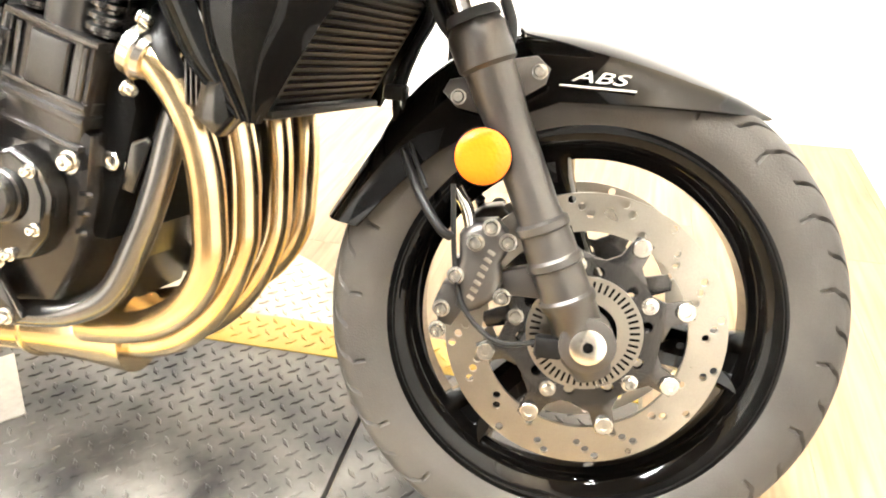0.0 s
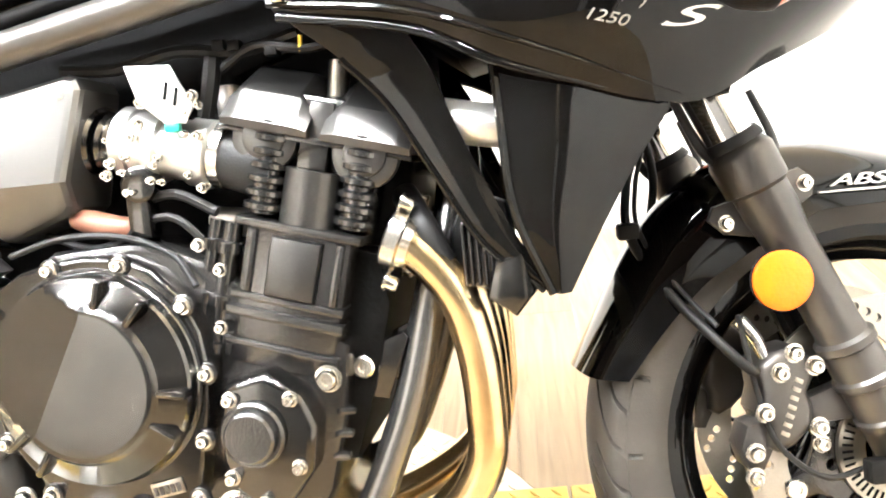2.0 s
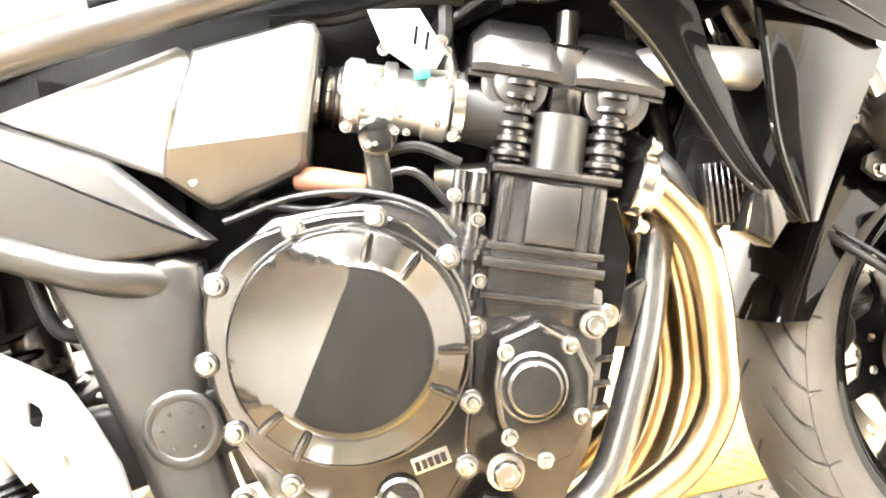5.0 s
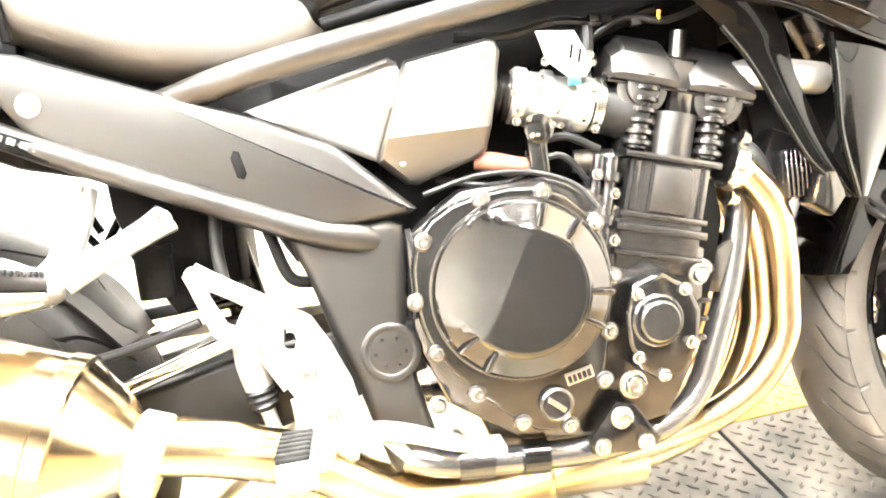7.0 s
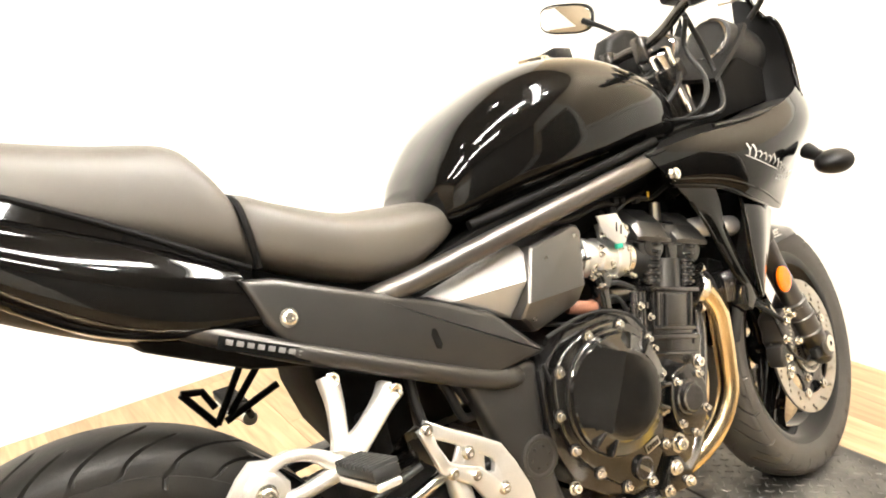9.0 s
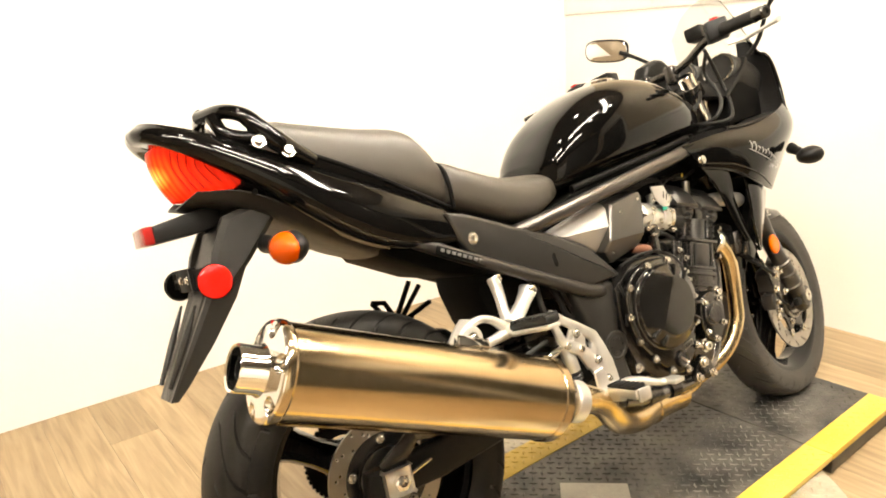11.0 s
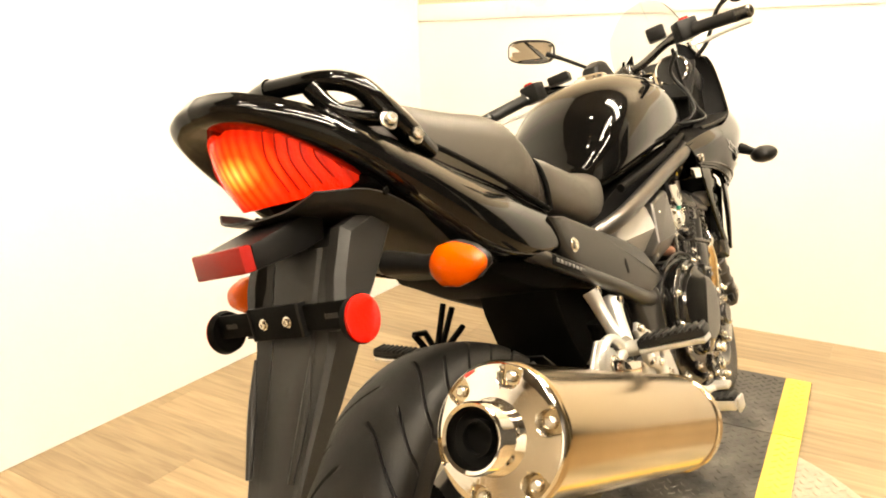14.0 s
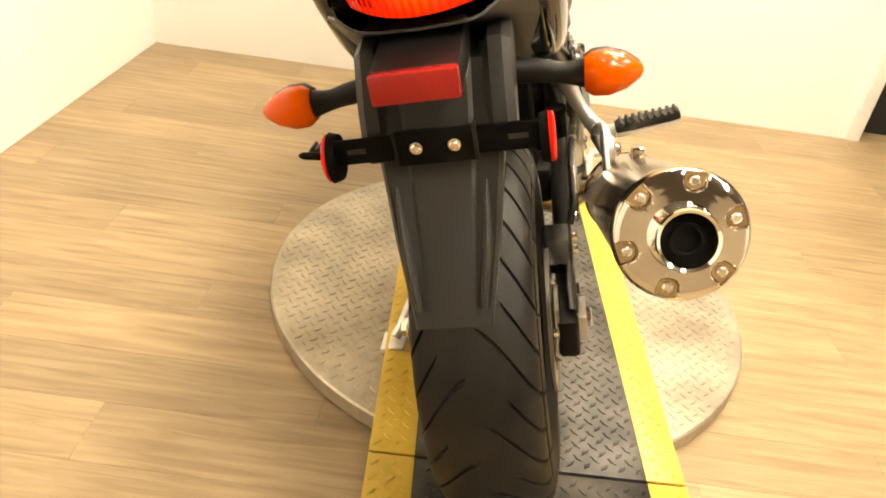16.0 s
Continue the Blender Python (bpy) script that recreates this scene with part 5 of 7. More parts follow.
prof = [(0.0, 0.1015), (0.004, 0.1015), (0.006, 0.0995), (0.014, 0.0975), (0.017, 0.0955), (0.0205, 0.088), (0.024, 0.081), (0.0275, 0.0735), (0.0295, 0.0712), (0.0310, 0.0692), (0.0316, 0.067), (0.0318, 0.064), (0.0320, 0.04), (0.0320, 0.02), (0.0320, 0.004)]
b = lathe(prof, (0.752, -0.176, 0.458), (0, -1, 0), 144)
crease_p, crease_n = Vector((0.748, 0, 0.495)), Vector((-0.87, 0, 0.49))
bmesh.ops.bisect_plane(b, geom=b.verts[:] + b.edges[:] + b.faces[:], plane_co=crease_p, plane_no=crease_n)
for v in b.verts:  # a sloping facet on the rear part of the face
    d = (v.co - crease_p).dot(crease_n)
    if d > 0:
        v.co.y = max(v.co.y, min(-0.180, -0.208 + 0.27 * d))
P("cover_dome", b, ENGINE2, cover, "domed round clutch cover face with a sloping facet", 12)
for a in (72, 46, 215, 236, -32, -8):
    P("cover_rib", block((0.070, -0.030, -0.004), (0.0985, -0.006, 0.004), 0.0035, Matrix.Translation((0.752, -0.176, 0.458)) @ Matrix.Rotation(-radians(a), 4, "Y")), ENGINE2, cover)
P("rim_lip", lathe([(0.0, 0.103), (0.004, 0.103), (0.005, 0.100), (0.0045, 0.097)], (0.752, -0.176, 0.458), (0, -1, 0), 96), ENGINE, cover)
bolts = [(0.6505, 0.524), (0.634, 0.460), (0.649, 0.400), (0.688, 0.348), (0.736, 0.306), (0.790, 0.294), (0.836, 0.340), (0.848, 0.395), (0.858, 0.457), (0.844, 0.520), (0.788, 0.561), (0.719, 0.561)]
for x, z in bolts:
    P("rim_bolt", bolt_bm((x, -0.177, z), (0, -1, 0), 0.0058, 0.007), BOLT, cover)
for x, z in bolts:
    P("bolt_boss", lathe([(0, 0.011), (0.004, 0.0105), (0.005, 0.009)], (x, -0.1735, z), (0, -1, 0), 16), ENGINE, cover)
filler = P("oil_filler", lathe([(0, 0.020), (0.006, 0.020), (0.008, 0.017), (0.0055, 0.015), (0.0055, 0.004)], (0.776, -0.176, 0.322), (0, -1, 0), 32), ENGINE, cover, "round oil filler plug")
P("filler_slot", block((-0.012, -0.1835, -0.003), (0.012, -0.1815, 0.003), 0.001, Matrix.Translation((0.776, 0, 0.322)) @ Matrix.Rotation(radians(40), 4, "Y")), STEEL, filler)
plate = P("badge", block((0.790, -0.1785, 0.343), (0.823, -0.1765, 0.358), 0.001, Matrix.Translation((0.806, 0, 0.35)) @ Matrix.Rotation(radians(-12), 4, "Y") @ Matrix.Translation((-0.806, 0, -0.35))), STEEL, cover, "small raised badge with bars")
for k in range(5):
    P("badge_bar", block((-0.0022, -0.1792, -0.0042), (0.0022, -0.1784, 0.0042), 0, Matrix.Translation((0.806, 0, 0.35)) @ Matrix.Rotation(radians(-12), 4, "Y") @ Matrix.Translation((-0.0115 + 0.0058 * k, 0, 0))), ENGINE, plate)
# starter / pulse cover
oct_pts = [(0.876, 0.446), (0.914, 0.456), (0.946, 0.434), (0.957, 0.405), (0.950, 0.364), (0.928, 0.336), (0.903, 0.328), (0.876, 0.345), (0.866, 0.375), (0.865, 0.41)]
pc = P("pulse_cover", prism(oct_pts, -0.148, -0.184, 0.008, segs=3), ENGINE2, engine, "dark octagonal side cover with a round cap")
P("cap", lathe([(0, 0.030), (0.006, 0.030), (0.008, 0.0275), (0.008, 0.0245), (0.014, 0.0235), (0.016, 0.021)], (0.900, -0.184, 0.402), (0, -1, 0), 48), ENGINE, pc)
for x, z in ((0.937, 0.432), (0.881, 0.434), (0.939, 0.370), (0.903, 0.337), (0.875, 0.362)):
    P("cover_bolt", bolt_bm((x, -0.184, z), (0, -1, 0), 0.0055, 0.008), BOLT, pc)
for (x, z), r, y in (((0.869, 0.329), 0.0125, -0.172), ((0.966, 0.442), 0.0095, -0.160), ((0.655, 0.30), 0.012, -0.165), ((0.645, 0.338), 0.0085, -0.160)):
    P("case_bolt", bolt_bm((x, y, z), (0, -1, 0), r, r), BOLT, engine)
for k in range(3):
    P("case_rib", block((0.958 + 0.004 * k, -0.150, 0.36 + 0.022 * k), (0.974 + 0.005 * k, -0.140, 0.366 + 0.022 * k), 0.001), ENGINE, engine)

# cylinders: leaning ahead
UP = Vector((0.262, 0, 0.965))
AX = Vector((0.965, 0, -0.262))
def cyl(u, h):
    """A point in the cylinder block's own plane: u across, h up from its foot."""
    p = Vector((0.918, 0, 0.458)) + AX * u + UP * h
    return (p.x, p.z)


def slab(u0, u1, h0, h1, y0, y1, bevel=0.004, bm=None, cut=0.0):
    pts = [cyl(u0, h0), cyl(u1, h0), cyl(u1, h1 - cut), cyl(u1 - cut, h1), cyl(u0 + cut, h1), cyl(u0, h1 - cut)] if cut else [cyl(u0, h0), cyl(u1, h0), cyl(u1, h1), cyl(u0, h1)]
    return prism(pts, y0, y1, bevel, bm)


blockp = P("cylinder_block", slab(-0.050, 0.052, -0.01, 0.128, -0.154, 0.154, 0.008), ENGINE, engine, "satin black cylinder block")
for u0, u1, h0, h1, w in ((-0.058, 0.060, 0.120, 0.128, 0.161), (-0.054, 0.056, 0.008, 0.015, 0.1585), (-0.056, 0.056, 0.036, 0.046, 0.160), (-0.054, 0.054, 0.052, 0.060, 0.1585)):
    P("block_flange", slab(u0, u1, h0, h1, -w, w, 0.003), ENGINE, blockp)
for u in (-0.040, 0.042):
    P("block_rib", slab(u - 0.004, u + 0.004, 0.060, 0.118, -0.1575, 0.1575, 0.003), ENGINE, blockp)
b = bmesh.new()
for u0, u1 in ((-0.022, 0.026),):
    slab(u0, u1, 0.060, 0.116, -0.162, -0.152, 0.006, b)
P("block_boss", b, HEADPAINT, blockp)
# head with a smooth chain housing between two stacks of fins
head = P("cylinder_head", slab(-0.058, 0.062, 0.128, 0.205, -0.132, 0.132, 0.006), ENGINE, engine, "satin black cylinder head")
p0, p1 = cyl(0.002, 0.128), cyl(0.002, 0.178)
P("chain_housing", tube([(p0[0], -0.132, p0[1]), (p1[0], -0.132, p1[1])], 0.027, 28, 1), HEADPAINT, head, "smooth round chain housing")
for u in (-0.040, 0.046):
    o = cyl(u, 0.0)
    P("fin_core", lathe([(0.132, 0.0135), (0.222, 0.0135)], (o[0], -0.139, o[1]), UP, 24), ENGINE, head)
    for k in range(7):
        h = 0.134 + 0.0125 * k
        P("cooling_fin", lathe([(h, 0.0135), (h + 0.002, 0.0185), (h + 0.0065, 0.0185), (h + 0.009, 0.0135)], (o[0], -0.139, o[1]), UP, 28), ENGINE, head)
# cam cover: two faceted humps with sloping fronts, a gasket ledge and a half-round plug under each
camc = P("cam_cover", slab(-0.085, 0.085, 0.208, 0.246, -0.140, 0.140, 0.008, cut=0.014), ENGINE2, engine, "satin black cam cover")
P("cover_gasket", slab(-0.089, 0.091, 0.201, 0.207, -0.150, 0.150, 0.002), ENGINE, camc)


def hump_bm(u0, u1, y0=0.10):
    """A faceted roof across the engine between u0 and u1."""
    prof = [(0.206, -0.156), (0.213, -0.158), (0.218, -0.155), (0.240, -0.142), (0.244, -0.138), (0.262, -0.112), (0.266, -0.104), (0.267, y0), (0.206, y0)]
    loops = []
    for u, k in ((u0, 0.72), (u0 + 0.011, 0.96), (u0 + 0.015, 1.0), (u1 - 0.015, 1.0), (u1 - 0.011, 0.96), (u1, 0.72)):
        loop = []
        for h, y in prof:
            x, z = cyl(u, 0.206 + (h - 0.206) * k)
            loop.append((x, y + (0.008 * (1 - k) if y < 0 else 0), z))
        loops.append(loop)
    return skin(bmesh.new(), loops)


for u in (-0.044, 0.050):
    P("cam_cap", hump_bm(u - 0.042, u + 0.039), HEADPAINT, camc, "faceted cam end cap", 12)
    o = cyl(u - 0.002, 0.206)
    P("cap_plug", lathe([(0, 0.030), (0.012, 0.030), (0.014, 0.026), (0.014, 0.020), (0.0165, 0.019), (0.018, 0.016)], (o[0] - 0.001, -0.135, o[1] - 0.006), (0, -1, 0), 36), HEADPAINT, camc)
    for du in (-0.036, 0.034):
        o = cyl(u + du, 0.212)
        P("cap_bolt", bolt_bm((o[0], -0.128, o[1]), (UP.x, 0, UP.z), 0.006, 0.010), ENGINE, camc)
P("cam_bridge", slab(-0.010, 0.014, 0.206, 0.240, -0.144, 0.10, 0.004), HEADPAINT, camc)
P("head_rib", slab(-0.012, 0.016, 0.170, 0.204, -0.150, -0.10, 0.004), ENGINE2, camc)
P("plug_cap", tube([(0.988, -0.11, 0.695), (0.994, -0.11, 0.728)], 0.010, 12, 1), STEEL, camc)

# throttle bodies and air ducts
stub = P("breather_pipe", tube([(0.876, -0.092, 0.670), (0.874, -0.092, 0.700), (0.873, -0.090, 0.722)], 0.0120, 20, 3), ALU, None, "grey breather pipe with a black hose")
P("breather_hose", tube([(0.873, -0.090, 0.718), (0.871, -0.086, 0.738), (0.866, -0.070, 0.760)], 0.0140, 18, 4), RUBBER, stub)
for k, y in enumerate((-0.120, -0.045, 0.045, 0.120)):
    thr = P("throttle_body", lathe([(0, 0.029), (0.004, 0.033), (0.016, 0.033), (0.018, 0.030), (0.034, 0.030), (0.036, 0.034), (0.046, 0.034), (0.048, 0.029), (0.072, 0.029), (0.074, 0.0325), (0.094, 0.0325), (0.096, 0.029)], (0.775, y, 0.676), (1, 0, -0.25), 32), ALU, None, "cast aluminium throttle body")
    b = bmesh.new()
    for x, r in ((0.742, 0.030), (0.752, 0.034), (0.762, 0.030), (0.770, 0.031)):
        z = 0.680 - (x - 0.74) * 0.25
        lathe([(-0.004, r - 0.003), (0, r), (0.004, r - 0.003)], (x, y, z), (1, 0, -0.25), 24, b)
    # nearest boot in shiny cover paint, for the highlights on its black rubber
    P("intake_boot", b, BLACK_AND_SHADE if k else ENGINE2, thr, "ribbed rubber boot")
    P("clamp_ring", lathe([(-0.006, 0.030), (-0.005, 0.032), (0.005, 0.032), (0.006, 0.030)], (0.876, y, 0.652), (1, 0, -0.25), 28), BOLT, thr)
    P("intake_stub", tube([(0.87, y, 0.653), (0.90, y, 0.643), (0.93, y, 0.633)], [0.029, 0.030, 0.034], 20, 3), RUBBER, thr)
b = prism([(0.806, 0.738), (0.850, 0.734), (0.868, 0.696), (0.858, 0.682), (0.838, 0.684), (0.815, 0.705)], -0.158, -0.154, 0.001)
brk = P("cable_bracket", b, ALU, None, "bright sheet-metal cable bracket")
for k in range(2):
    P("bracket_slot", block((-0.0015, -0.1586, -0.008), (0.0015, -0.1578, 0.008), 0, Matrix.Translation((0.844 + 0.009 * k, 0, 0.712 - 0.006 * k)) @ Matrix.Rotation(radians(15), 4, "Y")), BLACK_AND_SHADE, brk)
P("throttle_sensor", merge(lathe([(0, 0.017), (0.020, 0.017), (0.022, 0.012)], (0.800, -0.130, 0.632), (0, -1, 0), 24), block((0.785, -0.150, 0.580), (0.808, -0.128, 0.625), 0.004)), ENGINE2, None, "grey throttle sensor with connector")
rng = random.Random(4)
for k in range(22):
    x, z = 0.772 + rng.random() * 0.105, 0.615 + rng.random() * 0.095
    P("throttle_screw", bolt_bm((x, -0.146 - rng.random() * 0.008, z), (0, -1, 0), 0.0024 + rng.random() * 0.002, 0.006), BOLT, None, "small bright throttle body screw")
P("green_connector", block((0.838, -0.158, 0.675), (0.852, -0.150, 0.684), 0.002, Matrix.Identity(4)), mat("green_plastic", (0.03, 0.35, 0.24), 0.4), None, "small green connector")
P("copper_hose", tube([(0.725, -0.135, 0.605), (0.745, -0.14, 0.600), (0.772, -0.138, 0.592), (0.79, -0.12, 0.592)], [0.010, 0.012, 0.012, 0.010], 14), COPPER, None, "reddish brown rubber hose")
for pts, r in (([(0.66, -0.15, 0.575), (0.72, -0.155, 0.588), (0.78, -0.155, 0.585), (0.83, -0.158, 0.565), (0.853, -0.165, 0.535)], 0.0032),
               ([(0.68, -0.12, 0.59), (0.75, -0.14, 0.575), (0.82, -0.14, 0.60), (0.86, -0.13, 0.56)], 0.004),
               ([(0.636, -0.160, 0.54), (0.640, -0.165, 0.50), (0.632, -0.163, 0.44)], 0.003),
               ([(0.80, -0.13, 0.58), (0.79, -0.135, 0.61), (0.83, -0.14, 0.62), (0.87, -0.14, 0.60)], 0.005)):
    P("cable", tube(pts, r, 8), RUBBER, None, "black cable")
for pts, r in (([(0.72, -0.118, 0.748), (0.78, -0.125, 0.742), (0.84, -0.122, 0.752), (0.90, -0.118, 0.746), (0.96, -0.120, 0.756)], 0.006),
               ([(0.88, -0.120, 0.730), (0.92, -0.126, 0.748), (0.97, -0.124, 0.740), (1.02, -0.120, 0.752)], 0.0045),
               ([(0.86, -0.118, 0.690), (0.872, -0.126, 0.715), (0.876, -0.122, 0.742)], 0.0085)):
    P("wiring", tube(pts, r, 8), RUBBER, None, "black wiring and hose under the tank")
P("wire_end", tube([(0.962, -0.126, 0.738), (0.964, -0.128, 0.752)], 0.0022, 8, 1), YELLOWPAINT, None, "yellow wire end under the tank")
for x, z in ((0.885, 0.752), (0.900, 0.750), (0.935, 0.742)):
    P("connector", block((x - 0.006, -0.130, z - 0.005), (x + 0.006, -0.118, z + 0.005), 0.0015), PLASTIC, None, "small black wiring connector")
P("water_pipe", tube([(0.85, -0.10, 0.59), (0.90, -0.11, 0.585)], 0.014, 16, 1), STEEL)
# solid near-black fills: the bay's shade is put into their colour
P("under_tank_shade", prism([(0.50, 0.64), (0.50, 0.735), (0.70, 0.785), (1.0, 0.825), (1.0, 0.76), (0.80, 0.70)], -0.100, 0.100, 0.006), BLACK_AND_SHADE, None, "near-black fill for the shade under the tank")
P("inner_dark", prism([(0.59, 0.69), (0.95, 0.77), (1.06, 0.79), (1.06, 0.62), (0.90, 0.56), (0.64, 0.50), (0.59, 0.52)], -0.085, 0.085, 0.01), BLACK_AND_SHADE, None, "near-black fill for the shaded engine bay")
# engine front in near-black instead of engine paint, for the shade there
P("engine_front", prism([(0.975, 0.35), (1.000, 0.42), (1.022, 0.50), (1.015, 0.548), (0.99, 0.556), (0.95, 0.45), (0.93, 0.35)], -0.125, 0.125, 0.006), BLACK_AND_SHADE, engine, "engine front behind the headers, painted near-black as shade")
plate = P("engine_bracket", prism([(0.955, 0.428), (0.976, 0.452), (1.030, 0.472), (1.034, 0.466), (1.010, 0.408), (0.984, 0.412)], -0.121, -0.115, 0.002), ENGINE2, engine, "flat grey engine mount plate")
P("mount_bolt", bolt_bm((0.990, -0.121, 0.442), (0, -1, 0), 0.011, 0.008), BOLT, plate)
# head front darkened the same way, as shade
P("head_front", prism([(0.955, 0.56), (1.034, 0.548), (1.050, 0.60), (1.046, 0.675), (0.985, 0.68)], -0.105, 0.105, 0.006), BLACK_AND_SHADE, engine, "cylinder head front face, painted near-black as shade")
P("starter_motor", tube([(0.86, -0.12, 0.535), (0.86, 0.10, 0.535)], 0.03, 20, 1), ENGINE, engine)
for u, r in ((-0.066, 0.009), (-0.082, 0.007)):
    a, c = cyl(u, -0.03), cyl(u, 0.118)
    stud = P("case_stud", tube([(a[0], -0.148, a[1]), (c[0], -0.140, c[1])], r, 14, 1), ENGINE, engine, "dark vertical engine stud")
    for h in (0.0, 0.045, 0.095):
        o = cyl(u, h)
        P("stud_ring", lathe([(-0.006, r), (-0.005, r * 1.35), (0.005, r * 1.35), (0.006, r)], (o[0], -0.147 + 0.004 * h / 0.1, o[1]), UP, 16), ENGINE, stud)
for x, z in ((0.870, 0.495), (0.858, 0.572), (0.876, 0.548)):
    P("case_bolt", bolt_bm((x, -0.160, z), (0, -1, 0), 0.0048, 0.007), BOLT, engine)

# exhaust
def header(y, drop, x1):
    return [(1.028, y, 0.562), (1.053, y, 0.549), (1.084, y * 0.97, 0.506), (1.097, y * 0.90, 0.452), (1.100, y * 0.85, 0.390), (1.095, y * 0.82, 0.335), (1.062, y * 0.77, 0.282 - drop * 0.6), (1.008, y * 0.70, 0.245 - drop * 1.2), (0.945, y * 0.57, 0.221 - drop * 1.3), (x1, y * 0.42, 0.204 - drop)]


for y, drop in ((-0.130, 0.0), (-0.046, 0.030), (0.046, 0.030), (0.130, 0.004)):
    h = P("header_pipe", tube(header(y, drop, 0.88), 0.0195, 22, 8), GOLD, None, "gold heat-tinted exhaust header pipe")
    d = Vector((0.9, 0, -0.42))
    P("header_flange", lathe([(-0.010, 0.027), (-0.008, 0.0295), (0.004, 0.0295), (0.006, 0.026), (0.014, 0.0235)], (1.036, y, 0.559), d, 32), BOLT, h, "cast clamp flange")
    for x, z in ((1.044, 0.594), (1.022, 0.524)):
        P("flange_nut", bolt_bm((x, y - 0.010, z), d, 0.007, 0.010), BOLT, h)
P("collector", tube([(0.92, 0.0, 0.185), (0.86, -0.005, 0.185), (0.78, -0.03, 0.187), (0.70, -0.07, 0.195), (0.63, -0.10, 0.212), (0.57, -0.135, 0.240), (0.50, -0.175, 0.300), (0.42, -0.215, 0.345), (0.35, -0.238, 0.370)], [0.056, 0.052, 0.044, 0.038, 0.034, 0.031, 0.029, 0.029, 0.030], 28, 8, None, 1.0), GOLD, None, "gold heat-tinted exhaust collector")
P("collector_band", lathe([(-0.008, 0.046), (-0.006, 0.049), (0.006, 0.049), (0.008, 0.046)], (0.79, -0.027, 0.187), (1, -0.2, 0), 40), GOLD)
A, B = Vector((0.300, -0.252, 0.386)), Vector((-0.232, -0.270, 0.604))
d = (A - B).normalized()
ln = (A - B).length
can = P("exhaust_can", lathe([(0.0, 0.0795), (0.004, 0.0815), (0.012, 0.0815), (0.016, 0.079), (ln - 0.03, 0.079), (ln - 0.028, 0.0815), (ln - 0.012, 0.0815), (ln - 0.010, 0.076), (ln + 0.02, 0.058), (ln + 0.045, 0.040), (ln + 0.05, 0.034)], B, d, 96), CAN, None, "polished steel exhaust silencer with the golden floor reflection painted in", 30)
P("link_clamp", lathe([(ln + 0.045, 0.0395), (ln + 0.047, 0.042), (ln + 0.072, 0.042), (ln + 0.074, 0.0395)], B, d, 40), ALU, can)
# end cap with pressed pockets
u = d.orthogonal().normalized()
vv = d.cross(u)
loops = []
for r, h in ((0.080, 0.002), (0.0788, -0.002), (0.0772, -0.004), (0.0765, -0.0044), (0.0760, -0.0046), (0.0740, -0.0052), (0.072, -0.006), (0.069, -0.0066), (0.066, -0.0072), (0.063, -0.0078), (0.060, -0.0084), (0.0575, -0.0088), (0.0555, -0.0092), (0.054, -0.0095), (0.0525, -0.0098), (0.047, -0.0108), (0.041, -0.012)):
    loop = []
    for k in range(360):
        a = 2 * math.pi * k / 360
        off = abs((a + math.pi / 6) % (math.pi / 3) - math.pi / 6)
        q = min(1.0, max(0.0, (0.0145 - math.hypot(off * r, max(0.0, 0.0665 - r))) / 0.0045))
        sunk = 0.010 * q * q * (3 - 2 * q) if r < 0.0770 else 0.0
        loop.append(B + (u * math.cos(a) + vv * math.sin(a)) * r + d * (h + sunk))
    loops.append(loop)
cap = P("end_cap", skin(bmesh.new(), loops, cap=False), CHROME, can, "chromed end cap with six pressed pockets", 25)
for k in range(6):
    a = k * math.pi / 3
    r = u * math.cos(a) + vv * math.sin(a)
    P("rivet", lathe([(0.004, 0.0066), (-0.003, 0.0066), (-0.005, 0.004)], B + r * 0.0655 - d * 0.001, d, 14), BOLT, cap)
P("tip", lathe([(0.0, 0.0405), (-0.012, 0.041), (-0.018, 0.0375), (-0.050, 0.0375), (-0.054, 0.0355), (-0.052, 0.032), (-0.01, 0.031), (0.05, 0.03)], B, d, 64), CHROME, cap, "chromed tail pipe")
P("tip_bore", lathe([(-0.035, 0.0315), (-0.034, 0.020), (-0.044, 0.019), (-0.044, 0.016), (-0.02, 0.0155), (0.06, 0.015)], B, d, 48), BLACK_AND_SHADE, cap, "black pipe bore")
P("can_strap", tube([B + d * 0.29 + Vector((0, 0.055, 0.062)), B + d * 0.29 + Vector((0.01, 0.085, 0.02))], 0.012, 12, 1), ALU)
P("can_lug", block((-0.02, -0.010, 0.076), (0.05, 0.010, 0.096), 0.004, Matrix.Translation(B + d * 0.36) @ Matrix.Rotation(radians(22), 4, "Y")), CHROME, can)
# cast hangers
hang = P("passenger_hanger", tube([(0.299, -0.152, 0.628), (0.296, -0.165, 0.595), (0.285, -0.185, 0.558), (0.277, -0.20, 0.540)], [0.020, 0.0165, 0.0155, 0.019], 20, 6, None, 0.7), ALU, None, "cast aluminium passenger peg hanger")
P("hanger_arm", tube([(0.382, -0.150, 0.586), (0.362, -0.162, 0.575), (0.325, -0.182, 0.556), (0.285, -0.20, 0.538)], [0.020, 0.0165, 0.0155, 0.019], 20, 6, None, 0.7), ALU, hang)
P("hanger_loop", tube([(0.27, -0.20, 0.535), (0.235, -0.205, 0.560), (0.200, -0.21, 0.568), (0.170, -0.212, 0.555), (0.172, -0.215, 0.530), (0.21, -0.21, 0.520), (0.27, -0.20, 0.525)], [0.012, 0.008, 0.008, 0.011, 0.012, 0.009, 0.012], 14, 6), ALU, hang)
P("can_plate", prism([(0.114, 0.520), (0.120, 0.536), (0.146, 0.566), (0.164, 0.580), (0.186, 0.574), (0.206, 0.540), (0.200, 0.506), (0.170, 0.500), (0.130, 0.508)], -0.204, -0.213, 0.004), ALU, hang)
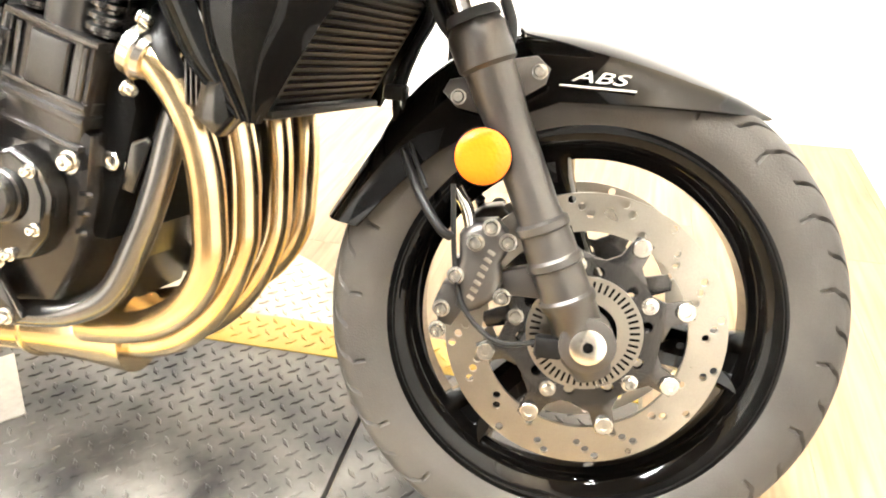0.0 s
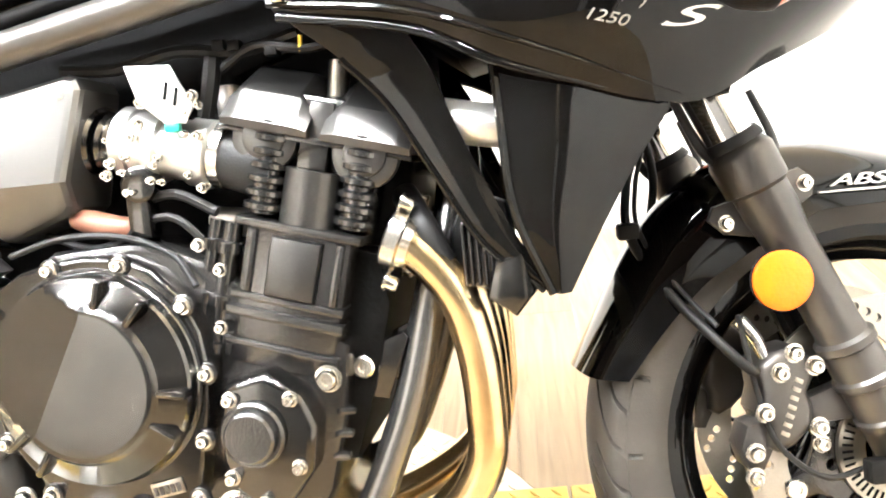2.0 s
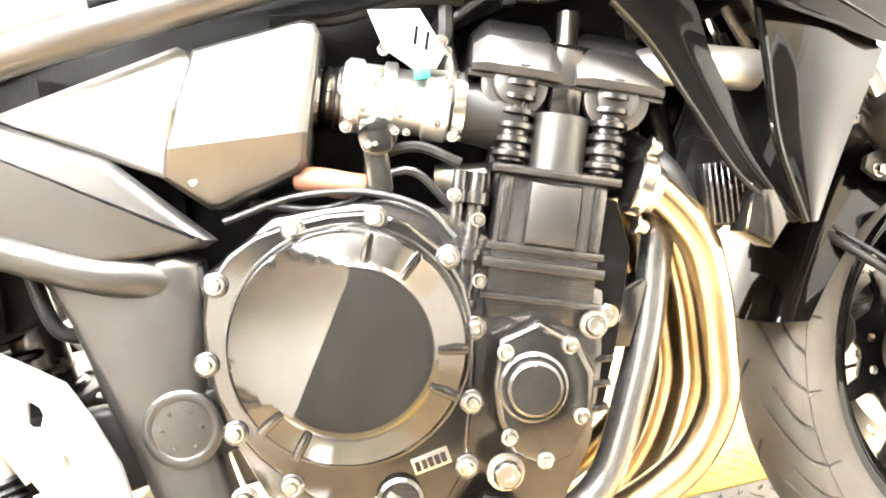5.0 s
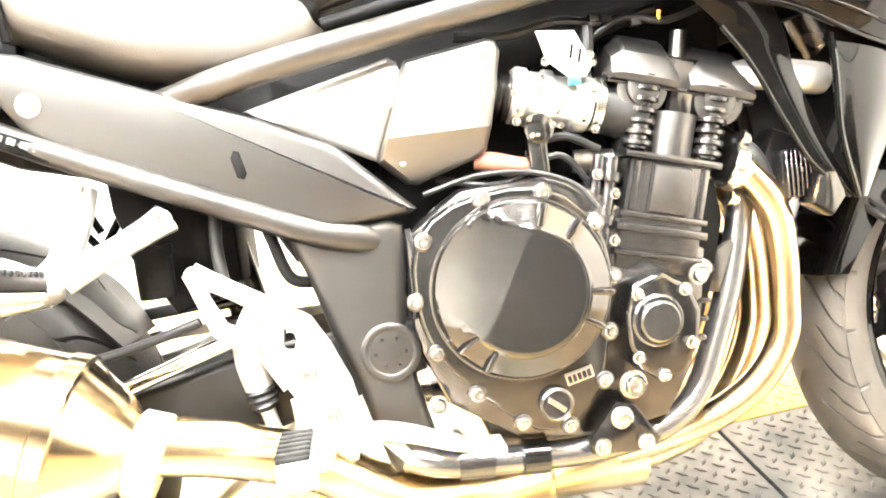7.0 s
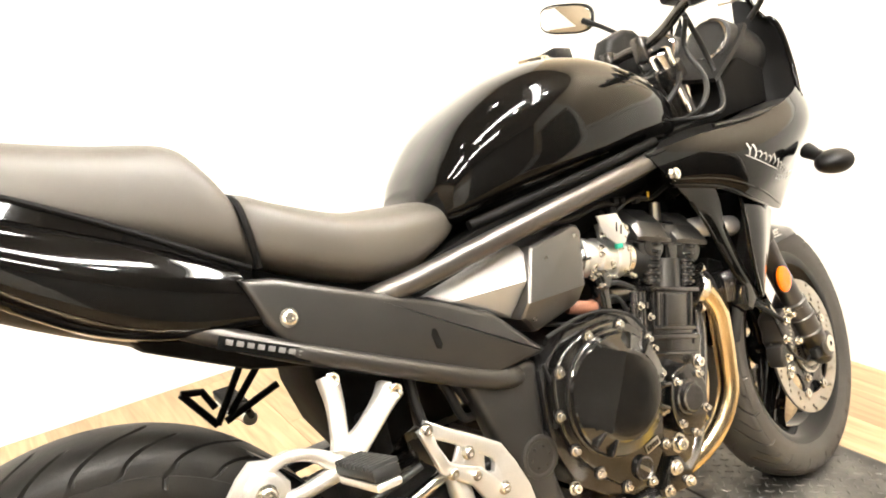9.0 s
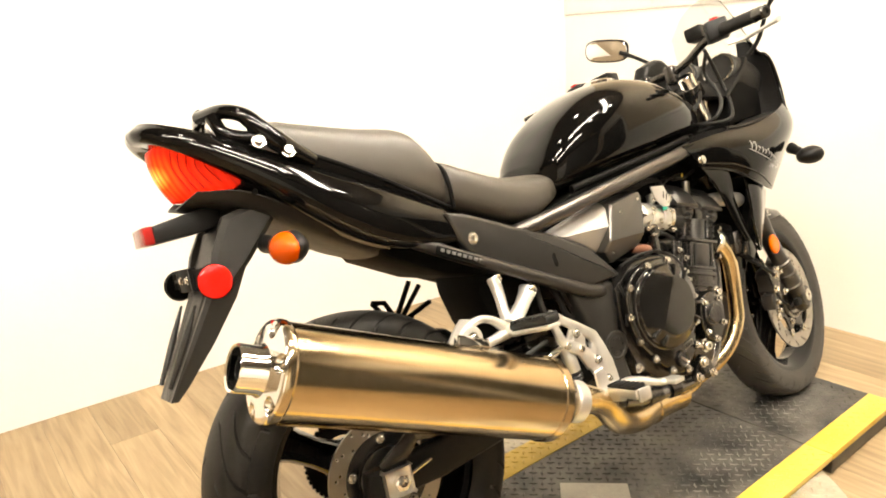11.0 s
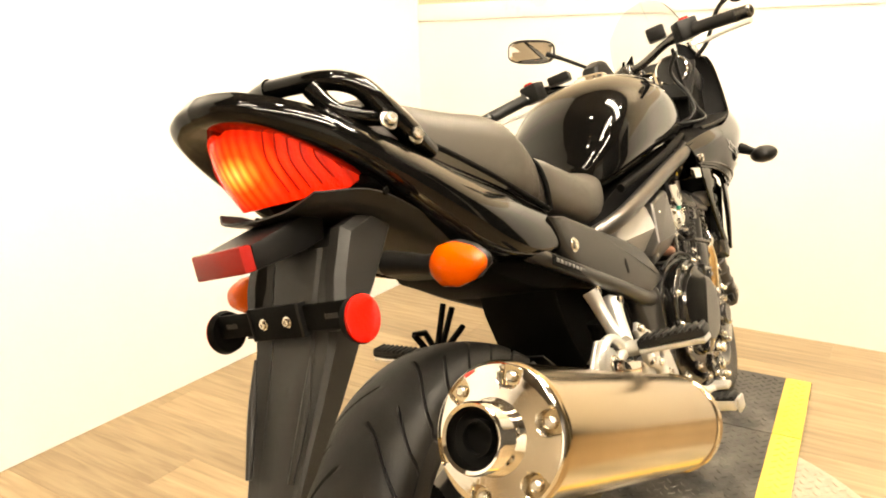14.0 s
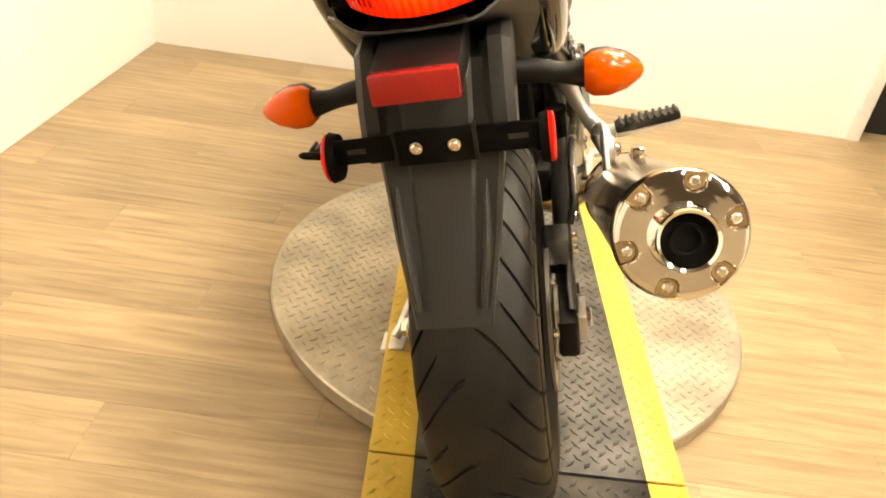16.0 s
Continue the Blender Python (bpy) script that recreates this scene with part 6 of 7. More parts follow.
P("can_mount", lathe([(0, 0.024), (0.012, 0.024), (0.014, 0.020), (0.014, 0.012)], (0.172, -0.212, 0.540), (0, -1, 0), 28), ALU, hang)
P("mount_bolt", bolt_bm((0.172, -0.226, 0.540), (0, -1, 0), 0.010, 0.008), BOLT, hang)
for x, z in ((0.299, 0.627), (0.382, 0.585)):
    P("hanger_bolt", lathe([(0, 0.0105), (0.005, 0.0105), (0.0065, 0.008), (0.0045, 0.005)], (x, -0.163, z), (0, -1, 0), 20), BOLT, hang)
for s in (-1, 1):
    peg = P("passenger_peg", tube([(0.275, s * 0.20, 0.528), (0.272, s * 0.235, 0.532)], 0.013, 14, 1), ALU, None, "passenger foot peg with black rubber top")
    mm = Matrix.Translation((0.270, -0.235, 0.532)) @ Matrix.Rotation(radians(180), 4, "Z") @ Matrix.Rotation(radians(8), 4, "X")
    pad = None
    for k in range(10):
        b = block((-0.018, -0.004 + 0.012 * k, 0.013), (0.018, 0.0025 + 0.012 * k, 0.0195), 0.002) if k else block((-0.017, 0, 0.0), (0.017, 0.115, 0.016), 0.005)
        b.transform(mm)
        if s > 0:
            flip(b)
        ob = P("tread_bar" if k else "rubber", b, RUBBER, pad or peg)
        pad = pad or ob
    b = block((-0.016, 0, -0.010), (0.016, 0.113, 0.0), 0.004)
    b.transform(mm)
    if s > 0:
        flip(b)
    P("peg_body", b, ALU, peg)
    if s > 0:
        for pts in ([(0.168, 0.15, 0.612), (0.211, 0.15, 0.547)], [(0.168, 0.15, 0.612), (0.200, 0.15, 0.606), (0.214, 0.15, 0.575)], [(0.275, 0.15, 0.640), (0.211, 0.15, 0.547)], [(0.300, 0.15, 0.625), (0.232, 0.15, 0.556)], [(0.320, 0.15, 0.580), (0.225, 0.15, 0.548)], [(0.262, 0.15, 0.555), (0.278, 0.20, 0.532)]):
            P("left_hanger", tube(pts, 0.0062, 10, 1), BLACK_AND_SHADE, peg)
# rider's foot plate: a cast frame of arms round two openings
FPY = -0.168
def arm_bm(line, y=FPY, thick=0.013):
    """A flat cast arm along (x, z, half width) stations."""
    left, right = [], []
    for k, (x, z, w) in enumerate(line):
        a, c = line[max(0, k - 1)], line[min(len(line) - 1, k + 1)]
        d = Vector((c[0] - a[0], c[1] - a[1])).normalized()
        left.append((x - d.y * w, z + d.x * w)), right.append((x + d.y * w, z - d.x * w))
    return prism(left + right[::-1], y, y - thick, 0.004, segs=3)


fp = P("foot_plate", arm_bm([(0.404, 0.526, 0.011), (0.440, 0.503, 0.0095), (0.480, 0.477, 0.0105), (0.510, 0.454, 0.013), (0.522, 0.425, 0.016), (0.530, 0.385, 0.024), (0.532, 0.345, 0.030), (0.520, 0.305, 0.030)]), ALU, None, "cast aluminium foot plate")
P("plate_arm", arm_bm([(0.404, 0.526, 0.010), (0.412, 0.495, 0.008), (0.424, 0.462, 0.010), (0.445, 0.447, 0.012), (0.470, 0.432, 0.014), (0.495, 0.395, 0.018)], FPY - 0.001), ALU, fp)
P("plate_web", arm_bm([(0.450, 0.455, 0.013), (0.462, 0.470, 0.016), (0.474, 0.482, 0.012)], FPY + 0.001, 0.010), ALU, fp)
P("plate_web", arm_bm([(0.476, 0.428, 0.010), (0.480, 0.450, 0.009), (0.487, 0.470, 0.008)], FPY + 0.001, 0.010), ALU, fp)
for x, z in ((0.407, 0.523), (0.462, 0.470), (0.466, 0.436), (0.508, 0.400), (0.528, 0.352), (0.432, 0.452)):
    P("plate_bolt", bolt_bm((x, FPY - 0.012, z), (0, -1, 0), 0.0075, 0.007), BOLT, fp)
P("plate_face", prism([(0.446, 0.450), (0.470, 0.486), (0.482, 0.478), (0.478, 0.440), (0.462, 0.434)], FPY - 0.001, FPY - 0.012, 0.002), ALU, fp)
P("plate_face", prism([(0.474, 0.432), (0.498, 0.428), (0.506, 0.452), (0.521, 0.430), (0.531, 0.360), (0.500, 0.360), (0.478, 0.400)], FPY - 0.001, FPY - 0.0125, 0.002), ALU, fp)
P("heel_guard", arm_bm([(0.500, 0.380, 0.014), (0.508, 0.345, 0.020), (0.512, 0.310, 0.020)], FPY - 0.012, 0.006), ALU, fp)
peg = P("rider_peg", tube([(0.515, -0.178, 0.318), (0.512, -0.232, 0.325)], 0.014, 14, 1), ALU, None, "rider foot peg with black rubber top")
P("peg_body", block((0.476, -0.304, 0.330), (0.514, -0.222, 0.351), 0.006), ALU, peg)
P("end_plate", block((0.480, -0.310, 0.325), (0.516, -0.3035, 0.353), 0.004), ALU, peg)
pad = P("rubber", block((0.478, -0.302, 0.350), (0.510, -0.224, 0.356), 0.002), RUBBER, peg)
for k in range(6):
    P("tread_bar", block((0.478, -0.300 + 0.0125 * k, 0.355), (0.510, -0.293 + 0.0125 * k, 0.359), 0.0015), RUBBER, pad)
P("brake_pedal", tube([(0.53, -0.186, 0.322), (0.57, -0.192, 0.330), (0.61, -0.196, 0.322), (0.655, -0.20, 0.305), (0.69, -0.205, 0.300)], [0.013, 0.012, 0.011, 0.009, 0.009], 14, 5, None, 0.7), ALU, None, "aluminium brake pedal")
P("pedal_pad", block((0.672, -0.235, 0.296), (0.705, -0.198, 0.308), 0.004), ALU)
P("pedal_tab", prism([(0.575, 0.318), (0.600, 0.312), (0.612, 0.292), (0.603, 0.286), (0.592, 0.298)], -0.188, -0.194, 0.002), ALU, None, "small cast pedal stop")
P("master_cylinder", tube([(0.440, -0.158, 0.455), (0.447, -0.160, 0.42), (0.452, -0.160, 0.39)], [0.010, 0.0165, 0.0155], 16, 3), ALU, None, "bright rear brake master cylinder")
P("push_rod", tube([(0.452, -0.160, 0.39), (0.462, -0.162, 0.345), (0.470, -0.165, 0.315)], [0.010, 0.008, 0.011], 14, 3), ALU)
P("rod_boot", lathe([(0, 0.013), (0.006, 0.0165), (0.010, 0.0125), (0.014, 0.0165), (0.018, 0.0125), (0.022, 0.0155), (0.028, 0.010)], (0.452, -0.160, 0.392), (0.2, 0, -1), 20), RUBBER)
P("pedal_spring", tube([(0.462 + 0.006 * math.cos(k), -0.180 + 0.006 * math.sin(k), 0.335 - 0.0007 * k) for k in range(60)], 0.0016, 6, 1), BLACK_AND_SHADE, None, "small dark coil spring")
P("fluid_tank", lathe([(0, 0.020), (0.045, 0.020), (0.050, 0.023), (0.058, 0.022)], (0.355, -0.128, 0.50), (0, 0, 1), 24), BLACK_AND_SHADE, None, "rear brake fluid pot")
for pts in ([(0.43, -0.12, 0.60), (0.425, -0.13, 0.55), (0.43, -0.14, 0.49)], [(0.47, -0.10, 0.60), (0.485, -0.12, 0.545), (0.50, -0.12, 0.50), (0.53, -0.11, 0.49)], [(0.50, -0.10, 0.59), (0.495, -0.12, 0.56), (0.515, -0.12, 0.52)]):
    P("vent_hose", tube(pts, 0.007, 10), RUBBER, None, "black rubber hose")
# side stand
stand = P("side_stand", tube([(0.50, 0.14, 0.29), (0.40, 0.19, 0.20), (0.30, 0.245, 0.115), (0.265, 0.268, 0.088)], [0.014, 0.013, 0.012, 0.012], 14), ALU, None, "side stand propping the motorcycle")
P("stand_foot", block((0.235, 0.245, 0.066), (0.30, 0.30, 0.080), 0.004, Matrix.Translation((0, 0, 0)) ), ALU, stand)
# radiator
RAD = Matrix.Translation((1.176, 0, 0.515)) @ Matrix.Rotation(radians(29), 4, "Y")
rad = P("radiator", block((-0.036, -0.136, 0.0), (0.0, 0.136, 0.20), 0.006, RAD), BLACK_AND_SHADE, None, "black finned radiator")
for k in range(20):
    P("fin", block((-0.001, -0.130, 0.010 + 0.0092 * k), (0.0035, 0.130, 0.0145 + 0.0092 * k), 0, RAD), PLASTIC, rad)
for s in (-1, 1):
    P("side_tank", block((-0.040, s * 0.128, -0.004), (0.004, s * 0.140, 0.17), 0.005, RAD), PLASTIC, rad)
P("rad_bottom", block((1.132, -0.140, 0.507), (1.190, 0.140, 0.516), 0.003), PLASTIC, rad)
P("oil_cooler", prism([(1.085, 0.515), (1.115, 0.505), (1.145, 0.53), (1.135, 0.585), (1.10, 0.60), (1.082, 0.56)], -0.118, -0.080, 0.006), PLASTIC, None, "dark cooler end tank")
P("horn", prism([(1.115, 0.505), (1.140, 0.487), (1.158, 0.508), (1.150, 0.545), (1.125, 0.540)], -0.165, -0.125, 0.008), ENGINE2, None, "grey rounded block under the fairing")
reg = P("regulator", block((1.094, -0.138, 0.512), (1.130, -0.100, 0.572), 0.003, Matrix.Identity(4)), ENGINE, None, "dark finned regulator beside the radiator")
for k in range(6):
    P("cooling_fin", block((1.0955 + 0.006 * k, -0.146, 0.514), (1.0985 + 0.006 * k, -0.136, 0.570), 0.0008, None, None, 1), ENGINE, reg)
P("water_hose", tube([(1.02, -0.10, 0.66), (1.07, -0.135, 0.665), (1.12, -0.145, 0.655), (1.15, -0.14, 0.65)], 0.019, 18), ALU, None, "bright water pipe")
P("coolant_hose", tube([(1.04, -0.10, 0.60), (1.06, -0.13, 0.57), (1.075, -0.13, 0.535)], 0.013, 12), RUBBER)

# fairing
for s in (-1, 1):
    rows = [
        [(0.925, s * 0.176, 0.818), (1.05, s * 0.192, 0.832), (1.20, s * 0.200, 0.838), (1.34, s * 0.185, 0.868), (1.44, s * 0.140, 0.905), (1.50, s * 0.06, 0.925), (1.512, 0, 0.930)],
        [(0.938, s * 0.184, 0.796), (1.06, s * 0.207, 0.798), (1.20, s * 0.222, 0.790), (1.335, s * 0.206, 0.805), (1.44, s * 0.158, 0.825), (1.512, s * 0.07, 0.840), (1.525, 0, 0.844)],
        [(0.952, s * 0.187, 0.776), (1.07, s * 0.206, 0.760), (1.19, s * 0.213, 0.728), (1.315, s * 0.176, 0.728), (1.425, s * 0.130, 0.750), (1.500, s * 0.060, 0.770), (1.516, 0, 0.775)],
        [(0.965, s * 0.184, 0.757), (1.075, s * 0.194, 0.733), (1.155, s * 0.196, 0.694), (1.286, s * 0.154, 0.655), (1.362, s * 0.118, 0.681), (1.440, s * 0.055, 0.712), (1.455, 0, 0.720)],
    ]
    if s < 0:
        side_shell = net(rows, 6, 6, 0.004)
    fair = P("upper_fairing", net(rows, 6, 6, 0.004), GLOSS, None, "gloss black upper fairing half", 50)
    P("fairing_filler", net([[(0.90, s * 0.135, 0.815), (1.0, s * 0.135, 0.832), (1.10, s * 0.115, 0.845), (1.20, s * 0.10, 0.848)], [(0.928, s * 0.180, 0.813), (1.05, s * 0.192, 0.827), (1.13, s * 0.195, 0.830), (1.20, s * 0.196, 0.833)]], 4, 4, 0.003), BLACK_AND_SHADE, fair)
    P("fairing_ridge", tube(rows[3][:4], [0.0055, 0.0055, 0.0045, 0.0008], 10, 6, None, 0.8), GLOSS, fair)
    P("fairing_groove", tube([Vector(a).lerp(Vector(c), f) + Vector((0, s * 0.003, 0)) for a, c, f in zip(rows[2][:4], rows[3][:4], (0.5, 0.55, 0.6, 0.92))], [0.0030, 0.0030, 0.0020, 0.0003], 8), GLOSS, fair)
    P("fairing_bolt", bolt_bm((0.970, s * 0.189, 0.775), (0, s, 0.1), 0.010, 0.006, None, 12), BOLT, fair, "bright fairing fastener")
    rows = [
        [(1.138, s * 0.182, 0.708), (1.141, s * 0.182, 0.650), (1.146, s * 0.177, 0.580), (1.172, s * 0.162, 0.506)],
        [(1.205, s * 0.176, 0.684), (1.192, s * 0.178, 0.630), (1.180, s * 0.174, 0.568), (1.179, s * 0.163, 0.505)],
        [(1.282, s * 0.140, 0.655), (1.247, s * 0.150, 0.606), (1.217, s * 0.153, 0.557), (1.188, s * 0.157, 0.505)],
    ]
    P("lower_fairing", net(rows, 5, 8, 0.004), GLOSS, None, "gloss black lower fairing blade", 60)
    P("blade_edge", tube(rows[0], 0.004, 8), GLOSS)
    rows = [[(0.975, s * 0.186, 0.750), (1.012, s * 0.176, 0.718), (1.047, s * 0.168, 0.677), (1.082, s * 0.164, 0.614), (1.117, s * 0.162, 0.553), (1.165, s * 0.158, 0.508)],
            [(1.030, s * 0.188, 0.745), (1.050, s * 0.180, 0.716), (1.072, s * 0.172, 0.680), (1.100, s * 0.168, 0.614), (1.131, s * 0.165, 0.556), (1.169, s * 0.160, 0.510)],
            [(1.068, s * 0.186, 0.736), (1.086, s * 0.178, 0.704), (1.100, s * 0.168, 0.662), (1.123, s * 0.164, 0.606), (1.146, s * 0.162, 0.556), (1.172, s * 0.158, 0.514)]]
    P("fairing_strut", net(rows, 5, 4, 0.005), GLOSS, None, "gloss black slim fairing strut", 50)
    P("strut_edge", tube(rows[0][1:], 0.0032, 8), GLOSS)
    # inner cowl around the dash and the edge of the screen
    rows = [
        [(1.350, s * 0.070, 0.862), (1.362, s * 0.070, 0.930), (1.375, s * 0.068, 1.010), (1.385, s * 0.066, 1.095)],
        [(1.378, s * 0.118, 0.862), (1.388, s * 0.114, 0.930), (1.396, s * 0.108, 1.005), (1.400, s * 0.100, 1.070)],
        [(1.398, s * 0.164, 0.864), (1.404, s * 0.155, 0.930), (1.404, s * 0.145, 1.000), (1.398, s * 0.134, 1.030)],
    ]
    P("inner_cowl", net(rows, 5, 5, 0.004), COWL, None, "dark plastic inner fairing panel")
    P("cowl_edge", tube([(1.388, s * 0.098, 1.085), (1.392, s * 0.118, 1.040), (1.402, s * 0.136, 1.030), (1.408, s * 0.147, 1.000), (1.408, s * 0.158, 0.930), (1.400, s * 0.167, 0.866)], [0.004, 0.004, 0.005, 0.006, 0.006, 0.005], 10), GLOSS)
    # shelf under it, and its outer lip
    rows = [
        [(1.185, s * 0.120, 0.842), (1.260, s * 0.105, 0.850), (1.330, s * 0.088, 0.862), (1.352, s * 0.070, 0.868)],
        [(1.190, s * 0.150, 0.844), (1.275, s * 0.150, 0.850), (1.345, s * 0.145, 0.860), (1.385, s * 0.120, 0.868)],
        [(1.195, s * 0.172, 0.838), (1.290, s * 0.180, 0.848), (1.350, s * 0.178, 0.858), (1.400, s * 0.166, 0.866)],
    ]
    P("cowl_shelf", net(rows, 5, 5, 0.004), FENDERGREY, None, "grained grey shelf inside the fairing")
    P("cowl_ledge", tube([(1.130, s * 0.160, 0.842), (1.200, s * 0.174, 0.842), (1.300, s * 0.183, 0.852), (1.400, s * 0.169, 0.866)], 0.006, 10, 6, None, 0.6), PLASTIC)
    # air vent beside the headlamp
    P("side_vent", net([[(1.362, s * 0.172, 0.842), (1.405, s * 0.158, 0.846)], [(1.378, s * 0.176, 0.800), (1.400, s * 0.165, 0.806)]], 4, 4, 0.006), SILVER, None, "small silver-edged air vent")
    rows = [[(1.452, s * 0.120, 0.905), (1.42, s * 0.128, 0.985), (1.365, s * 0.125, 1.075), (1.333, s * 0.108, 1.150)], [(1.505, s * 0.06, 0.925), (1.465, s * 0.068, 1.02), (1.405, s * 0.070, 1.13), (1.347, s * 0.062, 1.213)], [(1.512, 0, 0.93), (1.47, 0, 1.03), (1.41, 0, 1.14), (1.35, 0, 1.235)]]
    sc = bpy.data.materials.get("screen_plastic")
    if sc is None:
        sc = bpy.data.materials.new("screen_plastic")
        sc.use_nodes = True
        pb = sc.node_tree.nodes["Principled BSDF"]
        pb.inputs["Transmission Weight"].default_value, pb.inputs["Roughness"].default_value, pb.inputs["IOR"].default_value = 1.0, 0.02, 1.15
    P("windscreen", net(rows, 5, 5, 0.002), sc, None, "clear plastic windscreen")
    sig = P("front_signal", tube([(1.345, s * 0.195, 0.755), (1.335, s * 0.222, 0.742), (1.325, s * 0.242, 0.731)], [0.016, 0.012, 0.013], 14), PLASTIC, None, "front turn signal with a black shell")
    m = Matrix.Translation((1.322, s * 0.256, 0.727))
    shell = lathe([(-0.036, 0.003), (-0.030, 0.011), (-0.012, 0.0205), (0.006, 0.024), (0.010, 0.024)], (0, 0, 0), (1, 0, 0), 28)
    glass = lathe([(0.010, 0.0235), (0.018, 0.0205), (0.025, 0.013), (0.028, 0.004)], (0, 0, 0), (1, 0, 0), 28)
    for b in (shell, glass):
        b.transform(Matrix.Diagonal((1, 1.5, 1, 1)))
    shell.transform(m), glass.transform(m)
    P("signal_shell", shell, PLASTIC, sig)
    P("signal_lens", glass, ORANGE, sig, "amber lens")
# lettering on the fairing side
SIDE = BVHTree.FromBMesh(side_shell)


def on_fairing(x, z, out=0.0):
    """A point just proud of the fairing's right side."""
    hit = SIDE.ray_cast(Vector((x, -0.6, z)), Vector((0, 1, 0)))[0]
    return Vector((x, (hit.y if hit else -0.2) - 0.0008 - out, z))


def ribbon(points, width):
    """A flat brush stroke that lies on the fairing: thick on its slanted downstrokes, thin on its upstrokes."""
    pts = [Vector((x, 0, z)) for x, z in points]
    line = []
    for k in range(len(pts) - 1):
        p0, p1, p2, p3 = pts[max(k - 1, 0)], pts[k], pts[k + 1], pts[min(k + 2, len(pts) - 1)]
        for i in range(6):
            f = i / 6
            line.append(0.5 * (2 * p1 + (p2 - p0) * f + (2 * p0 - 5 * p1 + 4 * p2 - p3) * f * f + (3 * p1 - p0 - 3 * p2 + p3) * f ** 3))
    line.append(pts[-1])
    bm = bmesh.new()
    last = None
    pen = Vector((0.86, 0, 0.50)) * width * 0.5
    for p in line:
        a, c = p - pen, p + pen
        cur = [bm.verts.new(on_fairing(a.x, a.z)), bm.verts.new(on_fairing(a.x, a.z, 0.0008)), bm.verts.new(on_fairing(c.x, c.z, 0.0008)), bm.verts.new(on_fairing(c.x, c.z))]
        if last:
            for i in range(4):
                j = (i + 1) % 4
                bm.faces.new((last[i], last[j], cur[j], cur[i]))
        last = cur
    bmesh.ops.recalc_face_normals(bm, faces=bm.faces)
    return bm


# a run of looping brush strokes that falls towards the nose, with a bar under it
rng = random.Random(12)
stroke = []
for k in range(40):
    f = k / 39
    tall = (0.0115 if k < 7 else 0.0050) * rng.uniform(0.75, 1.15) + (0.006 if k in (19, 20, 31) else 0)
    stroke.append((1.132 + 0.128 * f + 0.0050 * math.sin(k * 1.57 + 0.6) + rng.uniform(-0.0015, 0.0015), 0.787 - 0.059 * f + tall * math.cos(k * 1.57)))
P("decal_script", ribbon(stroke, 0.0036), GREYPAINT, None, "silver looping brush-stroke decal on the fairing")
P("decal_bar", ribbon([(1.126, 0.778), (1.15, 0.766), (1.185, 0.749), (1.215, 0.737)], 0.0022), GREYPAINT, None, "thin silver decal stroke")


def decal_words(text, size, x, z, wide, tilt, shear):
    """Lettering laid on the curved fairing side."""
    b = words(text, size, Matrix.Translation((x, 0, z)) @ Matrix.Rotation(radians(90), 4, "X") @ Matrix.Rotation(radians(tilt), 4, "Z") @ Matrix.Diagonal((wide, 1, 1, 1)), 0.001, shear)
    bmesh.ops.triangulate(b, faces=b.faces[:])
    bmesh.ops.subdivide_edges(b, edges=[e for e in b.edges if e.calc_length() > 0.004], cuts=2)
    for v in b.verts:
        v.co = on_fairing(v.co.x, v.co.z, 0.0008 if v.co.y < 0 else -0.0012)
    return b


P("decal_number", decal_words("1250", 0.0115, 1.227, 0.7210, 1.5, -14, 0.3), GREYPAINT, None, "grey 1250 lettering")
P("decal_letter", decal_words("S", 0.021, 1.282, 0.7180, 3.6, -2, 0.5), WHITEPAINT, None, "silver S lettering")
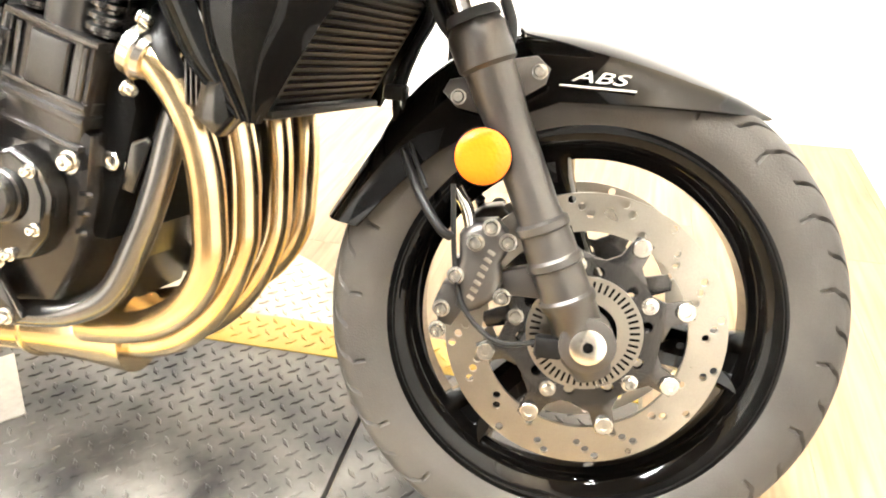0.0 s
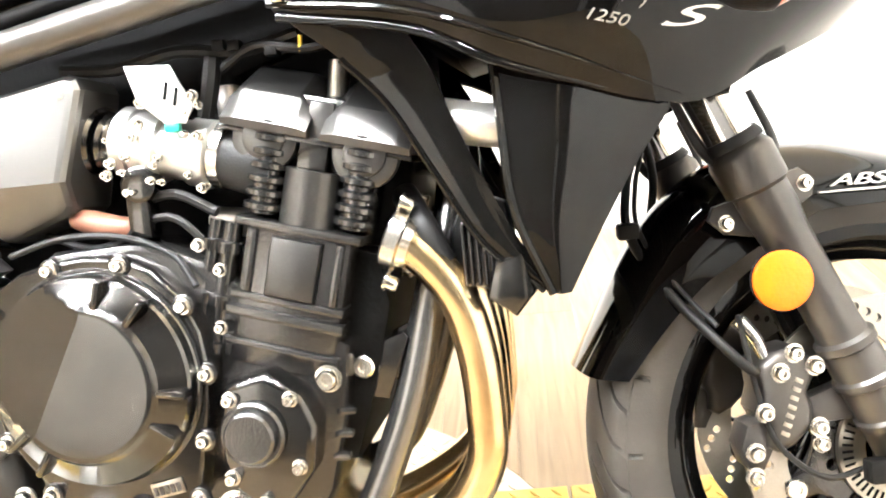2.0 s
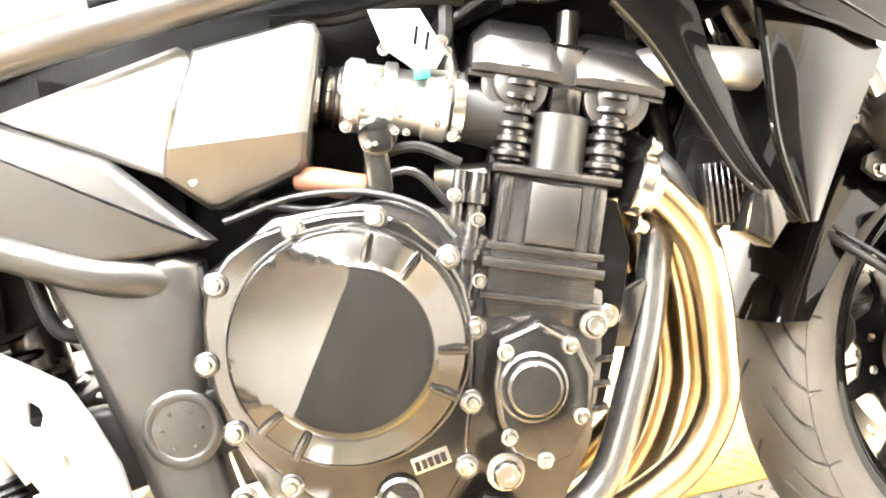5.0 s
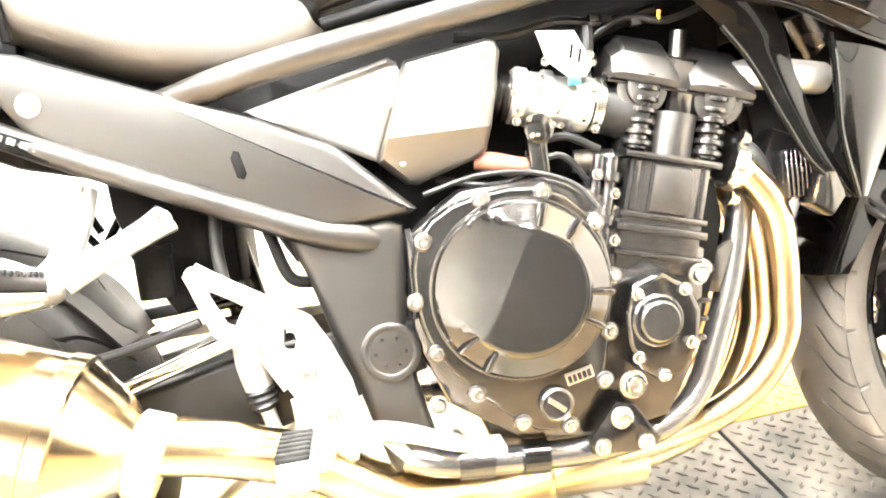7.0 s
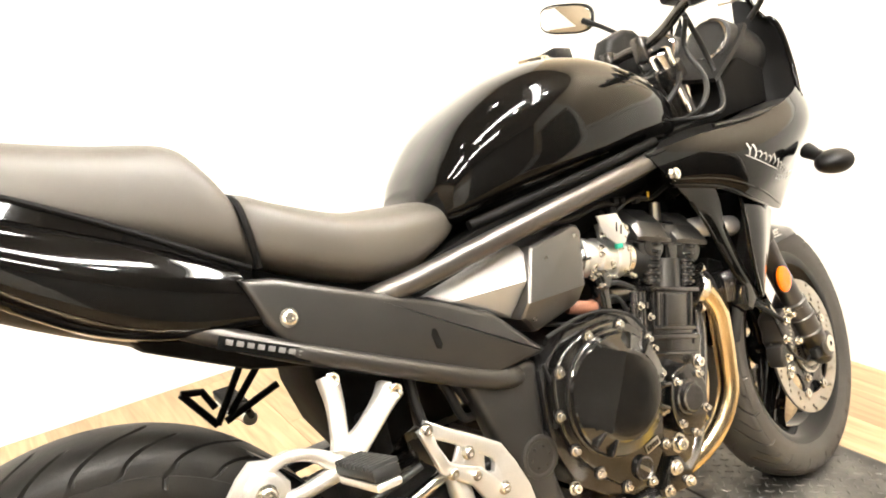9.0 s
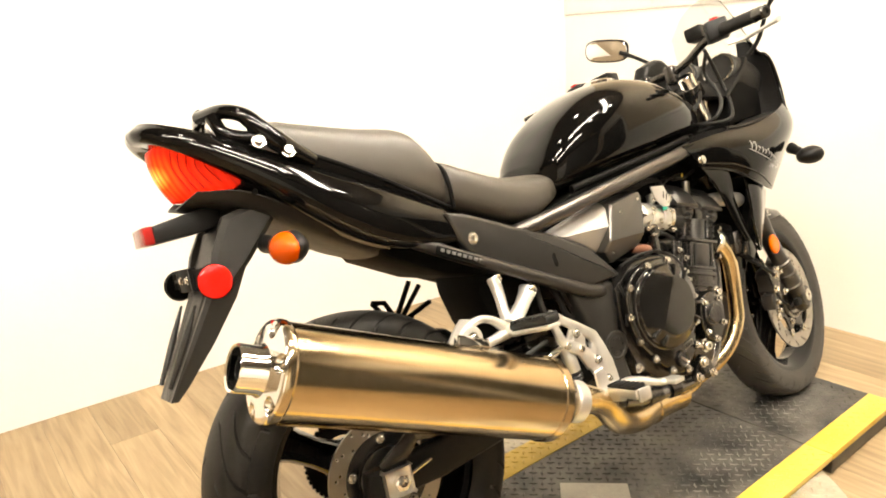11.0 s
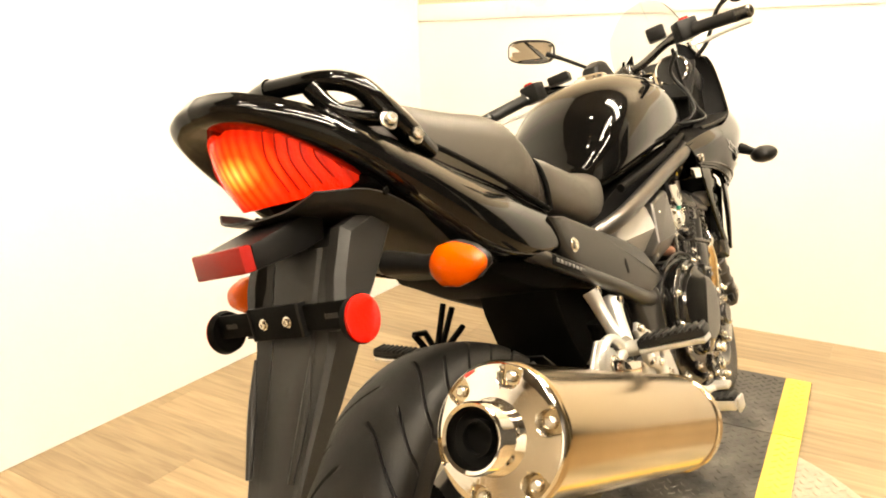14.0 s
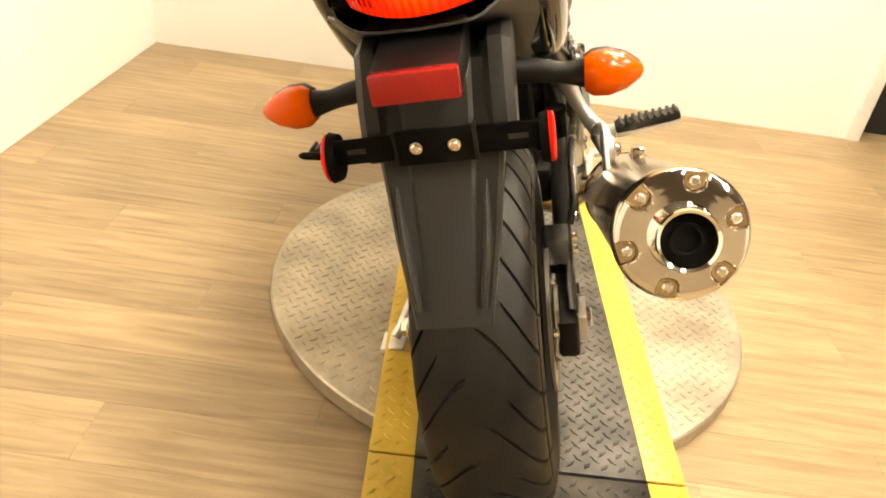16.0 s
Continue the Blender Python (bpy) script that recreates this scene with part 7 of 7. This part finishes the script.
# dash
dash = P("instrument_panel", net([[(1.20, -0.13, 0.93), (1.27, -0.13, 0.98), (1.33, -0.125, 1.03)], [(1.19, 0, 0.95), (1.27, 0, 1.0), (1.34, 0, 1.05)], [(1.20, 0.13, 0.93), (1.27, 0.13, 0.98), (1.33, 0.125, 1.03)]], 5, 4, 0.01), PLASTIC, None, "black instrument panel")
for x, y, z in ((1.303, -0.068, 0.998), (1.308, 0.064, 1.006)):
    axis = Vector((-0.90, -0.16, 0.40)).normalized()
    g = P("gauge", lathe([(0, 0.043), (0.030, 0.0465), (0.040, 0.0455), (0.042, 0.041), (0.030, 0.038)], (x, y, z), axis, 40), CHROME, dash, "round gauge with a bright rim")
    P("gauge_face", lathe([(0.029, 0.0385), (0.030, 0.0)], (x, y, z), axis, 40), GAUGE, g)
    turn = axis.to_track_quat("Z", "Y").to_matrix().to_4x4()
    for k in range(9):
        m = Matrix.Translation((x, y, z)) @ turn @ Matrix.Rotation(radians(30 * k - 120), 4, "Z")
        P("dial_mark", block((-0.0008, 0.026, 0.0305), (0.0008, 0.034, 0.0310), 0, m), BLACK_AND_SHADE, g)
    P("needle", block((-0.0009, -0.004, 0.032), (0.0009, 0.028, 0.0328), 0, Matrix.Translation((x, y, z)) @ turn @ Matrix.Rotation(radians(130), 4, "Z")), RED, g, "red needle")
    P("gauge_pod", lathe([(-0.105, 0.020), (-0.098, 0.058), (-0.080, 0.066), (-0.050, 0.064), (0.000, 0.056), (0.034, 0.050), (0.037, 0.0465)], (x, y, z), axis, 36), FENDERGREY, g, "dark rounded gauge housing")
P("gauge_hood", prism([(1.172, 0.985), (1.180, 1.050), (1.196, 1.080), (1.250, 1.098), (1.278, 1.094), (1.338, 1.048), (1.360, 0.990), (1.300, 0.960)], 0.108, 0.160, 0.014, segs=3), PLASTIC, dash)
P("dash_bracket", prism([(1.215, 0.850), (1.375, 0.868), (1.380, 0.950), (1.320, 0.985), (1.235, 0.930)], -0.115, 0.115, 0.010), BLACK_AND_SHADE, None, "dark bracket under the instruments")
P("steering_head", tube([fork_at(0.70) + Vector((-0.04, 0, 0)), fork_at(0.95) + Vector((-0.035, 0, 0))], 0.034, 20, 1), ENGINE, None, "black steering head")
P("front_beam", prism([(1.03, 0.84), (1.20, 0.86), (1.30, 0.86), (1.28, 0.76), (1.10, 0.72), (1.03, 0.77)], -0.07, 0.07, 0.01), BLACK_AND_SHADE, None, "dark headlamp bracket")
for pts in ([(1.10, -0.10, 0.86), (1.12, -0.15, 0.88), (1.16, -0.14, 0.93), (1.17, -0.10, 1.0), (1.15, -0.13, 1.05)], [(1.09, -0.08, 0.87), (1.13, -0.17, 0.862), (1.20, -0.14, 0.90), (1.22, -0.11, 0.97), (1.16, -0.12, 1.06)], [(1.08, 0.05, 0.90), (1.14, 0.03, 0.95), (1.17, -0.03, 0.98)], [(1.10, -0.06, 0.88), (1.15, -0.08, 0.93), (1.19, -0.06, 0.96)]):
    P("control_cable", tube(pts, 0.0052, 10), RUBBER, None, "black control cable")

# floor planks
plank_data = {}
row = 0
u = U0
while u < U1 - 0.01:
    v = V0 - (row * 0.43) % PLANK_L
    while v < V1:
        a, b = max(v, V0), min(v + PLANK_L, V1)
        if b - a > 0.03:
            key = round(b - a, 2)
            if key not in plank_data:
                plank_data[key] = plank_mesh(key)
            ob = new("plank", plank_data[key])
            ob.parent = base
            ob.matrix_local = Matrix.Translation((u + PLANK_W, a, FLOOR_Z)) @ Matrix.Rotation(math.pi / 2, 4, "Z")
        v += PLANK_L
    u += PLANK_W
    row += 1
